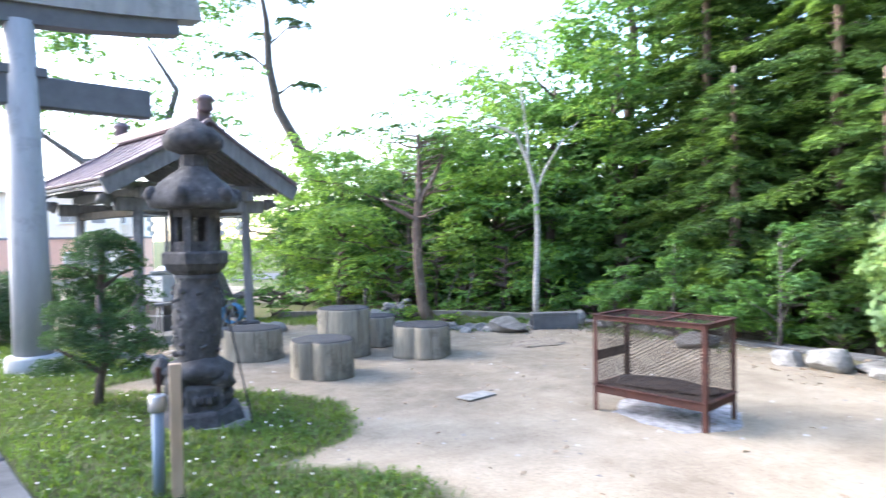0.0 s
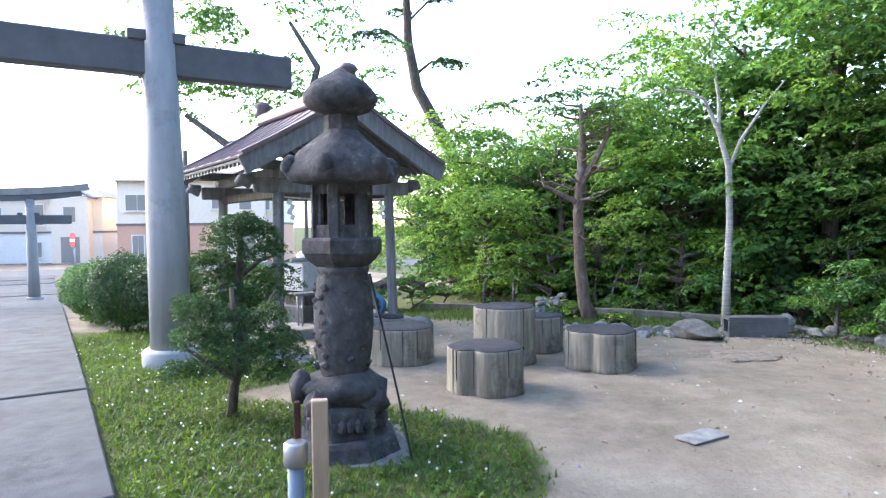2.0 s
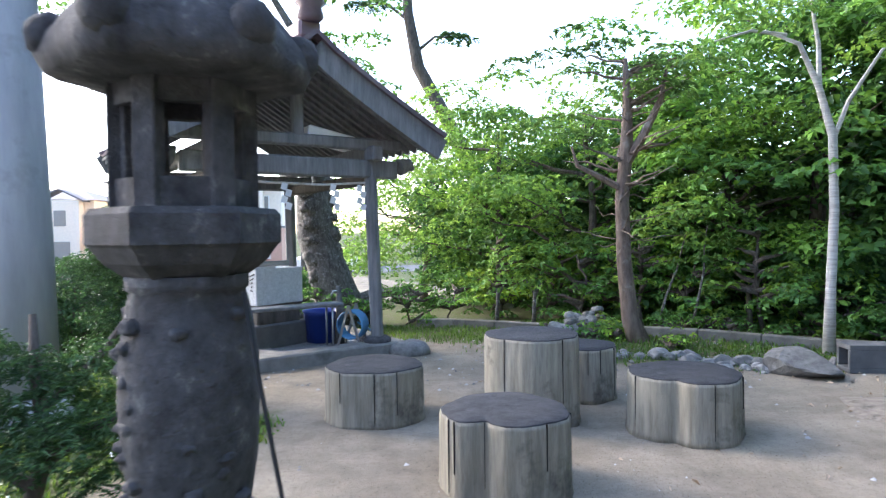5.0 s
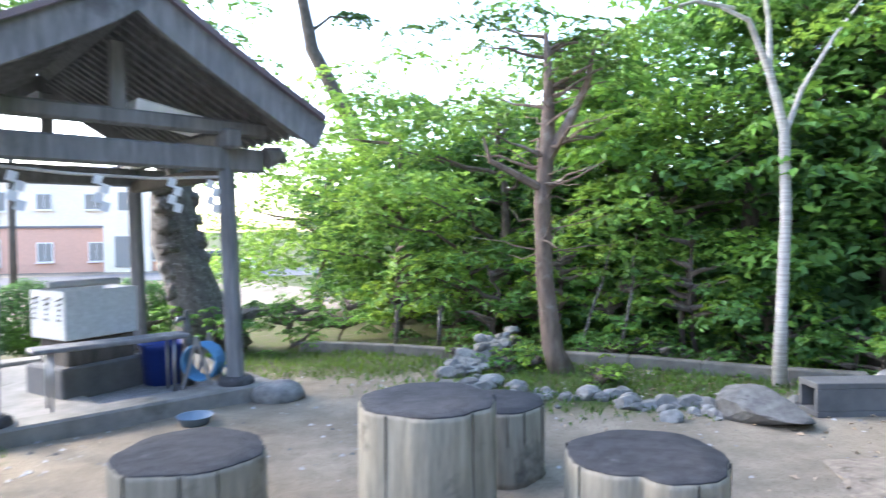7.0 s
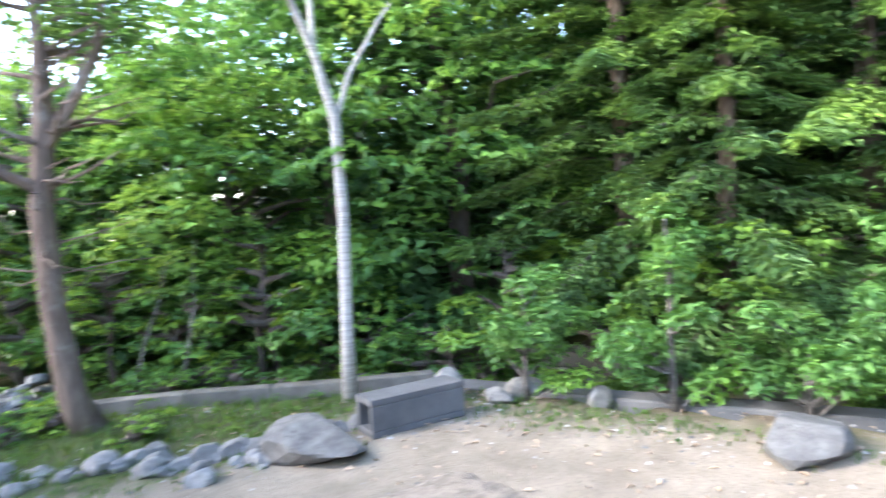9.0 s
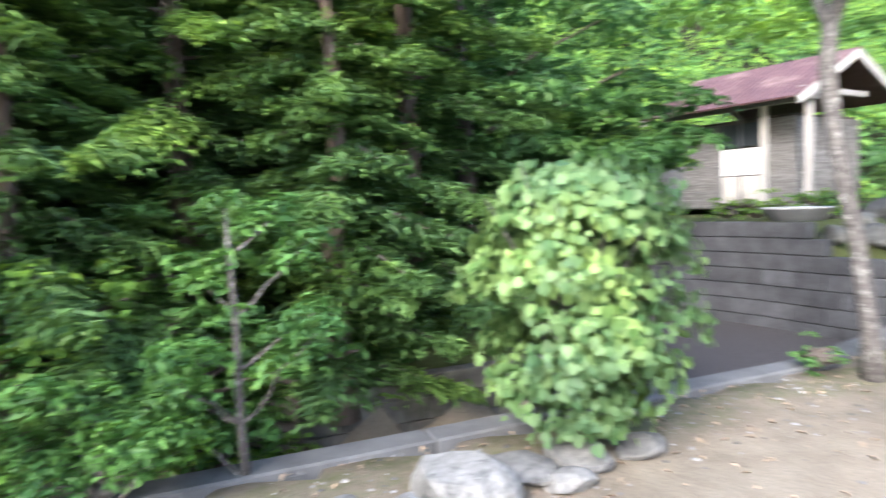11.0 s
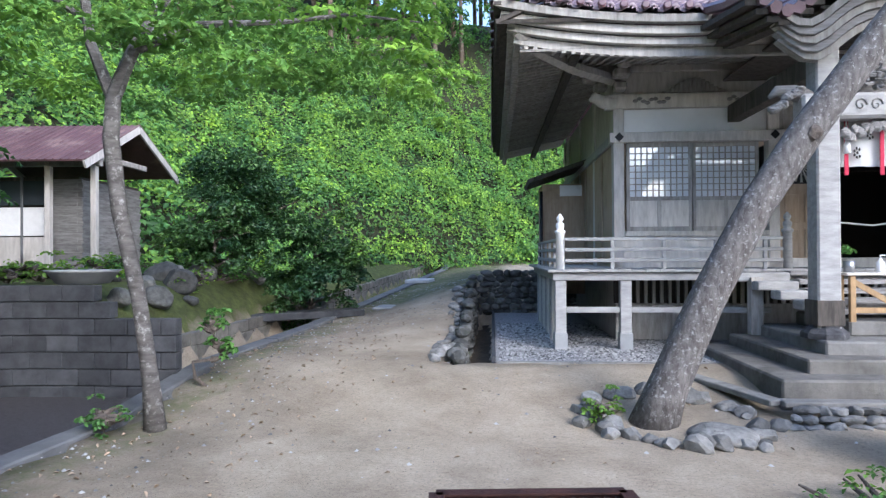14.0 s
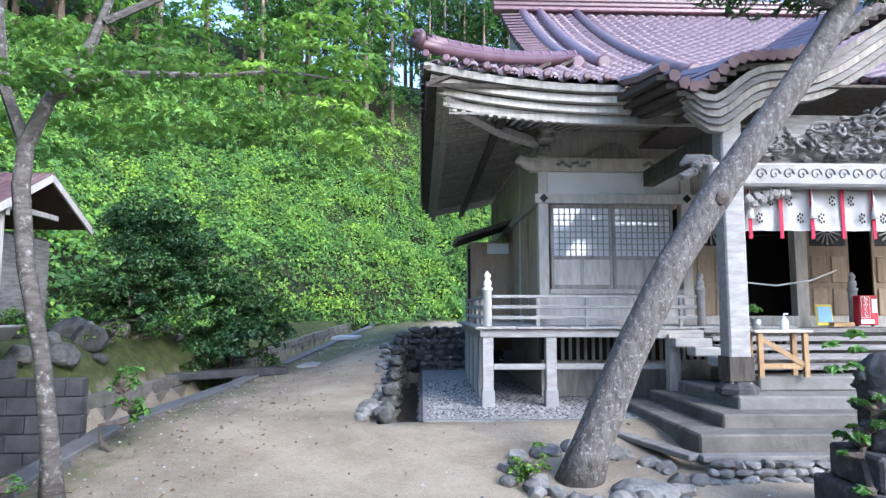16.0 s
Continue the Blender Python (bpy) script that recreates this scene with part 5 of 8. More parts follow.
    lathe(bm, [(0.23, 0), (0.24, 0.05), (0.21, 0.12), (0.19, 0.25), (0.2, 0.4), (0.21, 0.52), (0.17, 0.64), (0.09, 0.72), (0.02, 0.74)], 40, squash=lambda an, z: 1 + 0.16 * noise.noise(Vector((math.cos(an) * 2.5, math.sin(an) * 2.5, z * 6))) + 0.05 * math.sin(9 * an + 14 * z))
    for q in range(20):
        an = q * 2.4
        lump(bm, (0.19 * math.cos(an), 0.19 * math.sin(an), 0.08 + 0.028 * q), (0.06, 0.06, 0.045), q, 0.35, 2)
    st = one("guardian_statue", bm, M["stone_dark"], "carved lichened stone guardian seen from its flank", "statue")
    st.matrix_basis = pose(kx, ky, z0 + 0.565, 0, 0, HALL_RZ)


hall_things()


# ---- yard things ----
def torii(name, leg, span, k, rot, label, zb):
    """A gate of two leaning pillars, tie beam and curved lintel; leg: foot of its nearer pillar, k: scale."""
    t = thing(name, (leg[0], leg[1], zb), label, "torii gate", rot)
    for x, ln in ((0, -1), (-span, 1)):
        bm = bmesh.new()
        tube(bm, [(x, 0, 0.1), (x + ln * 0.02 * k, 0, 1.5 * k), (x + ln * 0.07 * k, 0, 4.5 * k)], [0.235 * k, 0.225 * k, 0.18 * k], 24)
        p = part("pillar", bm, M["torii"], t, smooth=False)
        bm = bmesh.new()
        lathe(bm, [(0.33 * k, -0.1), (0.33 * k, 0.2 * k), (0.30 * k, 0.23 * k), (0.24 * k, 0.24 * k)], 24, (x, 0, 0))
        part("base_ring", bm, M["concrete_light"], p, "pale footing ring")
    bm = bmesh.new()
    box(bm, (-span / 2, 0, 3.62 * k), (span + 3.0 * k, 0.2 * k, 0.40 * k), 0, 0.02)
    part("tie_beam", bm, M["torii_dark"], t)
    for x in (-0.3, 0.12, -span - 0.12, -span + 0.3):
        bm = bmesh.new()
        box(bm, (x, 0, 3.86 * k), (0.2 * k, 0.26 * k, 0.12 * k), 0, 0.01)
        part("wedge", bm, M["torii_dark"], t)
    bm = bmesh.new()
    box(bm, (-span / 2, 0, 4.12 * k), (0.3 * k, 0.12, 0.7 * k), 0, 0.01)
    part("strut", bm, M["torii_dark"], t)
    for lay, (w, h, z, ext) in enumerate(((0.26, 0.26, 4.52, 1.9), (0.36, 0.30, 4.80, 2.2))):
        bm = bmesh.new()
        xs = np.linspace(-span - ext * k, ext * k, 15)
        up = lambda q: 0.30 * k * abs((q + span / 2) / (span / 2 + ext * k)) ** 2.5
        ribbon(bm, [(a, 0, z * k + up(a)) for a in xs], (0, 1, 0), w * k, h * k)
        part("lintel", bm, M["torii_dark"] if lay == 0 else M["torii"], t)
    return t


torii("torii", (-3.57, 8.86), 4.7, 1.0, 29.0, "grey stone torii gate over the paved way", gz(-3.57, 8.86) - 0.02)
torii("torii", (-12.1, 20.6), 3.2, 0.68, 29.9, "slender grey torii at the street end of the way", gz(-12.1, 20.6) - 0.02)


def lantern():
    L = thing("stone_lantern", (-1.16, 5.86, gz(-1.16, 5.86) - 0.21), "tall dark carved stone lantern with a cloud-shaped finial", "lantern", 8)
    L.scale = (0.82, 0.82, 1.0)
    S = M["stone_dark"]
    bm = bmesh.new()
    box(bm, (0, 0, 0.16), (1.12, 1.12, 0.1), 0, 0.02)
    part("footing", bm, M["stone"], L, "flat worn footing slab")
    bm = bmesh.new()
    lathe(bm, [(0.52, 0.0), (0.52, 0.20), (0.47, 0.30), (0.43, 0.33)], 8, turn=radians(22.5), smooth=False)
    part("base", bm, S, L)
    bm = bmesh.new()
    lathe(bm, [(0.37, 0.32), (0.37, 0.53), (0.33, 0.56)], 6, turn=radians(10), smooth=False)
    for k in range(30):
        an = k * 2 * math.pi / 30
        lump(bm, (0.34 * math.cos(an), 0.34 * math.sin(an), 0.43), (0.045, 0.045, 0.06), k, 0.4, 1)
    part("carved_tier", bm, S, L, "tier carved with shallow scrolls")
    # crouching beast
    bm = bmesh.new()
    lump(bm, (0, 0, 0.64), (0.40, 0.36, 0.16), 2, 0.18, 3)
    lump(bm, (-0.38, -0.05, 0.67), (0.11, 0.10, 0.12), 5, 0.25, 3)
    for a in (-1, 1):
        for b in (-1, 1):
            lump(bm, (0.24 * a, 0.24 * b, 0.58), (0.12, 0.09, 0.09), 8 + a + 2 * b, 0.35, 3)
    part("beast_pedestal", bm, S, L, "crouching carved beast", smooth=True)
    # swelling shaft with relief
    bm = bmesh.new()
    lathe(bm, [(0.19, 0.72), (0.215, 0.78), (0.25, 0.95), (0.265, 1.12), (0.26, 1.28), (0.235, 1.42), (0.215, 1.49), (0.23, 1.50), (0.23, 1.54)], 28,
          squash=lambda an, z: 1 + 0.03 * noise.noise(Vector((math.cos(an) * 3, math.sin(an) * 3, z * 6))))
    for k in range(26):
        an = 2.2 + 0.75 * math.sin(k * 1.9) - 0.1
        z = 0.82 + 0.024 * k
        r = 0.232
        lump(bm, (r * math.cos(an + 1.1), r * math.sin(an + 1.1), z), (0.045, 0.045, 0.026), k, 0.5, 2)
        an2 = -1.0 + 0.5 * math.sin(k * 1.3)
        if k % 2:
            lump(bm, (r * math.cos(an2), r * math.sin(an2), z), (0.035, 0.035, 0.022), k + 50, 0.5, 2)
    part("shaft", bm, S, L, "barrel shaft with a coiling relief", smooth=True)
    bm = bmesh.new()
    lathe(bm, [(0.22, 1.53), (0.30, 1.58), (0.345, 1.63), (0.36, 1.64), (0.36, 1.73), (0.34, 1.75)], 6, turn=radians(12), smooth=False)
    part("platform", bm, S, L, "six-sided platform slab")
    # fire box: six posts, sill, head, open windows
    for k in range(6):
        an = radians(60 * k + 12)
        bm = bmesh.new()
        box(bm, (0.235 * math.cos(an), 0.235 * math.sin(an), 1.94), (0.07, 0.09, 0.40), an, 0.006)
        part("corner_post", bm, S, L)
        an += radians(30)
        for z, h in ((1.79, 0.10), (2.10, 0.08)):
            bm = bmesh.new()
            box(bm, (0.205 * math.cos(an), 0.205 * math.sin(an), z), (0.06, 0.20, h), an, 0.004)
            part("window_rail", bm, S, L)
        if k in (1, 4):
            continue
        if k in (0, 2, 3, 5):
            for q in (-0.07, 0.07):
                bm = bmesh.new()
                box(bm, (0.20 * math.cos(an) - q * math.sin(an), 0.20 * math.sin(an) + q * math.cos(an), 1.94), (0.03, 0.05, 0.3), an, 0.003)
                part("window_jamb", bm, S, L)
    # roof with curled corners
    bm = bmesh.new()
    lathe(bm, [(0.27, 2.13), (0.44, 2.15), (0.47, 2.20), (0.45, 2.26), (0.36, 2.36), (0.24, 2.45), (0.16, 2.50), (0.15, 2.52)], 24,
          squash=lambda an, z: 1 + 0.07 * math.cos(6 * (an - radians(12))) * (1 if z < 2.4 else 0.3))
    for k in range(6):
        an = radians(60 * k + 12)
        lump(bm, (0.45 * math.cos(an), 0.45 * math.sin(an), 2.26), (0.085, 0.085, 0.075), k, 0.15, 2)
    part("roof", bm, S, L, "six-sided roof with curled corners", smooth=True)
    bm = bmesh.new()
    lathe(bm, [(0.15, 2.50), (0.15, 2.62), (0.13, 2.64)], 8, smooth=False)
    part("neck", bm, S, L)
    bm = bmesh.new()
    lathe(bm, [(0.10, 2.61), (0.15, 2.64), (0.25, 2.67), (0.30, 2.72), (0.30, 2.78), (0.25, 2.84), (0.17, 2.89), (0.09, 2.93), (0.03, 2.97)], 48,
          squash=lambda an, z: 1 + 0.10 * abs(math.sin(3.5 * an + 7 * z)) + 0.05 * noise.noise(Vector((math.cos(an) * 3, math.sin(an) * 3, z * 9))))
    part("finial", bm, S, L, "cloud-shaped finial", smooth=True)
    # stay cable
    bm = bmesh.new()
    tube(bm, [(-0.96, 5.78, 1.28), (-0.90, 5.70, 1.05), (-0.77, 5.58, 0.5), (-0.66, 5.48, 0.0)], [0.008] * 4, 6)
    one("stay_cable", bm, M["black"], "black cable from the lantern to the ground", "cable")


lantern()


def stakes():
    st = thing("stake", (-1.05, 4.01, gz(-1.05, 4.01) - 0.03), "sawn wooden stake in the grass", "stake", 10)
    bm = bmesh.new()
    box(bm, (0, 0, 0.42), (0.075, 0.05, 0.95), 0, 0.006)
    part("post", bm, M["wood_tan"], st)
    p = thing("standpipe", (-1.17, 4.06, gz(-1.17, 4.06) - 0.03), "grey-blue water pipe with a pale collar and red handle", "pipe", 0)
    bm = bmesh.new()
    tube(bm, [(0, 0, -0.05), (0, 0, 0.62)], [0.038, 0.038], 14)
    part("pipe", bm, M["pipe_blue"], p)
    bm = bmesh.new()
    lathe(bm, [(0.05, 0.58), (0.055, 0.59), (0.055, 0.68), (0.045, 0.69)], 14)
    part("collar", bm, M["steel"], p)
    bm = bmesh.new()
    box(bm, (0.0, 0.05, 0.76), (0.03, 0.03, 0.2), 0, 0.005)
    part("handle", bm, M["rust"], p, "rusty red rod")


stakes()


def stump(x, y, r, h, seed, lobe, cleft):
    t = thing("log_stool", (x, y, gz(x, y) - 0.015), "upright grey log seat with fluted sides and a blackened top", "log stool", 0, "log seats in the yard")
    def sq(an, z):
        return 1 + 0.035 * math.cos(3 * an + seed) + 0.022 * math.cos(7 * an + 2 * seed) - lobe * math.exp(-((math.sin((an - cleft) / 2)) / 0.10) ** 2) + 0.010 * math.cos(24 * an + seed)
    bm = bmesh.new()
    lathe(bm, [(r * 1.03, 0.0), (r * 1.0, 0.05), (r * 0.99, h * 0.5), (r * 0.985, h - 0.03), (r * 0.97, h - 0.005)], 72, squash=sq)
    b = part("trunk", bm, M["log"], t)
    b.data.polygons.foreach_set("use_smooth", [True] * len(b.data.polygons))
    bm = bmesh.new()
    lathe(bm, [(r * 0.966, h - 0.012), (r * 0.964, h + 0.001), (r * 0.955, h + 0.004), (r * 0.6, h + 0.008), (r * 0.1, h + 0.005)], 72, squash=sq)
    part("sawn_top", bm, M["log_top"], t, "blackened cracked sawn top")
    # drying cracks down the sides
    rr = random.Random(seed)
    for k in range(7):
        an = rr.uniform(0, 6.28)
        z0 = rr.uniform(0.0, 0.6) * h
        q = r * sq(an, 0)
        bm = bmesh.new()
        box(bm, (q * 0.992 * math.cos(an), q * 0.992 * math.sin(an), (z0 + h) / 2), (0.010, 0.0035, (h - z0) * 0.98), an)
        part("crack", bm, M["black"], b)


for a in ((-0.84, 8.87, 0.385, 0.44, 1, 0.04, 4.4), (0.04, 7.47, 0.375, 0.46, 2, 0.20, 4.2), (0.40, 8.73, 0.368, 0.67, 3, 0.12, 5.35), (1.45, 8.36, 0.40, 0.44, 4, 0.20, 4.15), (0.94, 9.38, 0.30, 0.46, 5, 0.03, 1.0)):
    stump(*a)


def cage():
    """Fire cage of angle iron with expanded mesh sides."""
    W, S, E = Vector((2.42, 5.08)), Vector((2.96, 4.16)), Vector((3.48, 4.42))
    ax, ay = (S - W), (E - S)
    Lx, Ly = ax.length, ay.length
    t = thing("fire_cage", (W.x, W.y, gz(W.x, W.y)), "rusty angle-iron fire cage with mesh sides over pale ash", "cage", math.degrees(math.atan2(ax.y, ax.x)))
    Ht = 0.89
    R_ = M["rust"]
    for x in (0, Lx):
        for y in (0, Ly):
            bm = bmesh.new()
            dx, dy = (1 if x == 0 else -1), (1 if y == 0 else -1)
            box(bm, (x + 0.02 * dx, y, Ht / 2), (0.04, 0.006, Ht))
            box(bm, (x, y + 0.02 * dy, Ht / 2), (0.006, 0.04, Ht))
            part("leg", bm, R_, t)
    for z, n in ((Ht, "top_rail"), (0.24, "bottom_rail")):
        for a, b in (((0, 0), (Lx, 0)), ((0, Ly), (Lx, Ly)), ((0, 0), (0, Ly)), ((Lx, 0), (Lx, Ly))):
            bm = bmesh.new()
            hh = 0.045 if z > 0.5 else 0.07
            beam(bm, (*a, z - hh / 2), (*b, z - hh / 2), 0.008, hh)
            beam(bm, (*a, z), (*b, z), 0.045, 0.006)
            part(n, bm, R_, t)
    bm = bmesh.new()
    beam(bm, (0.62 * Lx, 0, Ht + 0.006), (0.62 * Lx, Ly, Ht + 0.006), 0.05, 0.006)
    part("lid_bar", bm, R_, t)
    bm = bmesh.new()
    beam(bm, (0, 0.0, 0.5), (0, Ly, 0.5), 0.006, 0.09)
    part("side_plate", bm, M["soot"], t)

    def mesh_panel(o, a, b, w, h):
        n, vs, fs = 0, [], []
        o, a, b = Vector(o), Vector(a), Vector(b)
        st = 0.03
        nx, ny = int(w / st), int(h / (st * 0.55))
        for i in range(nx):
            for j in range(ny):
                s = 1 if (i + j) % 2 else -1
                p = o + a * (i * st) + b * (j * st * 0.55)
                q = o + a * ((i + 1) * st) + b * ((j + 1) * st * 0.55)
                if s < 0:
                    p, q = o + a * ((i + 1) * st) + b * (j * st * 0.55), o + a * (i * st) + b * ((j + 1) * st * 0.55)
                k = len(vs)
                vs += [p - b * 0.0025, q - b * 0.0025, q + b * 0.0025, p + b * 0.0025]
                fs.append((k, k + 1, k + 2, k + 3))
        r = raw_mesh("mesh_panel", [tuple(v) for v in vs], fs, M["soot"], t)
        r["label"] = "diamond mesh of rusted wire"
    mesh_panel((0, 0.004, 0.26), (1, 0, 0), (0, 0, 1), Lx, 0.6)
    mesh_panel((0, Ly - 0.004, 0.26), (1, 0, 0), (0, 0, 1), Lx, 0.6)
    mesh_panel((0.004, 0, 0.26), (0, 1, 0), (0, 0, 1), Ly, 0.6)
    mesh_panel((Lx - 0.004, 0, 0.26), (0, 1, 0), (0, 0, 1), Ly, 0.6)
    mesh_panel((0, 0, Ht - 0.01), (1, 0, 0), (0, 1, 0), Lx, Ly)
    for k in range(18):
        y = 0.03 + k * (Ly - 0.06) / 17
        bm = bmesh.new()
        tube(bm, [(0.01, y, 0.245), (Lx - 0.01, y, 0.245)], [0.006, 0.006], 5)
        part("grate_bar", bm, M["soot"], t)
    bm = bmesh.new()
    lump(bm, (Lx / 2, Ly / 2, 0.27), (Lx * 0.42, Ly * 0.4, 0.03), 3, 0.3, 3)
    part("charcoal", bm, M["soot"], t, "burnt paper and ash on the grate")
    bm = bmesh.new()
    lathe(bm, [(0.1, 0.012), (0.5, 0.010), (0.72, 0.002), (0.78, -0.01)], 40, squash=lambda an, z: 1 + 0.25 * math.sin(2 * an + 0.6) + 0.08 * math.sin(5 * an))
    c = W + ax / 2 + ay / 2
    a = one("ash_patch", bm, M["ash"], "thin spread of blue-grey ash on the sand", "ash")
    a.location = (c.x, c.y, gz(c.x, c.y) + 0.004)


cage()


def pavilion():
    cx, cy = -2.645, 12.35
    rz = math.degrees(math.atan2(0.55, 0.835))
    z0 = gz(cx, cy) + 0.09
    T = thing("water_pavilion", (cx, cy, z0), "open timber ablution pavilion with a gabled metal roof", "pavilion", rz)
    W_, hw, hd = M["wood_slate"], 0.98, 1.40
    for bx in (((0, -hd - 0.05, -0.02), (2.6, 0.3, 0.3)), ((0, hd + 0.05, -0.02), (2.6, 0.3, 0.3)), ((-hw - 0.17, 0, -0.02), (0.3, 2.6, 0.3)), ((hw + 0.17, 0, -0.02), (0.3, 2.6, 0.3))):
        bm = bmesh.new()
        box(bm, *bx, 0, 0.02)
        part("kerb", bm, M["kerb"], T, "worn concrete kerb")
    bm = bmesh.new()
    box(bm, (-0.6, 0, 0.03), (0.9, 2.6, 0.12), 0, 0.01)
    part("floor_slab", bm, M["kerb"], T, "worn concrete floor")
    bm = bmesh.new()
    box(bm, (0.45, 0, 0.0), (1.3, 2.6, 0.12))
    part("sunken_floor", bm, M["gravel"], T)
    for x in (-1, 1):
        for y in (-1, 1):
            bm = bmesh.new()
            beam(bm, (x * hw, y * hd, 0.12), (x * (hw - 0.05), y * (hd - 0.05), 2.5), 0.135, 0.135, 0.02)
            p = part("post", bm, W_, T)
            bm = bmesh.new()
            lathe(bm, [(0.17, 0.1), (0.17, 0.17), (0.13, 0.2)], 16, (x * hw, y * hd, 0))
            part("post_base", bm, M["stone_dark"], p)
    for y in (-1, 1):
        bm = bmesh.new()
        box(bm, (0, y * (hd - 0.04), 2.26), (2.6, 0.13, 0.22), 0, 0.02)
        part("head_beam", bm, W_, T)
        bm = bmesh.new()
        box(bm, (0, y * (hd - 0.04), 2.56), (2.7, 0.13, 0.14), 0, 0.02)
        part("upper_beam", bm, W_, T)
        bm = bmesh.new()
        box(bm, (0, y * (hd - 0.04), 2.9), (0.13, 0.11, 0.6), 0, 0.015)
        part("king_post", bm, W_, T)
        for s in (-1, 1):
            bm = bmesh.new()
            tube(bm, [(s * 1.35, y * (hd - 0.04), 2.30), (s * 1.5, y * (hd - 0.04), 2.34), (s * 1.56, y * (hd - 0.04), 2.28)], [0.11, 0.08, 0.03], 8)
            part("beam_nose", bm, W_, T)
    for x in (-1, 1):
        bm = bmesh.new()
        box(bm, (x * (hw - 0.05), 0, 2.44), (0.14, 3.2, 0.18), 0, 0.02)
        part("plate_beam", bm, W_, T)
        bm = bmesh.new()
        box(bm, (x * (hw - 0.05), 0, 2.14), (0.1, 2.8, 0.14), 0, 0.02)
        part("tie_rail", bm, M["wood_dark"], T)
    # roof: gentle curve, boards, rafters, bargeboards
    ex, ey, zr, ze = 1.64, 1.90, 3.58, 2.58

    def rz_(t):
        return zr - (zr - ze) * (t ** 0.88)
    for s in (-1, 1):
        bm = bmesh.new()
        ribbon(bm, [(s * ex * a, 0, rz_(a) + 0.03) for a in np.linspace(0, 1, 9)], (0, 1, 0), 2 * ey - 0.1, 0.03)
        part("roof_sheet", bm, M["roof_metal"], T, "purple-grey metal roof")
        for k in range(9):
            y = -ey + 0.02 + k * (2 * ey - 0.04) / 8
            bm = bmesh.new()
            tube(bm, [(s * ex * a, y, rz_(a) + 0.055) for a in np.linspace(0, 1, 9)], [0.014] * 9, 5)
            part("roof_seam", bm, M["roof_metal"], T)
        bm = bmesh.new()
        ribbon(bm, [(s * ex * a, 0, rz_(a) - 0.03) for a in np.linspace(0, 1, 9)], (0, 1, 0), 2 * ey - 0.16, 0.03)
        part("roof_lining", bm, W_, T)
        for k in range(20):
            y = -ey + 0.16 + k * (2 * ey - 0.32) / 19
            bm = bmesh.new()
            beam(bm, (s * 0.1, y, rz_(0.055) - 0.09), (s * ex * 0.97, y, rz_(0.97) - 0.08), 0.045, 0.07)
            r = part("rafter", bm, W_, T)
            bm = bmesh.new()
            box(bm, (s * (ex * 0.97 + 0.004), y, rz_(0.97) - 0.08), (0.012, 0.046, 0.07))
            part("rafter_end", bm, M["plaster"], r, "white-painted rafter end")
        for y in (-ey, ey):
            bm = bmesh.new()
            ribbon(bm, [(s * ex * a, y, rz_(a) - 0.10) for a in np.linspace(0, 1, 9)], (0, 1, 0), 0.06, 0.26)
            part("bargeboard", bm, W_, T, "broad grey bargeboard")
            bm = bmesh.new()
            ribbon(bm, [(s * (ex + 0.02) * a, y, rz_(a) + 0.065) for a in np.linspace(0, 1, 9)], (0, 1, 0), 0.16, 0.05)
            part("verge_cap", bm, M["roof_metal"], T)
    bm = bmesh.new()
    box(bm, (0, 0, zr + 0.13), (0.26, 2 * ey - 0.2, 0.2), 0, 0.03)
    part("ridge", bm, M["roof_metal"], T)
    for y in (-ey + 0.1, ey - 0.1):
        bm = bmesh.new()
        lathe(bm, [(0.1, 0), (0.15, 0.05), (0.12, 0.16), (0.17, 0.2), (0.12, 0.27), (0.05, 0.3)], 10, (0, y, zr + 0.2))
        part("ridge_ornament", bm, M["roof_metal"], T)
    bm = bmesh.new()
    box(bm, (0.45, -1.2, 2.62), (0.62, 0.3, 0.16), 0, 0.02, Matrix.Rotation(0.18, 4, "Y"))
    tab = part("ceiling_plaque", bm, M["plaster"], T, "pale board under the beam")
    # paper streamers and rope
    bm = bmesh.new()
    tube(bm, [(-0.95, -1.36, 2.1), (-0.4, -1.37, 2.06), (0.3, -1.37, 2.05), (0.95, -1.36, 2.1)], [0.014] * 4, 6)
    part("straw_rope", bm, M["wood_pale"], T, "thin straw rope")
    for x in (-0.75, -0.15, 0.45, 0.8):
        bm = bmesh.new()
        for q in range(4):
            box(bm, (x + (0.025 if q % 2 else -0.025), -1.38, 2.02 - q * 0.075), (0.07, 0.004, 0.08), 0, 0, Matrix.Rotation(0.3, 4, "Y"))
        part("paper_streamer", bm, M["paper"], T, "zigzag white paper")

    def at(x, y):
        a = radians(rz)
        return (cx + x * math.cos(a) - y * math.sin(a), cy + x * math.sin(a) + y * math.cos(a))
    # granite trough on a block
    bx, by = at(-0.05, -0.35)
    tr = thing("stone_trough", (bx, by, z0 + 0.13), "pale granite water trough with carved characters on a dark block", "trough", rz + 18)
    bm = bmesh.new()
    box(bm, (0, 0, 0.06), (0.82, 0.6, 0.34), 0, 0.02)
    part("footing_block", bm, M["concrete"], tr)
    bm = bmesh.new()
    box(bm, (0.02, 0, 0.34), (0.66, 0.48, 0.26), 0, 0.02)
    part("plinth_block", bm, M["wood_dark"], tr, "dark wooden block")
    bm = bmesh.new()
    box(bm, (0, 0, 0.70), (0.72, 0.56, 0.46))
    top = max(bm.faces, key=lambda f: f.calc_center_median().z)
    bmesh.ops.inset_individual(bm, faces=[top], thickness=0.085)
    bmesh.ops.translate(bm, verts=list(top.verts), vec=(0, 0, -0.3))
    bmesh.ops.bevel(bm, geom=list(bm.edges), offset=0.01, segments=1, affect="EDGES")
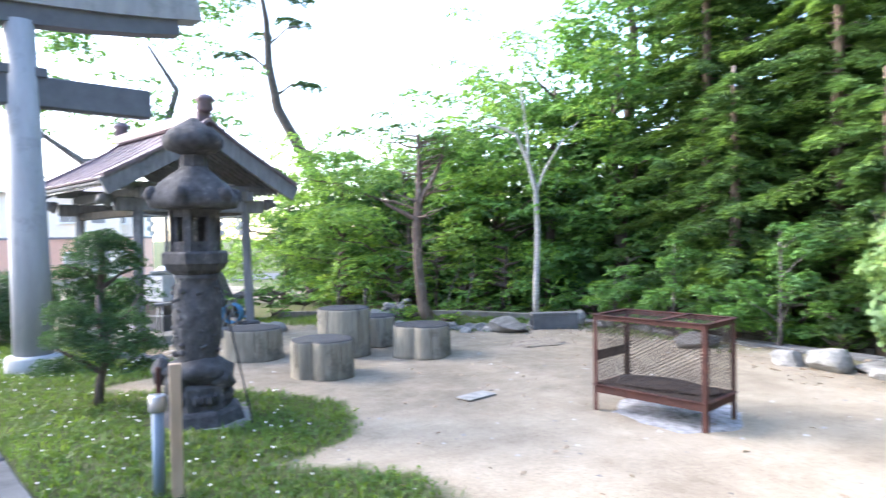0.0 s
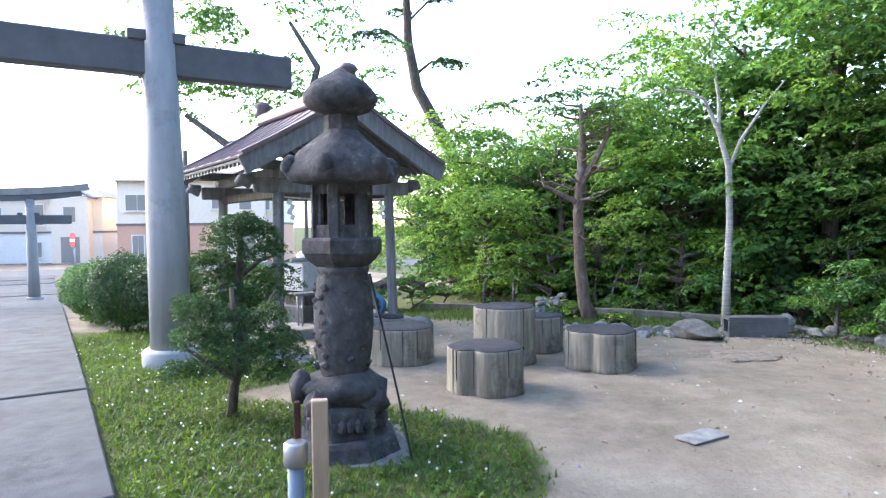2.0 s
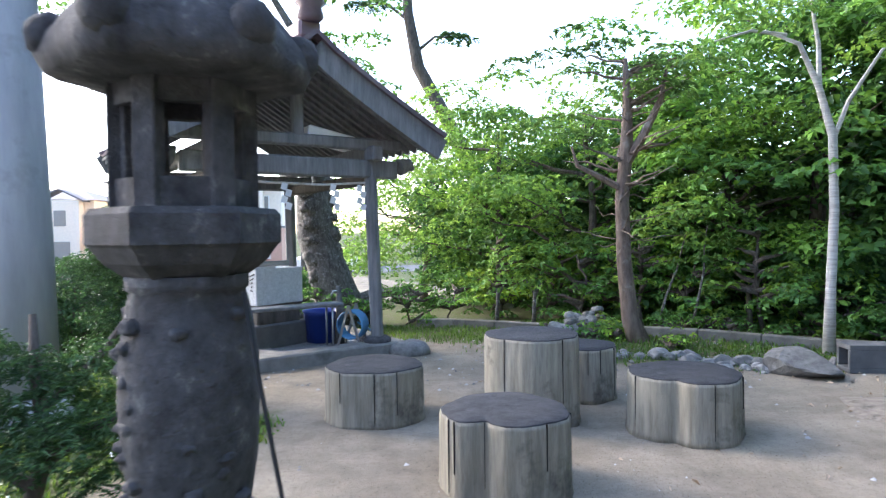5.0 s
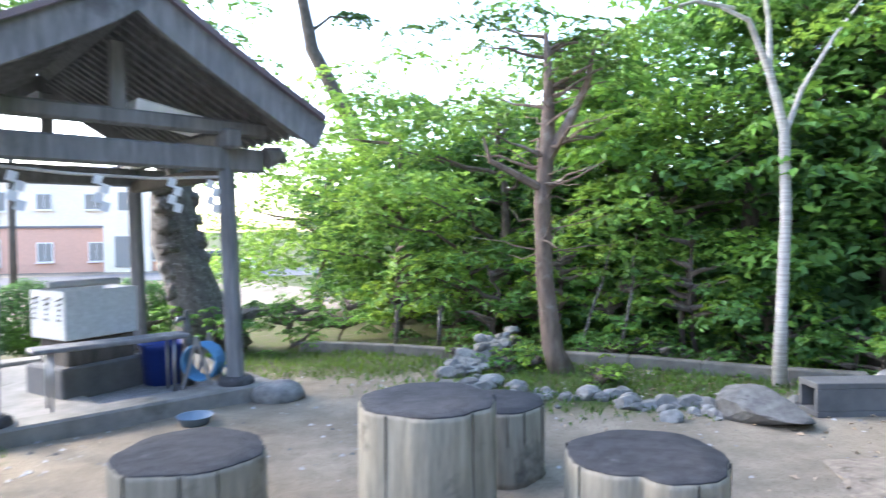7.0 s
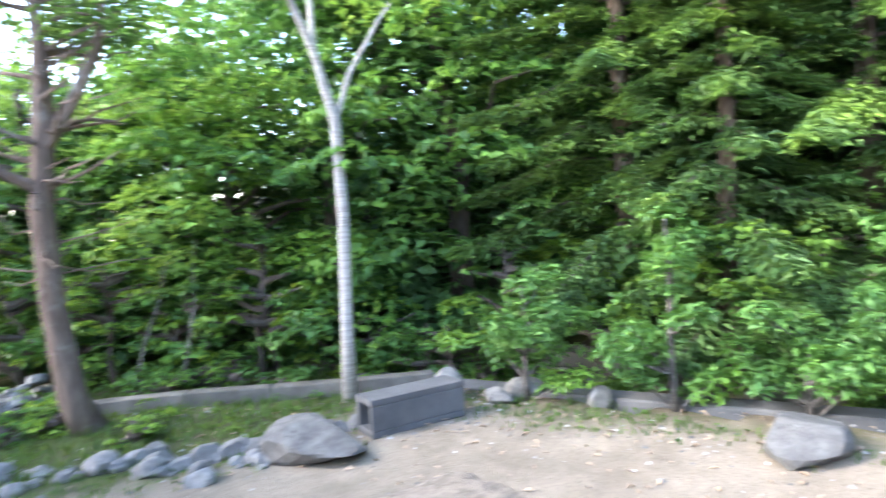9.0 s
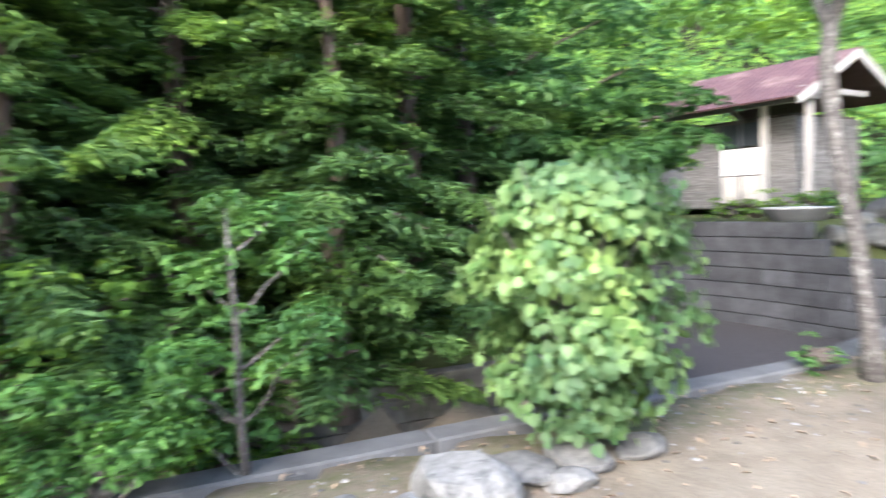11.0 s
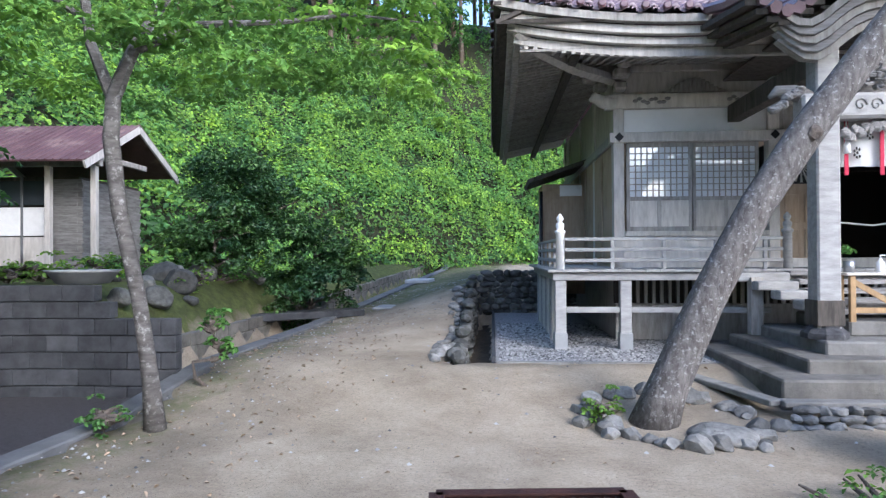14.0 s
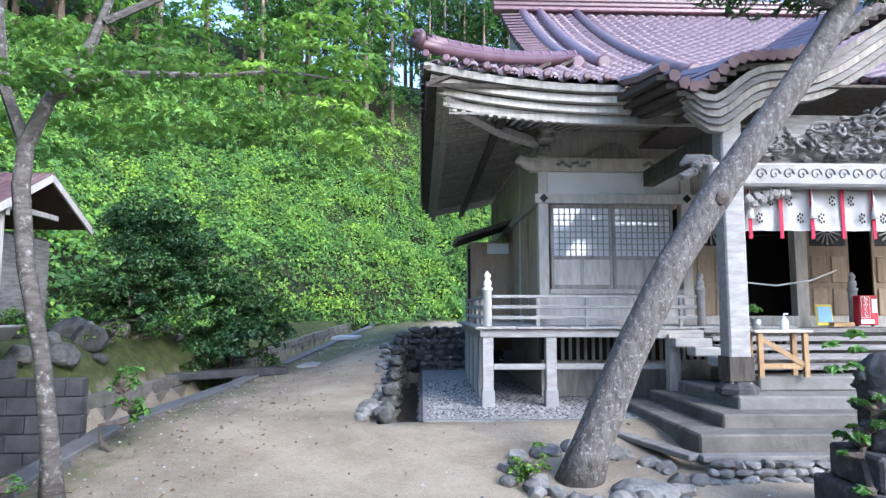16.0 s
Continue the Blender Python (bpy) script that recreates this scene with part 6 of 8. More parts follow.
    basin = part("basin", bm, M["trough"], tr, "pale granite basin")
    for k in range(3):
        bm = bmesh.new()
        y = -0.2 + k * 0.2
        for q in range(5):
            tube(bm, [(-0.364, y - 0.05 + 0.02 * q, 0.86 - 0.05 * q), (-0.364, y + 0.05 - 0.015 * q, 0.83 - 0.045 * q)], [0.010, 0.006], 5)
        part("carved_character", bm, M["black"], basin)
    bm = bmesh.new()
    tube(bm, [(-0.33, 0.05, 0.965), (0.33, -0.02, 0.965)], [0.035, 0.035], 10)
    part("bamboo_rest", bm, M["concrete_light"], tr, "pale pole laid across the basin")
    # low bench before the trough
    bx, by = at(0.0, -1.05)
    be = thing("steel_bench", (bx, by, z0 + 0.08), "narrow grey shelf on thin steel legs before the trough", "bench", rz)
    bm = bmesh.new()
    box(bm, (0, 0, 0.52), (1.28, 0.26, 0.04), 0, 0.01)
    part("shelf", bm, M["wood_slate"], be)
    for x in (-0.5, 0.5):
        for y in (-0.09, 0.09):
            bm = bmesh.new()
            tube(bm, [(x, y, 0), (x, y, 0.5)], [0.014, 0.014], 8)
            part("leg", bm, M["steel"], be)
    # blue bucket, hose reel, tap post
    bx, by = at(0.62, -0.55)
    bu = thing("bucket", (bx, by, z0 + 0.04), "deep blue plastic tub", "bucket", rz)
    bm = bmesh.new()
    lathe(bm, [(0.2, 0), (0.24, 0.42), (0.26, 0.43), (0.24, 0.40), (0.18, 0.05)], 20)
    part("tub", bm, M["blue"], bu, smooth=True)
    bx, by = at(0.78, -1.12)
    hr = thing("hose_reel", (bx, by, z0 + 0.03), "hose reel wound with light blue hose", "hose reel", rz + 40)
    for s in (-0.12, 0.12):
        bm = bmesh.new()
        beam(bm, (s, -0.16, 0), (s, 0, 0.55), 0.02, 0.03)
        beam(bm, (s, 0.16, 0), (s, 0, 0.55), 0.02, 0.03)
        part("side_frame", bm, M["steel"], hr)
    for k in range(7):
        bm = bmesh.new()
        x = -0.09 + k * 0.03
        tube(bm, [(x, 0.17 * math.cos(a), 0.30 + 0.17 * math.sin(a)) for a in np.linspace(0, 2 * math.pi, 21)], [0.014] * 21, 6, cap=False)
        part("hose_coil", bm, M["hose"], hr)
    bm = bmesh.new()
    p0, p1, p2, p3 = at(0.86, -1.1), at(1.2, -1.25), at(1.35, -1.6), at(1.02, -1.75)
    tube(bm, [(*p0, z0 + 0.35), (*p1, z0 + 0.1), (*p2, z0 - 0.06), (*p3, z0 - 0.06)], [0.014] * 4, 7)
    one("garden_hose", bm, M["hose"], "loose end of light blue hose on the ground", "hose")
    bx, by = at(0.72, -0.85)
    tp = thing("tap_post", (bx, by, z0), "standing tap on a short mortar-covered pipe", "tap", rz)
    bm = bmesh.new()
    tube(bm, [(0, 0, 0), (0.02, 0, 0.5), (0.0, 0, 0.8)], [0.07, 0.05, 0.03], 10, 0.2)
    part("post", bm, M["stone"], tp)
    bm = bmesh.new()
    tube(bm, [(0, 0, 0.72), (-0.1, -0.05, 0.74), (-0.13, -0.06, 0.68)], [0.018, 0.016, 0.012], 8)
    part("tap", bm, M["steel"], tp)
    # stone by the corner, pale tub
    sx, sy = at(1.25, -1.75)
    bm = bmesh.new()
    lump(bm, (sx, sy, z0 + 0.02), (0.25, 0.16, 0.15), 9, 0.15, 3, 0.8)
    one("boulder", bm, M["stone"], "smooth grey boulder by the pavilion kerb", "boulder", smooth=True)
    bm = bmesh.new()
    lathe(bm, [(0.1, 0), (0.14, 0.07), (0.15, 0.075), (0.13, 0.06), (0.08, 0.02)], 16)
    o = one("plastic_bowl", bm, M["pipe_blue"], "small upturned pale blue plastic bowl", "bowl", smooth=True)
    ox, oy = at(0.35, -2.0)
    o.location = (ox, oy, gz(ox, oy))


pavilion()


def shed():
    """Small clapboard shed on the terrace."""
    z0 = 1.33
    o = Vector((15.55, 0.55, 0))
    d = Vector((-1.3, -2.07, 0))
    ln = d.length
    rz = math.degrees(math.atan2(d.y, d.x)) - 30
    d = Vector((math.cos(radians(rz)), math.sin(radians(rz)), 0)) * ln
    T = thing("shed", (o.x, o.y, z0), "weathered clapboard shed with a rusty red sheet roof", "shed", rz)
    # own axes: x along its front (towards the hall), y away from the yard? set below
    yv = Vector((-d.y, d.x, 0)).normalized()
    back = 1 if yv.dot(Vector((1, 0.3, 0))) > 0 else -1
    dep = 2.2 * back
    nrow = 10
    def cover(x0, x1, y, name="clapboard", side=False):
        for k in range(nrow):
            bm = bmesh.new()
            z = 0.06 + k * 0.16
            if side:
                box(bm, (x0, y, z + 0.06), (0.03, abs(x1), 0.172), 0, 0, Matrix.Rotation(0.25, 4, "Y"))
            else:
                box(bm, ((x0 + x1) / 2, y, z + 0.06), (x1 - x0, 0.03, 0.172), 0, 0, Matrix.Rotation(0.28 * back, 4, "X"))
            part(name, bm, M["board"], T)
    bm = bmesh.new()
    box(bm, (ln / 2 - 0.1, dep * 0.5 + 0.05 * back, 0.85), (ln - 0.25, abs(dep) - 0.1, 1.7))
    part("wall", bm, M["wood_dark"], T)
    cover(0, 0.85, 0.0)
    cover(1.74, ln - 0.1, 0.02 * back)
    cover(0.0, abs(dep), dep / 2, side=True)
    cover(ln - 0.2, abs(dep), dep / 2, side=True)
    # sliding door: white upper panes over boards, dark glazing above
    for k, x in enumerate((0.88, 1.30)):
        bm = bmesh.new()
        box(bm, (x + 0.21, -0.04 * back, 0.9), (0.385, 0.02, 0.5), 0, 0.004)
        dr = part("door_pane", bm, M["white_cloth"], T, "white papered pane")
        bm = bmesh.new()
        box(bm, (x + 0.21, -0.04 * back, 0.38), (0.385, 0.02, 0.5), 0, 0.004)
        part("door_board", bm, M["wood_pale"], T)
        bm = bmesh.new()
        box(bm, (x + 0.21, -0.04 * back, 1.4), (0.385, 0.02, 0.42), 0, 0.004)
        part("upper_pane", bm, M["glass_dark"], T)
        bm = bmesh.new()
        box(bm, (x, -0.05 * back, 0.9), (0.035, 0.04, 1.6), 0, 0.004)
        part("door_stile", bm, M["wood_slate"], T)
    for x in (1.95, ln + 0.3):
        bm = bmesh.new()
        box(bm, (x, -0.32 * back, 0.95), (0.1, 0.1, 1.9), 0, 0.01)
        part("porch_post", bm, M["wood_pale"], T)
    bm = bmesh.new()
    box(bm, (ln / 2 + 0.1, -0.32 * back, 1.88), (ln + 0.65, 0.1, 0.12), 0, 0.01)
    part("porch_beam", bm, M["wood_grey"], T)
    zr, yr = 2.75, dep * 0.42
    for y1, z1 in ((-0.85 * back, 1.85), (dep + 0.4 * back, 1.95)):
        bm = bmesh.new()
        beam(bm, (ln / 2 + 0.03, yr, zr), (ln / 2 + 0.03, y1, z1), ln + 0.85, 0.03, up=(0, 0, 1))
        part("roof_sheet", bm, M["roof_red"], T, "corrugated rusty red sheet")
        for k in range(26):
            x = -0.38 + k * (ln + 0.82) / 25
            bm = bmesh.new()
            tube(bm, [(x, yr, zr + 0.018), (x, y1, z1 + 0.018)], [0.018, 0.018], 5)
            part("corrugation", bm, M["roof_red"], T)
        for x in (-0.38, ln + 0.44):
            bm = bmesh.new()
            beam(bm, (x, yr, zr - 0.07), (x, y1, z1 - 0.07), 0.04, 0.13)
            part("bargeboard", bm, M["wood_pale"], T, "pale bargeboard")
    bm = bmesh.new()
    box(bm, (ln + 0.3, dep * 0.2, 2.0), (0.08, abs(dep) * 0.9, 0.1), 0, 0.01)
    part("gable_tie", bm, M["wood_grey"], T)
    # lower wing
    wx = Vector((17.4, 1.9, 0)) - o
    W2 = thing("shed", (o.x + d.normalized().x * -0.05 + 0.3 * yv.x * back, o.y + d.normalized().y * -0.05 + 0.3 * yv.y * back, z0), "lower clapboard wing of the shed under branches", "shed", rz)
    bm = bmesh.new()
    box(bm, (-1.4, 0.9 * back, 0.75), (2.6, 1.6, 1.5))
    part("wall", bm, M["wood_dark"], W2)
    for k in range(9):
        bm = bmesh.new()
        box(bm, (-1.4, 0.06 * back, 0.12 + k * 0.165), (2.7, 0.03, 0.175), 0, 0, Matrix.Rotation(0.2 * back, 4, "X"))
        part("clapboard", bm, M["wood_slate"], W2)
    bm = bmesh.new()
    beam(bm, (-1.4, -0.3 * back, 1.6), (-1.4, 2.0 * back, 1.95), 3.0, 0.04)
    part("roof_sheet", bm, M["roof_red"], W2)


shed()


def boulders():
    spec = [(5.34, 7.75, 0.32, 0.2), (5.9, 5.95, 0.30, 0.24), (5.62, 6.3, 0.2, 0.16), (5.75, 6.6, 0.13, 0.1), (6.2, 5.6, 0.25, 0.1), (3.33, 10.12, 0.42, 0.2), (5.45, 9.3, 0.11, 0.12), (4.75, 10.35, 0.17, 0.22), (5.0, 10.0, 0.16, 0.1), (5.25, 9.95, 0.18, 0.12), (6.35, 5.2, 0.22, 0.12), (6.0, 5.35, 0.16, 0.1), (6.5, 4.75, 0.2, 0.1)]
    for k, (x, y, r, h) in enumerate(spec):
        bm = bmesh.new()
        stone(bm, (0, 0, h * 0.35), (r, r * 0.75, h * 0.8), k + 30)
        o = one("boulder", bm, M["stone"], "pale weathered boulder at the yard's edge", "boulder", group="boulders by the drain")
        o.location = (x, y, gz(x, y))
        o.rotation_euler = (0, 0, k)
    # ring of stones edging the pine bed
    rr = random.Random(5)
    edge = [(1.1, 12.2), (1.2, 11.6), (1.6, 11.2), (2.0, 10.95), (2.5, 10.75), (2.75, 10.45), (3.1, 10.35), (3.7, 10.35), (4.7, 10.2)]
    for (ax, ay), (bx, by) in zip(edge, edge[1:]):
        for k in range(15):
            t = rr.random()
            r = 0.025 + 0.095 * rr.random() ** 1.6
            bm = bmesh.new()
            stone(bm, (0, 0, r * 0.3), (r, r * rr.uniform(0.6, 1), r * 0.65), rr.randint(1, 999))
            o = one("edging_stone", bm, M["stone"], "grey stone edging the pine bed", "stone", group="stones round the pine bed")
            x, y = ax + (bx - ax) * t + rr.gauss(0, 0.13), ay + (by - ay) * t + rr.gauss(0, 0.13)
            o.location = (x, y, gz(x, y))
    for k in range(18):
        f = k / 17
        x, y, r = -1.95 - 1.0 * f + rr.uniform(-0.1, 0.1), 8.75 + 1.15 * f + rr.uniform(-0.1, 0.1), rr.uniform(0.04, 0.12)
        bm = bmesh.new()
        stone(bm, (0, 0, r * 0.3), (r, r * 0.75, r * 0.6), rr.randint(1, 999))
        o = one("edging_stone", bm, M["stone"], "grey stone at the lawn's edge by the pavilion", "stone", group="stones by the pavilion")
        o.location = (x, y, gz(x, y))
    # dry-stone bank, low at the yard and heaped towards the pine
    for k in range(120):
        f = rr.random()
        x = 1.15 + 0.95 * f + rr.uniform(-0.16, 0.16)
        y = 12.25 + 1.15 * f + rr.uniform(-0.16, 0.16)
        top = 0.07 + 0.30 * f
        r = rr.uniform(0.05, 0.135)
        bm = bmesh.new()
        stone(bm, (0, 0, 0), (r, r * 0.8, r * 0.55), rr.randint(1, 999))
        o = one("piled_stone", bm, M["stone"], "flat stone of a small dry bank", "stone", group="stone pile")
        o.location = (x, y, gz(x, y) + rr.uniform(0.02, top))
        o.rotation_euler = (rr.uniform(-0.35, 0.35), rr.uniform(-0.35, 0.35), rr.uniform(0, 6))
    # rocks round the leaning tree
    for k in range(44):
        an = k / 44 * 2 * math.pi
        r = rr.uniform(0.045, 0.125)
        bm = bmesh.new()
        stone(bm, (0, 0, r * 0.3), (r, r * rr.uniform(0.6, 1), r * 0.75), rr.randint(1, 999))
        o = one("rock", bm, M["stone"], "grey rock ringing the leaning tree", "rock", group="rocks round the leaning tree")
        x, y = 3.55 + 0.82 * math.cos(an) + rr.uniform(-0.1, 0.1), -0.1 + 0.62 * math.sin(an) + rr.uniform(-0.1, 0.1)
        o.location = (x, y, gz(x, y))
    bm = bmesh.new()
    lump(bm, (0, 0, 0.02), (0.30, 0.24, 0.10), 77, 0.2, 3)
    o = one("rock", bm, M["stone"], "broad smooth boulder at the foot of the leaning tree", "rock", group="rocks round the leaning tree", smooth=True)
    o.location = (3.1, 0.1, gz(3.1, 0.1))
    # hollow concrete block
    c0, c1 = Vector((3.74, 10.10)), Vector((4.53, 10.0))
    dd = c1 - c0
    b = thing("concrete_block", (*(c0 + dd / 2), gz(4.1, 10.05)), "long hollow concrete block lying by the bed", "block", math.degrees(math.atan2(dd.y, dd.x)))
    bm = bmesh.new()
    for bb in (((0, 0, 0.02), (0.8, 0.26, 0.05)), ((0, 0, 0.25), (0.8, 0.26, 0.05)), ((0, -0.11, 0.135), (0.8, 0.04, 0.18)), ((0, 0.11, 0.135), (0.8, 0.04, 0.18)), ((0.38, 0, 0.135), (0.03, 0.18, 0.18))):
        box(bm, *bb, 0, 0.006)
    part("shell", bm, M["concrete"], b)
    # flat sheet on the sand, heap of soil, low wall behind the bed
    bm = bmesh.new()
    box(bm, (1.5, 5.85, gz(1.5, 5.85) + 0.012), (0.38, 0.2, 0.015), 0.5, 0.004)
    one("flat_stone", bm, M["stone"], "thin pale slab lying on the sand", "slab")
    bm = bmesh.new()
    lump(bm, (3.38, 8.75, gz(3.38, 8.75) - 0.025), (0.5, 0.4, 0.06), 12, 0.45, 4)
    one("soil_mound", bm, M["soil"], "low mound of raked soil and twigs", "soil")
    w = thing("low_wall", (0, 0, 0), "low concrete wall behind the pine bed", "wall", kind="structure")
    for k in range(9):
        a = Vector((-0.6 + k * 0.62, 14.6 - k * 0.42, 0))
        bvec = Vector((-0.6 + (k + 1) * 0.62 - 0.01, 14.6 - (k + 1) * 0.42, 0))
        bm = bmesh.new()
        beam(bm, (a.x, a.y, gz(a.x, a.y) + 0.0), (bvec.x, bvec.y, gz(bvec.x, bvec.y) + 0.0), 0.15, 0.26, 0.01)
        part("block", bm, M["block_brown"], w)


boulders()


# ---- trees and shrubs ----
def limb_pts(a, b, bend, n=6, seed=0):
    a, b = Vector(a), Vector(b)
    out = []
    for i in range(n):
        t = i / (n - 1)
        w = Vector((noise.noise(Vector((seed, t * 2.3, 1))), noise.noise(Vector((seed, t * 2.3, 7))), noise.noise(Vector((seed, t * 2.3, 13))))) * bend * math.sin(math.pi * min(t * 1.2, 1))
        out.append(a.lerp(b, t) + w)
    return out


def woody(name, base, label, bark, trunk, branches, category="tree", seg=12):
    """trunk: (points, radii) in own space; branches: list of (points, radii). Returns the thing."""
    t = thing(name, base, label, category)
    bm = bmesh.new()
    tube(bm, trunk[0], trunk[1], seg, 0.12)
    part("trunk", bm, bark, t)
    for pts, rad in branches:
        bm = bmesh.new()
        tube(bm, pts, rad, 6, 0.1)
        part("branch", bm, bark, t)
    return t


def branch_set(seed, origin_fn, n, length, rise, spread=(0, 6.283), r0=0.04, z0=0.3, z1=0.95):
    rr = random.Random(seed)
    out, tips = [], []
    for k in range(n):
        f = rr.uniform(z0, z1)
        o = origin_fn(f)
        an = rr.uniform(*spread)
        ln = length * rr.uniform(0.6, 1.1) * (1.15 - 0.5 * f)
        tip = o + Vector((math.cos(an) * ln, math.sin(an) * ln, rise * ln * rr.uniform(0.4, 1.3)))
        pts = limb_pts(o, tip, ln * 0.18, 6, seed * 3 + k)
        out.append((pts, [r0 * (1 - 0.16 * i) for i in range(6)]))
        tips += [pts[3], pts[4], pts[5]]
    return out, tips


def crown(parent, name, centres, radii, per, size, mat, flat=0.45, droop=0.25, slim=0.55):
    P, N = pads([tuple(c) for c in centres], radii, per, flat, droop)
    return leaf_mesh(name, P, N, size, mat, parent, slim)


def broadleaf(name, x, y, h, spread, seed, mat, label, leaf=0.09, per=900, bark=None, pads_n=26, low=0.25, category="tree", flat=0.45):
    """A many-stemmed woodland tree whose foliage hangs in layered cushions."""
    z = gz(x, y) - 0.05
    rr = random.Random(seed)
    tr = limb_pts((0, 0, 0), (rr.uniform(-0.3, 0.3), rr.uniform(-0.3, 0.3), h * 0.85), 0.35, 7, seed)
    og = lambda f: tr[min(int(f * 6), 6)].lerp(tr[min(int(f * 6) + 1, 6)], (f * 6) % 1)
    bs, tips = branch_set(seed, og, 11, spread, 0.35, r0=0.04)
    t = woody(name, (x, y, z), label, bark or M["bark"], (tr, [0.13 * h / 5 * (1 - 0.12 * i) for i in range(7)]), bs, category)
    cs, rs = [], []
    for k in range(pads_n):
        an, f = rr.uniform(0, 6.283), rr.uniform(low, 1.0)
        q = spread * math.sqrt(rr.random()) * (1.1 - 0.55 * max(0, f - 0.4))
        cs.append((q * math.cos(an), q * math.sin(an), h * f + rr.uniform(-0.2, 0.2)))
        rs.append(rr.uniform(0.35, 0.8) * spread / 2.2)
    for tp in tips[::2]:
        cs.append(tuple(tp))
        rs.append(0.42 * spread / 2.2)
    crown(t, "crown", cs, rs, per, leaf, mat, flat)
    return t


def cedar(x, y, h, spread, seed, label, low=0.05):
    """A cedar with drooping flat sprays."""
    z = gz(x, y) - 0.1
    rr = random.Random(seed)
    t = woody("cedar_tree", (x, y, z), label, M["bark_red"], (limb_pts((0, 0, 0), (0, 0, h), 0.1, 7, seed), [0.13 * (1 - 0.13 * i) for i in range(7)]), [])
    P, N, A = [], [], []
    nb = int(66 * h / 7)
    for k in range(nb):
        f = low + (0.97 - low) * k / nb
        an = k * 2.4 + rr.uniform(-0.3, 0.3)
        ln = spread * (1.05 - 0.7 * f) * rr.uniform(0.75, 1.15)
        d = Vector((math.cos(an), math.sin(an), 0))
        o = Vector((0, 0, h * f))
        pts = [o, o + d * ln * 0.35 + Vector((0, 0, 0.05)), o + d * ln * 0.7 - Vector((0, 0, 0.12 * ln)), o + d * ln - Vector((0, 0, 0.20 * ln))]
        bm = bmesh.new()
        tube(bm, pts, [0.022, 0.016, 0.01, 0.004], 5)
        part("branch", bm, M["bark"], t)
        n = int(560 * ln)
        u = np.array([rr.uniform(0.12, 1) for _ in range(n)])
        pa = np.array([tuple(p) for p in pts])
        ctr = np.stack([np.interp(u, [0, 0.35, 0.7, 1], pa[:, i]) for i in range(3)], 1)
        side = np.array([-d.y, d.x, 0.0])
        w = rng.normal(0, 0.17, n) * (1.25 - u) * (0.5 + ln * 0.35)
        drop = -0.5 * np.abs(w)[:, None] * np.array([0, 0, 1.0]) + rng.normal(0, 0.03, (n, 3))
        P.append(ctr + w[:, None] * side + drop)
        N.append(np.tile([d.x * 0.2, d.y * 0.2, 1.0], (n, 1)))
        A.append(np.array([d.x, d.y, -0.25])[None] * 0.8 + np.sign(w)[:, None] * side * 0.9)
    P, N, A = np.concatenate(P), np.concatenate(N), np.concatenate(A)
    leaf_mesh("sprays", P, N, 0.10, M["leaf_cedar"], t, 0.30, A)
    return t


def pine_tree():
    x, y = 2.24, 12.1
    z = gz(x, y) - 0.05
    tr = [Vector(p) for p in ((0.10, -0.05, 0), (-0.02, 0, 0.35), (-0.10, 0, 1.1), (-0.12, 0.02, 1.9), (-0.05, 0.03, 2.6), (-0.03, 0.04, 3.2), (-0.06, 0.05, 3.75))]
    og = lambda f: tr[min(int(f * 6), 6)].lerp(tr[min(int(f * 6) + 1, 6)], (f * 6) % 1)
    bs, tips = branch_set(3, og, 24, 1.1, 0.35, r0=0.024, z0=0.5, z1=1.0)
    # the bare hooked stub and the long limbs low on the stem
    stub = [Vector((-0.12, 0, 2.05)), Vector((-0.45, -0.05, 2.22)), Vector((-0.72, -0.08, 2.35)), Vector((-0.80, -0.1, 2.6))]
    bs.append((stub, [0.05, 0.04, 0.03, 0.012]))
    up = [Vector((-0.06, 0.0, 2.4)), Vector((0.15, -0.05, 2.75)), Vector((0.36, -0.1, 3.2)), Vector((0.45, -0.1, 3.7))]
    bs.append((up, [0.07, 0.055, 0.04, 0.015]))
    rt = random.Random(31)
    for k in range(26):
        f = rt.uniform(0.35, 0.8)
        o, an, ln = og(f), rt.uniform(0, 6.283), rt.uniform(0.35, 0.95)
        tip = o + Vector((math.cos(an) * ln, math.sin(an) * ln, rt.uniform(-0.1, 0.3)))
        bs.append((limb_pts(o, tip, 0.16, 6, 400 + k), [0.011, 0.009, 0.007, 0.006, 0.004, 0.002]))
    t = woody("pine_tree", (x, y, z), "reddish-barked young pine with bare twisted limbs", M["bark_red"], (tr, [0.15, 0.11, 0.095, 0.09, 0.085, 0.06, 0.03]), bs, seg=16)
    cs = [tp + Vector((0, 0, 0.05)) for tp in tips if tp.z > 3.2][::3] + [Vector((-0.3, 0, 3.9)), Vector((-1.0, 0, 3.8)), Vector((-1.5, 0.1, 3.7)), Vector((-0.7, 0, 4.1)), Vector((-0.75, -0.1, 2.75)), Vector((-0.95, -0.05, 2.95)), Vector((0.5, -0.1, 3.6))]
    P, N = pads([tuple(c) for c in cs], [0.36] * len(cs), 620, 0.2)
    leaf_mesh("needles", P, N, 0.11, M["needle_fresh"], t, 0.11)
    return t


pine_tree()


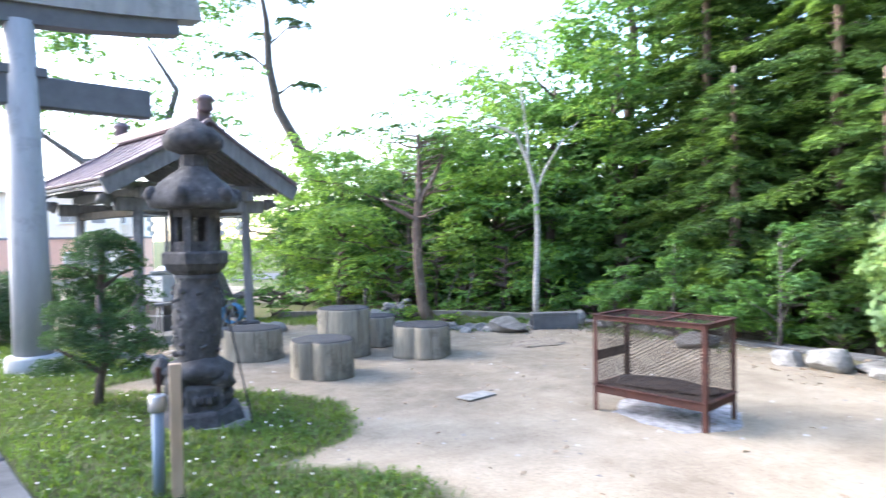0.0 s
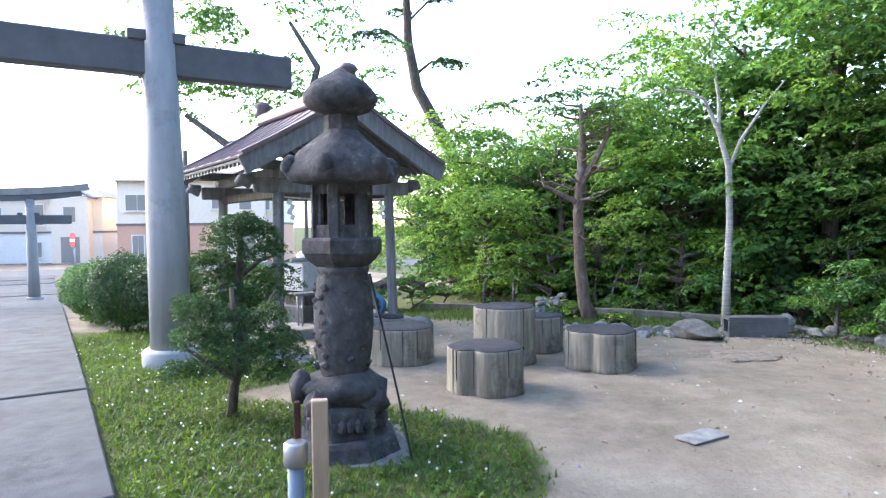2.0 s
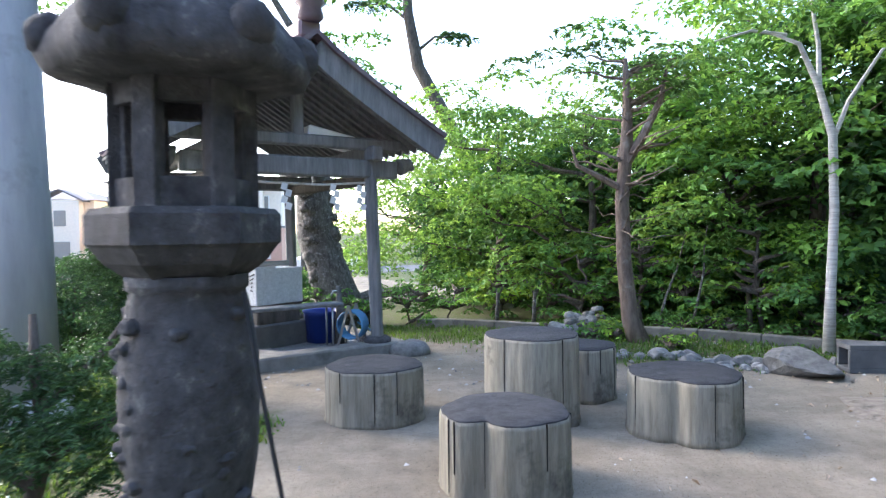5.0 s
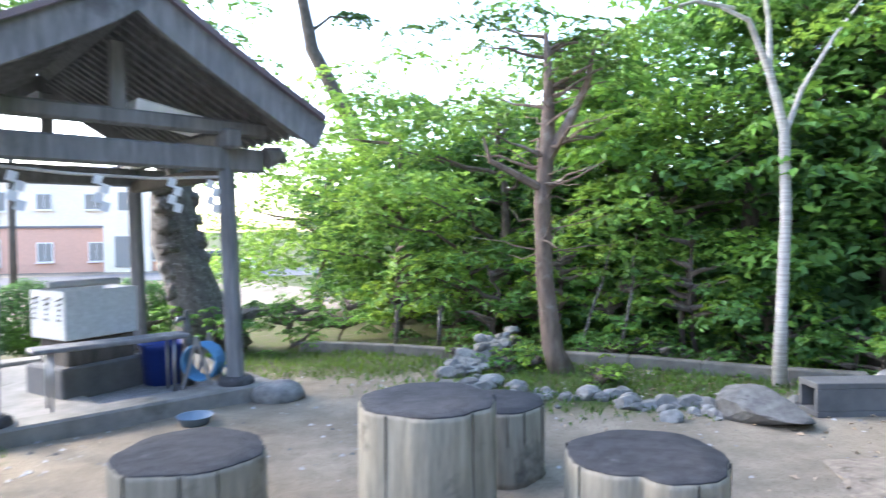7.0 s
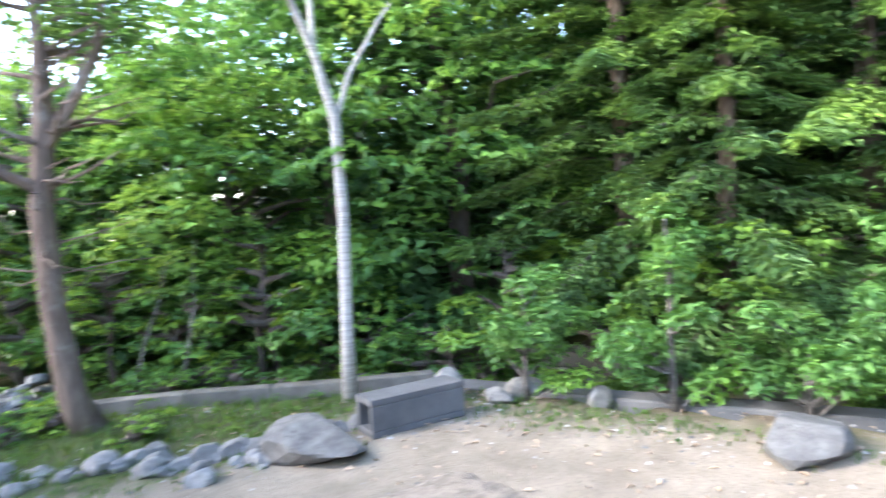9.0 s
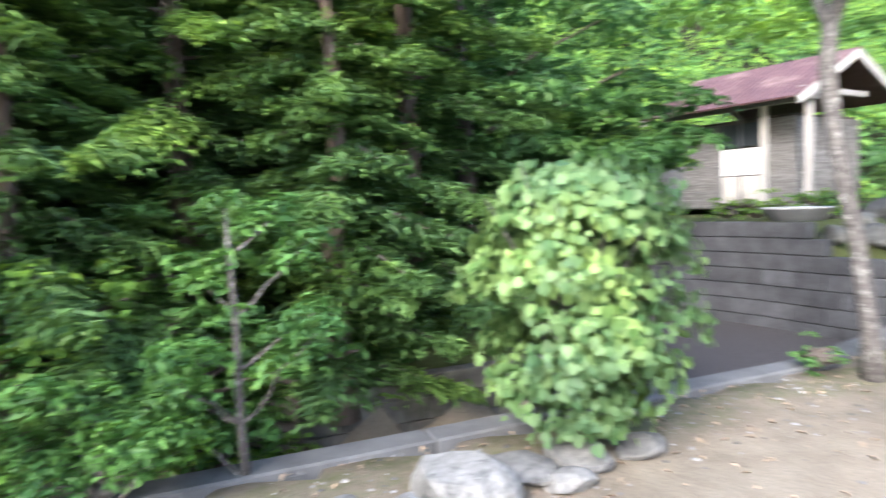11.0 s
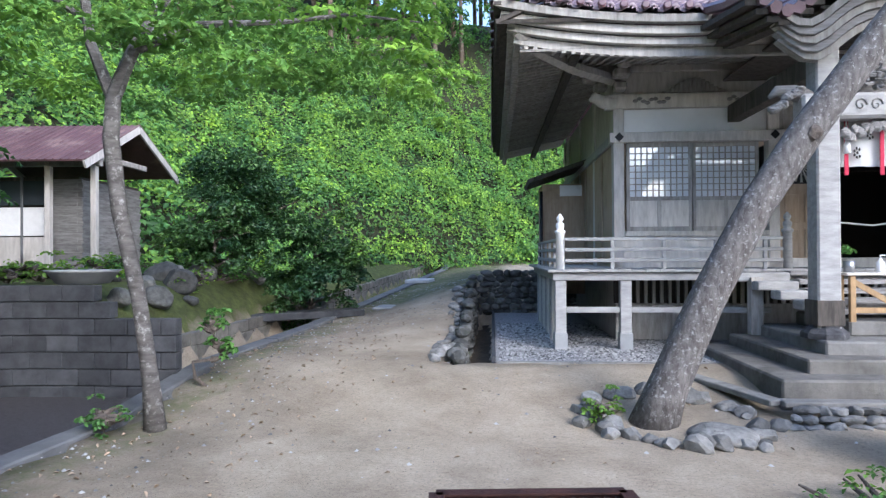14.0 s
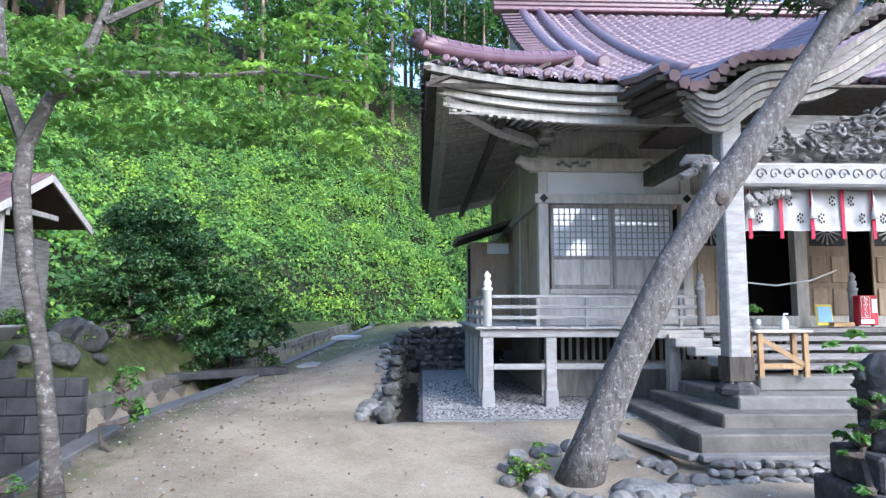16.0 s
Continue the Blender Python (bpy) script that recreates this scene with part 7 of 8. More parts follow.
def birch():
    x, y = 4.19, 11.05
    z = gz(x, y) - 0.05
    tr = [Vector(p) for p in ((0, 0, 0), (0.02, 0, 0.8), (0.06, 0, 1.7), (0.04, 0, 2.55), (-0.12, 0, 3.1), (-0.35, 0, 3.6), (-0.75, 0, 3.75))]
    bs = [([Vector((0.04, 0, 2.5)), Vector((0.22, 0, 2.95)), Vector((0.6, 0.02, 3.5)), Vector((0.95, 0.05, 3.9))], [0.03, 0.025, 0.018, 0.008]),
          ([Vector((-0.12, 0, 3.1)), Vector((-0.1, 0.05, 3.6)), Vector((-0.2, 0.1, 4.4)), Vector((-0.1, 0.1, 5.2))], [0.032, 0.027, 0.02, 0.008]),
          ([Vector((-0.5, 0, 3.7)), Vector((-0.9, 0, 3.75)), Vector((-1.3, 0.05, 3.65))], [0.025, 0.018, 0.008])]
    t = woody("birch_tree", (x, y, z), "slender white-barked tree forking above head height", M["bark_white"], (tr, [0.072, 0.056, 0.052, 0.047, 0.036, 0.026, 0.013]), bs, seg=14)
    rr = random.Random(8)
    cs = [(rr.uniform(-1.9, 1.7), rr.uniform(-1.0, 0.9), rr.uniform(3.3, 5.6)) for _ in range(34)]
    crown(t, "crown", cs, [rr.uniform(0.3, 0.55) for _ in cs], 480, 0.085, M["leaf_maple"])


birch()


def path_tree():
    """Banded cherry by the drain with a wide arching crown."""
    x, y = 7.82, 2.22
    z = gz(x, y) - 0.05
    R, F = Vector((-0.885, -0.465, 0)), Vector((0.465, -0.885, 0))
    P = lambda r, f, h: R * r + F * f + Vector((0, 0, h))
    tr = [P(0.02, 0, 0), P(-0.02, 0, 0.5), P(-0.14, 0, 1.3), P(-0.32, 0, 2.1), P(-0.40, 0, 2.8), P(-0.38, 0, 3.2)]
    bs = [([P(-0.38, 0, 3.2), P(-0.2, 0, 3.6), P(0.1, 0.1, 4.2), P(0.3, 0.2, 5.0)], [0.075, 0.06, 0.05, 0.03]),
          ([P(-0.38, 0, 3.15), P(-0.6, 0, 3.7), P(-0.7, 0, 4.5), P(-0.6, 0, 5.4)], [0.06, 0.05, 0.04, 0.02]),
          ([P(-0.15, 0.03, 3.65), P(0.4, 0.1, 3.9), P(1.2, 0.2, 3.95), P(1.8, 0.3, 4.05), P(2.5, 0.4, 4.0)], [0.045, 0.035, 0.026, 0.018, 0.008]),
          ([P(0.2, 0.1, 4.4), P(0.9, 0.3, 4.9), P(1.8, 0.4, 5.1), P(2.6, 0.5, 5.0)], [0.04, 0.035, 0.025, 0.01]),
          ([P(-0.6, 0, 3.9), P(-1.2, 0.1, 4.3), P(-2.0, 0.2, 4.6)], [0.035, 0.03, 0.01])]
    t = woody("cherry_tree", (x, y, z), "slim cherry with banded lichened bark arching over the lane", M["bark_band"], (tr, [0.11, 0.076, 0.07, 0.072, 0.078, 0.07]), bs, seg=14)
    rr = random.Random(4)
    cs, rs = [], []
    for k in range(84):
        r = rr.uniform(-2.4, 2.9)
        cs.append(P(r, rr.uniform(-0.5, 2.2), 3.75 + rr.uniform(-0.35, 1.0) - 0.14 * max(0, r - 0.5)))
        rs.append(rr.uniform(0.25, 0.5))
    crown(t, "crown", cs, rs, 900, 0.085, M["leaf_maple"], 0.3)
    s = broadleaf("shrub", x + 0.25, y + 0.32, 0.32, 0.25, 61, M["leaf_mid"], "small round shrub at the foot of the cherry", 0.05, 3500, None, 8, 0.3, "shrub")


path_tree()


def leaning_pine():
    x, y = 3.66, -0.02
    z = gz(x, y) - 0.08
    R, F = Vector((-0.885, -0.465, 0)), Vector((0.465, -0.885, 0))
    P = lambda r, f, h: R * r + F * f + Vector((0, 0, h))
    tr = [P(-0.06, 0, 0), P(0.07, 0, 0.35), P(0.45, 0, 1.2), P(0.93, 0, 2.1), P(1.36, -0.02, 2.75), P(1.92, -0.05, 3.5), P(2.48, -0.1, 4.25), P(2.95, -0.1, 5.0), P(3.2, -0.1, 5.8)]
    bs = [([P(2.48, -0.1, 4.25), P(2.9, -0.2, 4.6), P(3.5, -0.3, 4.8)], [0.09, 0.06, 0.03]),
          ([P(2.75, -0.1, 4.7), P(2.2, -0.2, 4.85), P(1.5, -0.3, 4.8)], [0.06, 0.04, 0.015]),
          ([P(3.15, -0.1, 5.6), P(3.7, 0.1, 6.1), P(4.4, 0.2, 6.3)], [0.05, 0.04, 0.015])]
    t = woody("leaning_pine", (x, y, z), "leaning pine with thick lichen-spotted bark before the hall", M["bark_lichen"], (tr, [0.225, 0.178, 0.160, 0.152, 0.15, 0.142, 0.132, 0.112, 0.08]), bs, seg=20)
    bm = bmesh.new()
    lump(bm, tuple(P(1.36, -0.16, 2.72)), (0.07, 0.05, 0.07), 3, 0.3, 2)
    part("knot", bm, M["bark"], t, "dark knot")
    cs = [P(1.4 + 0.28 * k, -0.3 + 0.1 * (k % 3), 4.82 + 0.1 * (k % 2)) for k in range(6)] + [P(3.3 + 0.3 * k, 0, 5.0 + 0.35 * k) for k in range(5)] + [P(2.9, 0, 6.2), P(2.3, 0.3, 6.0)]
    Pp, N = pads([tuple(c) for c in cs], [0.38] * len(cs), 1600, 0.4)
    leaf_mesh("needles", Pp, N, 0.13, M["needle"], t, 0.09)
    moss = broadleaf("shrub", 4.15, 0.22, 0.2, 0.25, 63, M["leaf_vine"], "tuft of bright green herbs among the rocks", 0.05, 3000, None, 6, 0.2, "shrub")
    broadleaf("shrub", 1.95, 1.35, 0.15, 0.5, 64, M["leaf_mid"], "low patch of weeds in the sand", 0.05, 1400, None, 8, 0.1, "shrub")


leaning_pine()


def shrubs():
    # vine-covered bush of pale heart-shaped leaves
    t = thing("vine_bush", (6.55, 5.15, gz(6.55, 5.15)), "dead bush smothered in pale heart-leaved vine", "bush")
    rr = random.Random(2)
    bm = bmesh.new()
    tube(bm, limb_pts((0, 0, 0), (0.1, 0, 1.5), 0.15, 6, 3), [0.05, 0.045, 0.04, 0.035, 0.03, 0.02], 8)
    part("stem", bm, M["bark"], t)
    for k in range(14):
        an = k * 2.4
        bm = bmesh.new()
        tube(bm, limb_pts((0, 0, 0.6), (0.6 * math.cos(an), 0.6 * math.sin(an), rr.uniform(1.2, 1.9)), 0.2, 6, k), [0.018, 0.015, 0.012, 0.01, 0.008, 0.004], 5)
        part("twig", bm, M["bark_band"], t)
    cs, rs = [], []
    for k in range(96):
        an, f = rr.uniform(0, 6.283), rr.random()
        w = 0.60 * math.sin(math.pi * min(0.16 + 0.68 * f, 1)) * math.sqrt(rr.uniform(0.35, 1))
        cs.append((w * math.cos(an), w * math.sin(an), 0.12 + 1.6 * f))
        rs.append(rr.uniform(0.2, 0.34) * (0.6 + 0.4 * min(f * 2, 1)))
    P, N = pads(cs, rs, 1250, 1.05, 0.0)
    out = P * np.array([1, 1, 0])
    round_leaves("leaves", P, unit(out) + np.array([0, 0, 0.45]), 0.062, M["leaf_pale"], t)
    # glossy young shrubs along the drain
    for x, y, h, s, sd in ((5.2, 9.85, 1.0, 0.42, 11), (5.65, 8.75, 1.55, 0.42, 12), (6.35, 7.25, 1.75, 0.55, 13), (5.95, 7.9, 0.7, 0.4, 14)):
        z = gz(x, y)
        rr = random.Random(sd)
        tr = limb_pts((0, 0, 0), (0.05, 0.05, h * 0.95), 0.08, 6, sd)
        bs, tips = branch_set(sd, lambda f: tr[min(int(f * 5), 5)], 9, s * 1.1, 0.9, r0=0.014, z0=0.1)
        sh = woody("evergreen_shrub", (x, y, z), "young glossy-leaved evergreen shrub beside the drain", M["bark_band"], (tr, [0.03, 0.027, 0.024, 0.02, 0.016, 0.008]), bs, "shrub", 8)
        cs = [tuple(p) for p in tips] + [tuple(tr[k]) for k in (3, 4, 5)]
        P, N = pads(cs, [0.17] * len(cs), 1900, 0.8, 0.1)
        leaf_mesh("leaves", P, N, 0.075, M["leaf_mid"], sh, 0.42)
    # clipped garden tree by the gate: tiers of dark cushions
    z = gz(-2.24, 6.7)
    tr = [Vector(p) for p in ((0, 0, 0), (0.03, 0, 0.3), (0.1, 0.05, 0.6), (0.02, 0.1, 1.0), (-0.02, 0.15, 1.35))]
    br = [([Vector((0.05, 0, 0.4)), Vector((-0.25, 0, 0.6)), Vector((-0.5, 0, 0.75))], [0.04, 0.03, 0.015]), ([Vector((0.08, 0, 0.5)), Vector((0.35, 0.05, 0.72)), Vector((0.6, 0.1, 0.8))], [0.04, 0.03, 0.015]), ([Vector((0.05, 0.1, 0.8)), Vector((0.3, 0.3, 1.1)), Vector((0.4, 0.4, 1.3))], [0.03, 0.025, 0.012])]
    g = woody("garden_yew", (-2.24, 6.7, z), "clipped dark garden yew with a crooked stem", M["bark"], (tr, [0.055, 0.05, 0.045, 0.035, 0.02]), br, "shrub", 10)
    rr = random.Random(6)
    cs = [(-0.42, 0, 0.80), (-0.15, -0.15, 0.78), (0.2, -0.05, 0.86), (0.45, 0.1, 0.72), (0.0, 0.1, 1.0), (0.3, 0.25, 0.98), (-0.3, 0.15, 1.0), (-0.42, 0.1, 1.14), (0.62, 0.2, 0.58), (-0.5, 0.1, 0.48), (0.3, -0.2, 0.62), (0.55, 0.0, 0.42), (0.05, -0.25, 0.55)]
    cs = [(a + rr.uniform(-0.1, 0.1), b + rr.uniform(-0.12, 0.12), c + rr.uniform(-0.07, 0.07)) for a, b, c in cs * 2]
    P, N = pads(cs, [rr.uniform(0.18, 0.29) for _ in cs], 8200, 0.85, 0.1)
    leaf_mesh("leaves", P, N, 0.042, M["leaf_yew"], g, 0.26)
    g.scale = (0.82, 0.82, 0.82)
    # taller yew clipped into cloud tiers on a bare stem
    z = gz(-2.95, 9.6)
    tr = [Vector(p) for p in ((0, 0, 0), (0.02, 0, 0.5), (-0.03, 0.02, 1.0), (0.02, 0, 1.4), (0, 0, 1.7))]
    br = [([Vector((0, 0, 1.0)), Vector((0.25, 0, 1.2)), Vector((0.5, 0.05, 1.3))], [0.035, 0.025, 0.012]), ([Vector((0, 0, 1.05)), Vector((-0.25, 0.05, 1.25)), Vector((-0.5, 0, 1.35))], [0.035, 0.025, 0.012])]
    g2 = woody("garden_yew", (-2.95, 9.6, z), "taller dark yew clipped into cloud tiers", M["bark"], (tr, [0.06, 0.055, 0.05, 0.04, 0.02]), br, "shrub", 10)
    cs = [(rr.uniform(-0.5, 0.5), rr.uniform(-0.4, 0.4), rr.uniform(1.15, 1.75)) for _ in range(24)]
    P, N = pads([(a * (1.9 - c) * 1.3 + a * 0.2, b, c) for a, b, c in cs], [rr.uniform(0.2, 0.3) for _ in cs], 5200, 0.6, 0.1)
    leaf_mesh("leaves", P, N, 0.045, M["leaf_yew"], g2, 0.26)
    cs = [(rr.uniform(-0.55, 0.6), rr.uniform(-0.35, 0.35), rr.uniform(0.35, 1.15)) for _ in range(26)]
    P, N = pads(cs, [rr.uniform(0.2, 0.3) for _ in cs], 5200, 0.7, 0.1)
    leaf_mesh("lower_leaves", P, N, 0.045, M["leaf_yew"], g2, 0.26)
    # dense rounded hedge shrubs along the way
    for x, y, h, w, sd in ((-5.75, 12.5, 1.45, 0.62, 71), (-4.95, 12.2, 1.35, 0.6, 72), (-6.75, 13.7, 1.25, 0.62, 73), (-7.7, 15.2, 1.15, 0.62, 74), (-8.7, 16.9, 1.1, 0.62, 75), (-5.6, 14.2, 1.3, 0.6, 76), (-4.4, 15.2, 1.15, 0.7, 77), (-3.3, 16.2, 1.1, 0.7, 78)):
        r3 = random.Random(sd)
        t0 = Vector((0, 0, h * 0.5))
        br = [([Vector((0, 0, 0.15)), Vector((w * 0.4 * math.cos(q * 1.26), w * 0.4 * math.sin(q * 1.26), h * 0.5)), Vector((w * 0.7 * math.cos(q * 1.26), w * 0.7 * math.sin(q * 1.26), h * 0.75))], [0.025, 0.018, 0.008]) for q in range(5)]
        hs = woody("hedge_shrub", (x, y, gz(x, y) - 0.03), "dense rounded clipped shrub by the paved way", M["bark"], ([(0, 0, 0), (0.02, 0, h * 0.3), (0, 0.02, h * 0.7)], [0.045, 0.04, 0.02]), br, "shrub", 8)
        n = 9000
        d = unit(rng.normal(0, 1, (n, 3)))
        k = rng.uniform(0.72, 1.0, (n, 1)) * (1 + 0.10 * np.sin(d[:, :1] * 6 + sd) * np.cos(d[:, 1:2] * 5) + 0.06 * np.sin(d[:, 2:] * 9 + sd))
        leaf_mesh("leaves", np.array([0, 0, h * 0.54]) + d * k * np.array([w, w, h * 0.48]), d + np.array([0, 0, 0.4]), 0.05, M["leaf_yew"] if sd < 73 else M["leaf_dark"], hs, 0.5)
    # dark bush on the bank by the bridge
    for x, y, h, s, sd in ((12.9, -3.6, 2.5, 1.3, 81), (11.9, -4.6, 2.7, 1.35, 82), (12.2, -2.4, 1.2, 0.9, 83)):
        broadleaf("camellia_bush", x, y, h, s, sd, M["leaf_gloss"], "dense dark camellia on the bank", 0.085, 2200, None, 44, 0.25, "bush", 0.95)
    # low plants on the bank and by the shed
    for k in range(20):
        x, y = kerb_xy(rr.uniform(9.9, 18), rr.uniform(1.6, 3.6))
        broadleaf("bank_plant", x, y, rr.uniform(0.2, 0.45), rr.uniform(0.3, 0.5), 500 + k, M["leaf_vine"] if k % 2 else M["leaf_mid"], "low leafy plant on the bank", 0.07, 1100, None, 9, 0.15, "plant", 0.7)
    # weeds of the pine bed
    for k in range(22):
        x, y = rr.uniform(1.5, 4.2), rr.uniform(11.0, 13.2)
        if y < 13.0 - 0.55 * x or (abs(x - 2.24) < 0.25 and abs(y - 12.1) < 0.3):
            continue
        broadleaf("weed_clump", x, y, rr.uniform(0.12, 0.32), rr.uniform(0.2, 0.38), 540 + k, M["leaf_mid"] if k % 3 else M["leaf_vine"], "clump of weeds in the pine bed", 0.055, 1500, None, 8, 0.1, "weeds", 0.7)
    # rocks of the bank
    for k in range(22):
        s_, e_ = rr.uniform(9.6, 20), rr.uniform(1.5, 2.6)
        x, y = kerb_xy(s_, e_)
        r = rr.uniform(0.12, 0.3)
        bm = bmesh.new()
        stone(bm, (0, 0, r * 0.3), (r, r * 0.8, r * 0.7), k + 200)
        o = one("rock", bm, M["stone_damp"], "rough grey rock on the bank", "rock", group="rocks on the bank")
        o.location = (x, y, gz(x, y))
    # sprig of leaves before the guardian
    broadleaf("sapling", 1.6, 0.55, 1.4, 0.2, 91, M["leaf_mid"], "leafy sapling beside the guardian statue", 0.08, 900, None, 6, 0.75, "sapling")
    broadleaf("sapling", 8.35, 1.1, 1.0, 0.22, 92, M["leaf_mid"], "thin sapling growing from the drain", 0.08, 700, None, 7, 0.3, "sapling")


shrubs()


def woods():
    """The wooded slope round the yard."""
    lab = "layered maple at the foot of the wooded slope"
    for x, y, h, s, sd in ((1.0, 17.2, 4.4, 2.6, 101), (2.6, 15.2, 4.2, 2.3, 102), (4.2, 14.0, 4.0, 2.2, 103), (-0.6, 20.5, 4.2, 2.5, 104)):
        broadleaf("maple_tree", x, y, h, s, sd, M["leaf_maple"], lab, 0.10, 430, None, 48, 0.12)
    for x, y, h, s, sd in ((5.4, 13.4, 5.6, 2.2, 105), (6.6, 12.2, 6.2, 2.3, 106), (7.8, 13.6, 7.5, 2.6, 107), (4.8, 16.0, 5.0, 2.4, 108), (9.8, 12.2, 8.5, 3.0, 109), (2.4, 18.5, 3.9, 2.4, 110), (12.5, 8.6, 8.5, 3.0, 111), (10.8, 5.4, 7.0, 2.3, 112), (14.2, 4.6, 8.2, 2.8, 113)):
        # last three get darker leaves, deep shade put into their colour
        broadleaf("broadleaf_tree", x, y, h, s, sd, M["leaf_mid"] if sd < 111 else M["leaf_dark"], "dense broadleaf tree on the wooded slope", 0.13, 300, None, 60, 0.06)
    for x, y, h, s, sd in ((7.4, 10.3, 8.5, 2.2, 121), (8.3, 8.2, 9.0, 2.3, 122), (9.0, 6.2, 8.0, 2.0, 123), (9.6, 9.6, 10.0, 2.4, 124), (11.4, 7.2, 10.0, 2.4, 125), (6.9, 8.9, 4.5, 1.5, 126), (7.7, 6.8, 4.0, 1.4, 127)):
        cedar(x, y, h, s, sd, "dark cedar with drooping fresh-tipped sprays")
    # darker leaf colour stands in for deep shade over the wall
    broadleaf("broadleaf_tree", 11.5, 4.0, 4.0, 2.0, 131, M["leaf_dark"], "leafy tree reaching over the block wall", 0.11, 1300, None, 52, 0.60)
    # undergrowth along the foot
    rr = random.Random(9)
    for k in range(26):
        t = k / 25 * 3.999
        pts = [(0.8, 15.6), (3.2, 13.6), (5.2, 12.2), (6.6, 9.8), (7.6, 7.0)]
        i = int(t)
        x = pts[i][0] + (pts[i + 1][0] - pts[i][0]) * (t - i) + rr.uniform(-0.3, 0.3)
        y = pts[i][1] + (pts[i + 1][1] - pts[i][1]) * (t - i) + rr.uniform(-0.3, 0.3)
        broadleaf("understorey_bush", x, y, rr.uniform(0.9, 1.9), rr.uniform(0.6, 0.9), 300 + k, M["leaf_mid"] if k % 3 else M["leaf_vine"], "leafy bush at the wood's edge", 0.09, 900, None, 14, 0.15, "bush")
    # stakes with dead twigs near the pile
    for x, y in ((0.7, 14.4), (1.28, 14.2)):
        bm = bmesh.new()
        tube(bm, [(x, y, gz(x, y) - 0.05), (x + 0.03, y, 0.5)], [0.035, 0.03], 8)
        tube(bm, [(x + 0.02, y, 0.35), (x + 0.15, y, 0.62)], [0.02, 0.012], 6)
        tube(bm, [(x + 0.02, y, 0.42), (x - 0.12, y, 0.66)], [0.018, 0.01], 6)
        one("dead_stem", bm, M["bark_band"], "short forked dead stem standing in the grass", "stem")
    # young white stems in the bed
    for x, y, a in ((3.2, 12.6, 0.3), (2.85, 12.9, 0.5)):
        bm = bmesh.new()
        tube(bm, limb_pts((x, y, gz(x, y) - 0.05), (x + a, y + 0.1, 1.5), 0.15, 6, x), [0.022, 0.02, 0.018, 0.015, 0.011, 0.006], 8)
        o = one("young_stem", bm, M["bark_band"], "thin grey-banded stem of a young tree", "tree")
    # gnarled old trunk behind the pavilion, with a limb and crown
    R = Vector((0.99, 0.08, 0))
    g = woody("old_tree", (-2.15, 15.1, gz(-2.15, 15.1)), "stout gnarled trunk with burls and rough bark", M["bark_lichen"],
              ([(0.35, 0, -0.1), (0.1, 0, 0.5), (-0.1, 0, 1.1), (-0.25, 0.05, 1.6), (-0.28, 0.05, 2.2), (-0.3, 0.05, 2.8), (-0.7, 0.0, 3.5)], [0.48, 0.38, 0.33, 0.32, 0.30, 0.2, 0.12]),
              [([(-0.3, 0, 2.6), (-0.9, -0.2, 3.3), (-1.7, -0.4, 3.6), (-2.4, -0.5, 3.5), (-3.2, -0.6, 4.1)], [0.15, 0.13, 0.12, 0.10, 0.06]),
               ([(-0.5, 0, 3.2), (-0.9, 0, 4.2), (-0.6, 0, 5.2), (-1.2, 0.1, 6.2)], [0.13, 0.11, 0.08, 0.04]),
               ([(0.3, 0, 0.3), (0.8, 0, 0.55), (1.4, 0.1, 0.6)], [0.2, 0.12, 0.06])], seg=18)
    bm = bmesh.new()
    for k in range(22):
        lump(bm, (-0.02 - 0.013 * k + 0.25 * math.cos(k * 2.1), 0.25 * math.sin(k * 2.1), 0.4 + 0.1 * k), (0.10 + 0.03 * (k % 3), 0.11, 0.17 - 0.03 * (k % 4)), k, 0.55, 3)
    part("burls", bm, M["bark_lichen"], g, "swollen burls", smooth=True)
    cs = [(rr.uniform(-4.5, 1.0), rr.uniform(-1.5, 1.5), rr.uniform(4.2, 7.5)) for _ in range(64)]
    crown(g, "crown", cs, [rr.uniform(0.35, 0.7) for _ in cs], 620, 0.10, M["leaf_mid"])
    for x, y, h, sp in ((-2.6, 14.55, 0.7, 0.45), (-1.7, 14.6, 0.65, 0.5), (-0.9, 14.9, 0.75, 0.6), (-0.1, 15.4, 0.8, 0.7), (-3.4, 14.9, 0.8, 0.5)):
        broadleaf("understorey_bush", x, y, h, sp, int(900 + x * 10), M["leaf_mid"], "low leafy bush round the gnarled trunk", 0.07, 1500, None, 14, 0.2, "bush")
    # tall bending pine on the skyline
    tp = woody("tall_pine", (1.4, 20.9, gz(1.4, 20.9) - 0.1), "tall dark pine with a bending stem and sparse tufts", M["bark"],
               ([(0.3, 0, 0), (-0.25, 0, 2.6), (-1.2, 0, 4.6), (-2.05, 0, 6.2), (-2.3, 0, 7.6), (-2.35, 0, 9.0), (-2.6, 0, 10.5)], [0.24, 0.21, 0.19, 0.17, 0.14, 0.11, 0.05]),
               [([(-2.1, 0, 6.6), (-1.6, 0, 7.0), (-1.0, 0.1, 7.0)], [0.05, 0.035, 0.012]), ([(-2.25, 0, 7.4), (-2.9, 0, 7.9), (-3.6, 0, 7.8)], [0.05, 0.035, 0.012]), ([(-2.3, 0, 8.2), (-1.7, 0, 8.8), (-1.2, 0, 8.9)], [0.04, 0.03, 0.01])])
    cs = [(-1.2, 0.1, 7.0), (-0.9, 0, 6.9), (-3.6, 0, 7.8), (-3.2, 0.2, 7.9), (-1.3, 0, 8.9), (-1.7, 0, 9.0)] + [(-2.4 + rr.uniform(-1.4, 1.3), rr.uniform(-0.8, 0.8), rr.uniform(8.6, 11.0)) for _ in range(16)]
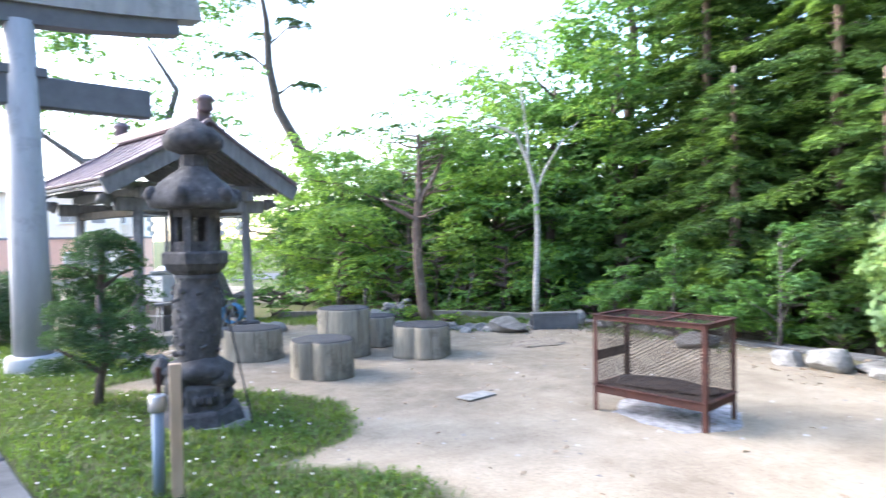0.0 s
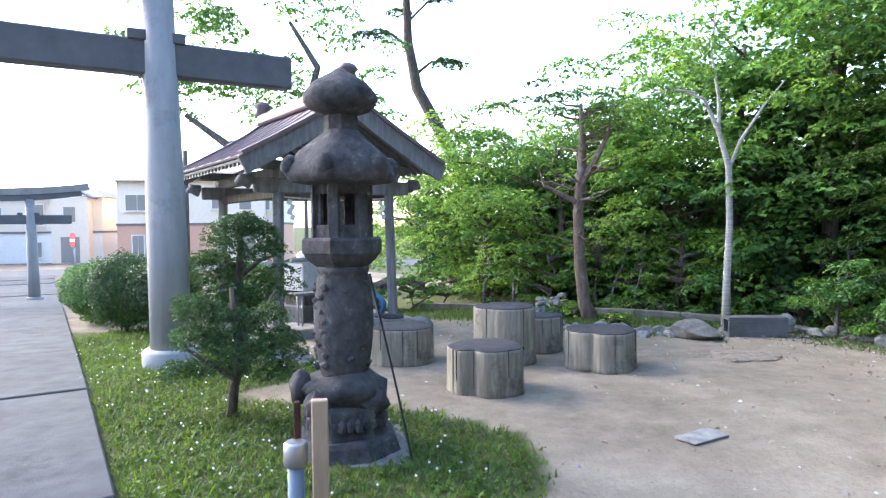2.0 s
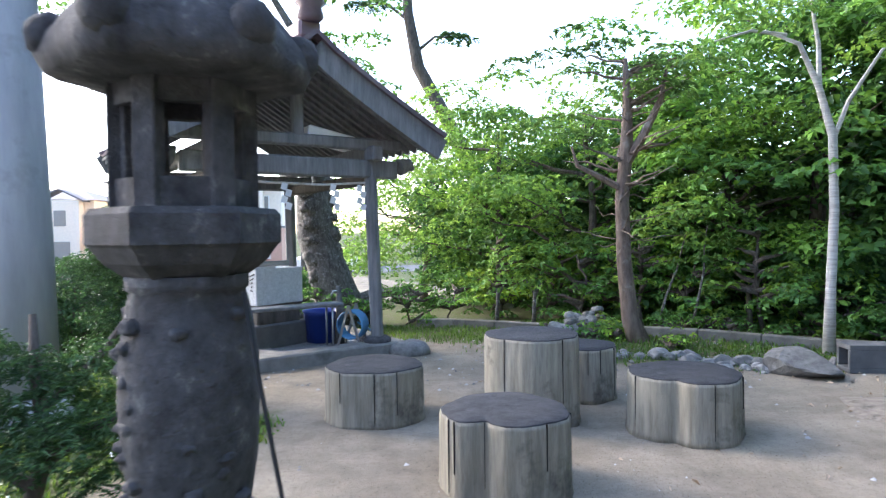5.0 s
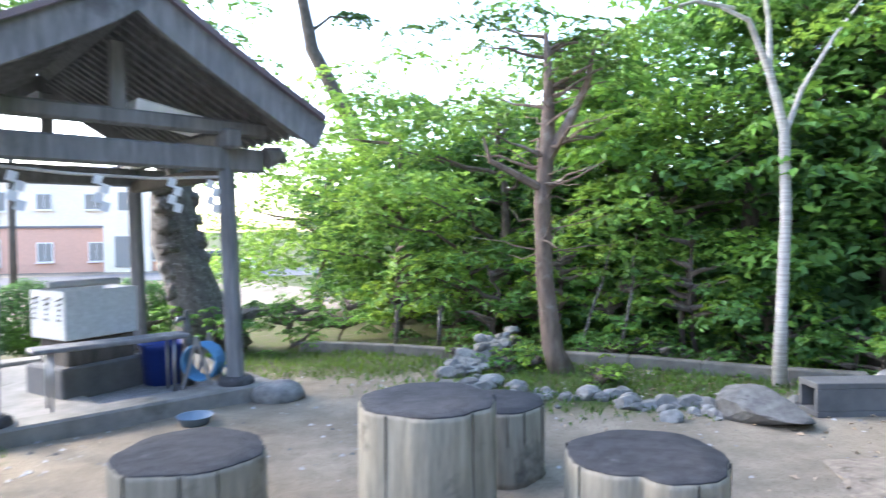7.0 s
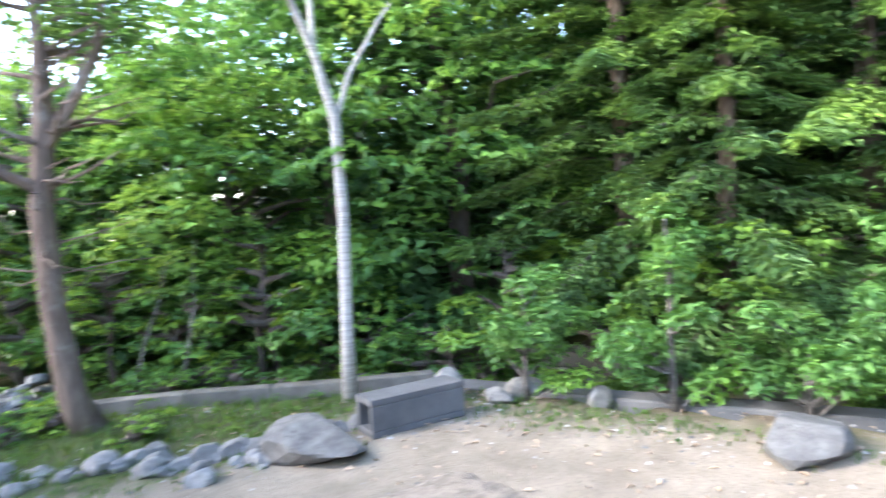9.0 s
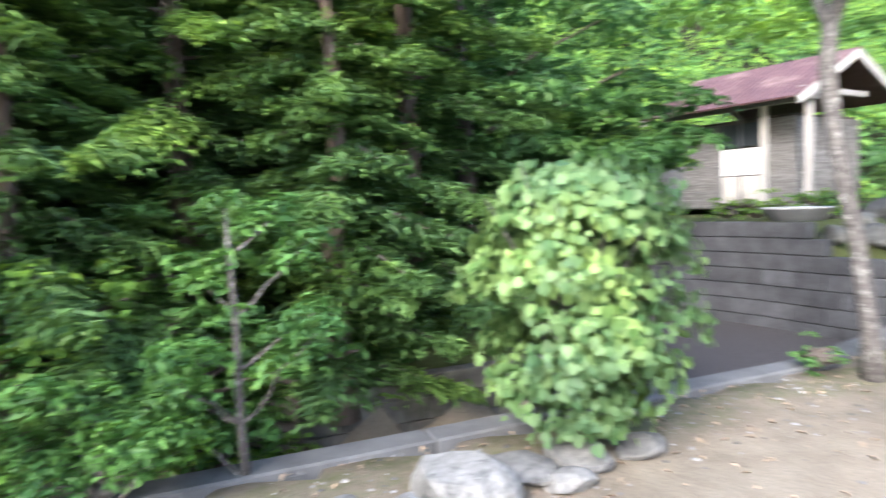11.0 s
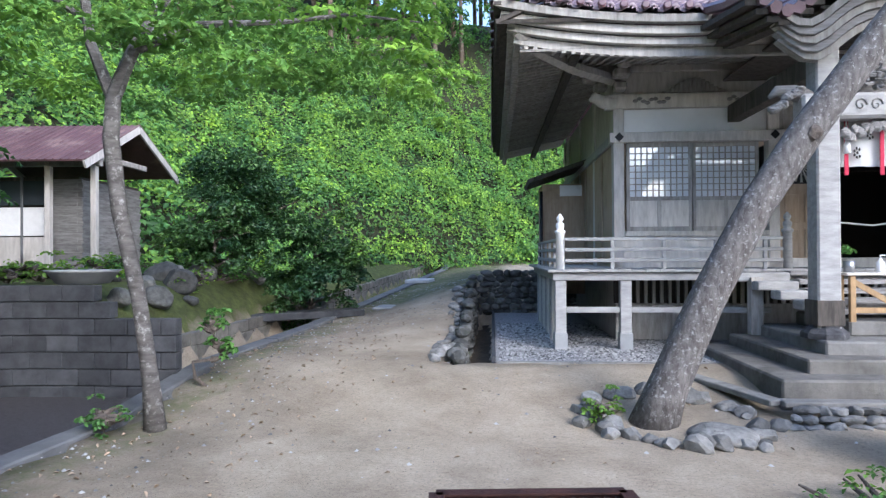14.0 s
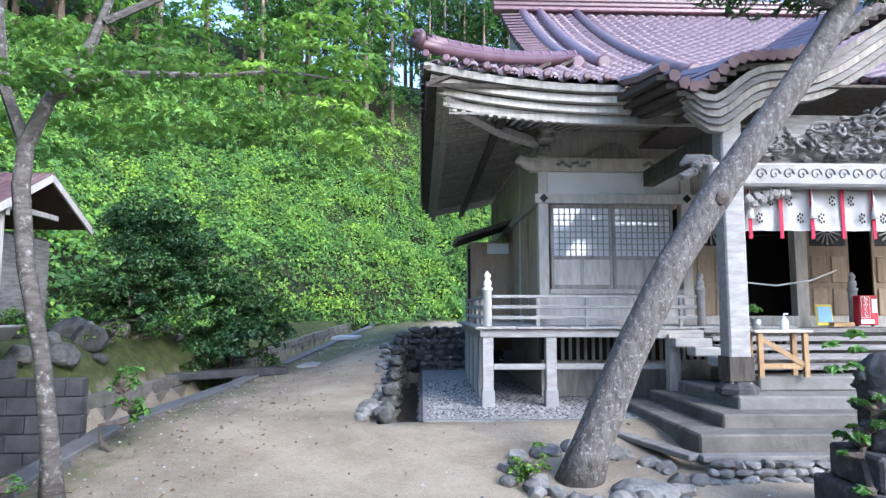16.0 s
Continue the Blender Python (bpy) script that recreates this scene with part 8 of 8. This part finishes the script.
    P, N = pads(cs, [0.42] * len(cs), 1100, 0.4)
    leaf_mesh("needles", P, N, 0.16, M["needle"], tp, 0.09)

    # climbing cover of the slope: one mantle of leaves over bumps
    def mantle(name, n, inside, lo, hi, size, mat, label, lift_=0.5, slim=0.6):
        pts = []
        got = 0
        while got < n:
            x, y = rng.uniform(inside[0], inside[1], 60000), rng.uniform(inside[2], inside[3], 60000)
            d = hill_dist(x, y)
            ok = (d > lo) & (d < hi)
            x, y = x[ok], y[ok]
            bump = lift_ * (np.sin(x * 1.9 + 2 * np.sin(y * 0.7)) * np.cos(y * 1.6 + x * 0.5) + 0.6 * np.sin(x * 4.1 + y * 3.3)) + 0.45
            z = land(x, y, False) + np.maximum(bump, 0.02) * rng.uniform(0.35, 1.0, len(x))
            pts.append(np.stack([x, y, z], 1))
            got += len(x)
        p = np.concatenate(pts)[:n]
        e = 0.3
        gx = (hill_dist(p[:, 0] + e, p[:, 1]) - hill_dist(p[:, 0] - e, p[:, 1])) / (2 * e)
        gy = (hill_dist(p[:, 0], p[:, 1] + e) - hill_dist(p[:, 0], p[:, 1] - e)) / (2 * e)
        nr = unit(np.stack([-gx * 0.7, -gy * 0.7, np.full(n, 0.75)], 1) + rng.normal(0, 0.25, (n, 3)))
        o = leaf_mesh(name, p, nr, size, mat, None, slim)
        tagged(o, label, "foliage", kind="stuff")
    # cushions of climbing leaves on the hillside
    for nm, cnt, per, sz, mt, lb, sd in (("vine_cover", 820, 100, 0.16, "leaf_vine", "bright climbing vines smothering the hillside", 1), ("vine_cover", 420, 80, 0.20, "leaf_mid", "deeper green cushions among the vines", 2)):
        r2 = random.Random(sd)
        cs, rs = [], []
        while len(cs) < cnt:  # spread over the slope
            x, y = r2.uniform(9, 42), r2.uniform(-42, 6)
            d = float(hill_dist(np.array(x), np.array(y)))
            if 0.1 < d < 23 and r2.random() < 1.2 - d / 30:
                r = r2.uniform(0.6, 1.7)
                cs.append((x, y, gz(x, y) + 0.1))
                rs.append(r)
        P, N = pads(cs, rs, per, 0.95, 0.35)
        o = leaf_mesh(nm, P, N + np.array([-0.5, 0.2, 0.0]), sz, M[mt], None, 0.65)
        tagged(o, lb, "foliage", kind="stuff")
    # darker leaf colour paints the shade in the gaps between cushions
    mantle("vine_cover", 60000, (9, 42, -44, 6), 0.0, 26, 0.20, M["leaf_dark"], "dark low leaves for the shaded gaps between the vines", 0.3)
    # dense thicket closing the wood's edge behind the yard
    line = [(-0.2, 21.0), (1.2, 18.0), (3.0, 15.6), (5.2, 13.9), (7.4, 12.0), (9.0, 9.5), (9.8, 6.5)]
    cs, rs = [], []
    for k in range(430):
        t = rr.uniform(0, 5.999)
        i = int(t)
        x = line[i][0] + (line[i + 1][0] - line[i][0]) * (t - i) + rr.gauss(0, 0.35)
        y = line[i][1] + (line[i + 1][1] - line[i][1]) * (t - i) + rr.gauss(0, 0.35)
        top = (2.6, 3.0, 3.6, 4.6, 6.5, 8.0)[i]
        cs.append((x, y, gz(x, y) * 0.4 + rr.uniform(0.2, top)))
        rs.append(rr.uniform(0.45, 0.8))
    P, N = pads(cs, rs, 300, 0.7, 0.3)
    tagged(leaf_mesh("thicket", P, N, 0.16, M["leaf_dark"], None, 0.6), "dense dark thicket at the wood's edge", "foliage", kind="stuff")
    mantle("vine_cover", 30000, (9, 44, -50, 6), 8, 30, 0.26, M["leaf_mid"], "deeper green leaves among the vines", 0.7)
    mantle("vine_cover", 40000, (-12, 22, -48, -26), 0.0, 18, 0.22, M["leaf_mid"], "leafy cover of the slope behind the hall", 0.6)
    # slope leaves coloured darker for the deep shade of the wood
    mantle("wood_floor_leaves", 60000, (0, 22, 2, 18), -0.4, 12, 0.18, M["leaf_dark"], "broad leaves covering the wooded slope", 0.7)
    # tall cedar trunks and crowns on the crest
    spots = []
    while len(spots) < 110:
        x, y = rr.uniform(14, 46), rr.uniform(-60, 4)
        if 18 < float(hill_dist(np.array(x), np.array(y))) < 33:
            spots.append((x, y))
    for x, y in spots:
        z = gz(x, y) - 0.2
        h = rr.uniform(11, 16)
        tt = woody("cedar_tree", (x, y, z), "tall plantation cedar on the crest", M["bark_red"], ([(0, 0, 0), (0.1, 0, h * 0.5), (0, 0.1, h)], [0.22, 0.16, 0.04]), [], seg=8)
        cs = [(rr.gauss(0, 0.9) * (1.3 - f), rr.gauss(0, 0.9) * (1.3 - f), h * f) for f in (rr.uniform(0.22, 1.0) for _ in range(26))]
        crown(tt, "crown", cs, [rr.uniform(0.6, 1.1) for _ in cs], 70, 0.36, M["leaf_dark"], 0.6, 0.5, 0.4)


woods()


def grass():
    """Blades and clover heads of the lawn."""
    n = 46000
    x, y = rng.uniform(-6, 5.5, n * 3), rng.uniform(2.4, 14.5, n * 3)
    k = rng.random(n * 3) < lawn(x, y) * 0.95
    q = (x + 2.39) * 0.868 + (y - 4.92) * 0.496
    e = (x - KX) * KN[0] + (y - KY) * KN[1]
    px, py = (x + 2.645) * 0.835 + (y - 12.35) * 0.55, -(x + 2.645) * 0.55 + (y - 12.35) * 0.835
    k &= (q > 0.03) & (e < 0) & (np.hypot(x + 1.16, y - 5.86) > 0.48) & ~((np.abs(px) < 1.35) & (np.abs(py) < 1.6))
    x, y = x[k][:n], y[k][:n]
    n = len(x)
    z = land(x, y)
    h = rng.uniform(0.03, 0.085, n) * np.where(y > 11, 1.3, 1.0)
    a = rng.uniform(0, 6.283, n)
    d = np.stack([np.cos(a), np.sin(a), np.zeros(n)], 1)
    s = np.stack([-np.sin(a), np.cos(a), np.zeros(n)], 1) * rng.uniform(0.004, 0.010, (n, 1))
    p = np.stack([x, y, z - 0.01], 1)
    up = np.array([0, 0, 1.0])
    m1 = p + up * (h * 0.6)[:, None] + d * (h * 0.2)[:, None]
    t1 = p + up * h[:, None] + d * (h * 0.7)[:, None]
    v = np.stack([p - s, p + s, m1 + s * 0.8, m1 - s * 0.8, t1], 1).reshape(-1, 3)
    i = np.arange(n)[:, None] * 5
    f = np.concatenate([i + np.array([[0, 1, 2]]), i + np.array([[0, 2, 3]]), i + np.array([[3, 2, 4]])], 1).reshape(-1, 3)
    o = raw_mesh("grass", v, f, M["grass"])
    tagged(o, "short trodden lawn grass", "grass", kind="stuff")
    m = 12000
    j = rng.integers(0, n, m)
    leaf_o = leaf_mesh("clover", np.stack([x[j], y[j], z[j] + 0.025], 1) + rng.normal(0, 0.02, (m, 3)) * np.array([1, 1, 0.2]), np.tile([0, 0, 1.0], (m, 1)), 0.035, M["grass"], None, 0.9)
    tagged(leaf_o, "clover leaves in the lawn", "clover", kind="stuff")
    # white clover heads
    sel = j[(x[j] < -0.2) & (y[j] < 11)][:190]
    b = np.array([[1, 0, 0], [0, 1, 0], [-1, 0, 0], [0, -1, 0], [0, 0, 1.0], [0, 0, -1]])
    c = np.stack([x[sel], y[sel], z[sel] + 0.06], 1) + rng.normal(0, 0.03, (len(sel), 3)) * np.array([1, 1, 0.3])
    v = (c[:, None] + b[None] * 0.011).reshape(-1, 3)
    i = np.arange(len(sel))[:, None] * 6
    fa = [(0, 1, 4), (1, 2, 4), (2, 3, 4), (3, 0, 4), (1, 0, 5), (2, 1, 5), (3, 2, 5), (0, 3, 5)]
    f = np.concatenate([i + np.array([q]) for q in fa], 1).reshape(-1, 3)
    o = raw_mesh("clover_flowers", v, f, M["white_cloth"])
    tagged(o, "white clover flower heads in the grass", "flowers", kind="stuff")
    # pebbles and twigs of the yard
    n = 30000
    x, y = rng.uniform(-3, 13, n), rng.uniform(-13, 13, n)
    e = (x - KX) * KN[0] + (y - KY) * KN[1]
    k = (e < -0.02) & ((rng.random(n) < 0.06) | ((y < -3) & (rng.random(n) < 0.5)) | (e > -1.5 * rng.random(n) ** 0.6) | ((y > 9.5) & (rng.random(n) < 0.4)))
    x, y = x[k], y[k]
    n = len(x)
    b = np.array([[1, 0, 0], [0.2, 0.8, 0], [-1, 0.1, 0], [-0.1, -0.9, 0], [0.1, 0, 0.7]])
    sc = 0.006 + 0.022 * rng.random((n, 1, 1)) ** 2
    an = rng.uniform(0, 6.28, n)
    rot = np.stack([np.stack([np.cos(an), -np.sin(an), 0 * an], 1), np.stack([np.sin(an), np.cos(an), 0 * an], 1), np.stack([0 * an, 0 * an, 1 + 0 * an], 1)], 1)
    v = (np.stack([x, y, land(x, y)], 1)[:, None] + np.einsum("nij,kj->nki", rot, b) * sc).reshape(-1, 3)
    i = np.arange(n)[:, None] * 5
    f = np.concatenate([i + np.array([q]) for q in ((0, 1, 4), (1, 2, 4), (2, 3, 4), (3, 0, 4))], 1).reshape(-1, 3)
    o = raw_mesh("loose_pebbles", v, f, M["pebble_mix"])
    tagged(o, "scattered pebbles on the sand", "pebbles", kind="stuff")
    n = 5200
    x, y = rng.uniform(0, 12, n), rng.uniform(-5, 12, n)
    e = (x - KX) * KN[0] + (y - KY) * KN[1]
    k = (e < -0.02) & ((e > -2.0) | (rng.random(n) < 0.12))
    x, y = x[k], y[k]
    o = leaf_mesh("dry_leaves", np.stack([x, y, land(x, y) + 0.012], 1), np.tile([0, 0, 1.0], (len(x), 1)), 0.05, M["wood_tan"], None, 0.4)
    tagged(o, "dry fallen leaves near the drain", "leaves", kind="stuff")


grass()


# ---- street side ----
def house(x, y, w, dpt, h, rz, wall_lo, wall_hi, label, seed, hip=True):
    z0 = gz(x, y) - 0.3
    t = thing("house", (x, y, z0), label, "house", rz)
    bm = bmesh.new()
    box(bm, (0, 0, h * 0.25), (w, dpt, h * 0.5))
    part("lower_wall", bm, wall_lo, t)
    bm = bmesh.new()
    box(bm, (0, 0.02, h * 0.75), (w - 0.02, dpt - 0.02, h * 0.5))
    part("upper_wall", bm, wall_hi, t)
    bm = bmesh.new()
    box(bm, (0, -0.03, h * 0.5), (w + 0.1, dpt + 0.1, 0.14))
    part("band", bm, M["house_roof"], t)
    bm = bmesh.new()
    v = [bm.verts.new(p) for p in ((-w / 2 - 0.4, -dpt / 2 - 0.4, h), (w / 2 + 0.4, -dpt / 2 - 0.4, h), (w / 2 + 0.4, dpt / 2 + 0.4, h), (-w / 2 - 0.4, dpt / 2 + 0.4, h), (-w / 4, 0, h + 1.0), (w / 4, 0, h + 1.0))]
    for f in ((0, 1, 5, 4), (1, 2, 5), (2, 3, 4, 5), (3, 0, 4), (3, 2, 1, 0)):
        bm.faces.new([v[i] for i in f])
    part("roof", bm, M["house_roof"], t)
    rr = random.Random(seed)
    n = max(2, int(w / 2.6))
    for st in range(2):
        for k in range(n):
            xx = -w / 2 + (k + 0.5) * w / n
            ww, hh = rr.choice((0.8, 1.2, 1.6)), rr.choice((0.9, 1.1, 1.5))
            zc = h * (0.25 + 0.5 * st)
            win = new("window")
            win.parent = t
            win.location = (xx, -dpt / 2, zc)
            for name, c, s, mt in (("window_frame", (0, -0.03, 0), (ww + 0.12, 0.06, hh + 0.12), M["house_white"]), ("pane", (-ww / 4, -0.07, 0), (ww / 2 - 0.03, 0.02, hh), M["glass_haze"]), ("pane", (ww / 4, -0.07, 0), (ww / 2 - 0.03, 0.02, hh), M["glass_haze"]), ("window_sill", (0, -0.1, -hh / 2 - 0.09), (ww + 0.2, 0.14, 0.05), M["house_white"])):
                bm = bmesh.new()
                box(bm, c, s, 0, 0.005)
                part(name, bm, mt, win)
    # gabled entrance bay
    bm = bmesh.new()
    box(bm, (w * 0.29, -dpt / 2 - 0.4, h * 0.5), (2.6, 0.8, h))
    part("bay", bm, wall_hi, t)
    bm = bmesh.new()
    for s in (-1, 1):
        beam(bm, (w * 0.29, -dpt / 2 - 0.45, h + 0.75), (w * 0.29 + s * 1.7, -dpt / 2 - 0.45, h - 0.1), 1.1, 0.1)
    part("bay_roof", bm, M["house_roof"], t)
    for zc, ww, hh in ((h * 0.75, 0.8, 1.1), (h * 0.25, 1.3, 1.9)):
        bm = bmesh.new()
        box(bm, (w * 0.29, -dpt / 2 - 0.82, zc), (ww, 0.05, hh), 0, 0.01)
        part("bay_window", bm, M["glass_haze"], t)


house(-16.7, 51.5, 11.5, 7, 6.2, 4, M["house_peach"], M["house_cream"], "peach and cream two-storey house across the street", 1)
house(-29.5, 53.5, 9.5, 7, 5.2, 4, M["house_white"], M["house_cream"], "pale two-storey house across the street", 2)
house(-41.0, 47.0, 11, 8, 5.4, 20, M["house_white"], M["house_white"], "white two-storey house across the street", 3)
house(-52.0, 36.0, 12, 8, 5.6, 45, M["house_cream"], M["house_white"], "pale house at the end of the street", 4)
house(-55.0, 20.0, 12, 8, 5.6, 75, M["house_white"], M["house_cream"], "cream house beyond the far gate", 5)


def street():
    # cross street beyond the far gate
    bm = bmesh.new()
    for k in range(24):
        a = Vector((-44 + k * 3.0, 22 + k * 0.9, 0))
        b = Vector((-44 + (k + 1) * 3.0, 22 + (k + 1) * 0.9, 0))
        beam(bm, (a.x, a.y + 10, gz(a.x, a.y + 10) + 0.0), (b.x, b.y + 10, gz(b.x, b.y + 10) + 0.0), 6.5, 0.06)
    one("road", bm, M["concrete"], "pale asphalt street beyond the shrine grounds", "road", kind="structure")
    x, y = -14.6, 27.6
    s = thing("stop_sign", (x, y, gz(x, y)), "round red stop sign on a grey post", "sign", -40)
    bm = bmesh.new()
    tube(bm, [(0, 0, 0), (0, 0, 2.2)], [0.035, 0.035], 8)
    part("post", bm, M["steel"], s)
    bm = bmesh.new()
    lathe(bm, [(0.3, 0), (0.3, 0.02)], 24)
    d = part("disc", bm, M["red"], s, "red disc with a white bar")
    d.matrix_basis = pose(0, -0.05, 1.95, 90, 0, 0)
    bm = bmesh.new()
    box(bm, (0, -0.08, 1.95), (0.42, 0.01, 0.1), 0, 0.002)
    part("bar", bm, M["white_cloth"], s)
    for x, y, h in ((-9.3, 25.4, 5.2), (-6.4, 34.0, 7.5), (-22, 33, 8.0)):
        p = thing("utility_pole", (x, y, gz(x, y) - 0.1), "slim utility pole by the street", "pole")
        bm = bmesh.new()
        tube(bm, [(0, 0, 0), (0, 0, h)], [0.11, 0.08], 10)
        part("pole", bm, M["wood_dark"] if h < 6 else M["concrete"], p)
        bm = bmesh.new()
        box(bm, (0, 0, h - 0.5), (0.9, 0.07, 0.07))
        part("crossarm", bm, M["steel"], p)
    # parked pale van glimpsed under the pavilion
    v = thing("parked_car", (-6.4, 41.0, gz(-6.4, 41.0)), "white compact car parked before the house", "car", 8)
    bm = bmesh.new()
    box(bm, (0, 0, 0.65), (3.6, 1.5, 0.7), 0, 0.15)
    part("body", bm, M["house_white"], v)
    bm = bmesh.new()
    box(bm, (0.1, 0, 1.2), (2.3, 1.35, 0.55), 0, 0.16)
    part("cabin", bm, M["glass_dark"], v)
    for xx in (-1.15, 1.15):
        for yy in (-0.7, 0.7):
            bm = bmesh.new()
            lathe(bm, [(0.29, -0.09), (0.29, 0.09)], 16)
            w = part("wheel", bm, M["black"], v)
            w.matrix_basis = pose(xx, yy, 0.29, 90, 0, 0)


street()
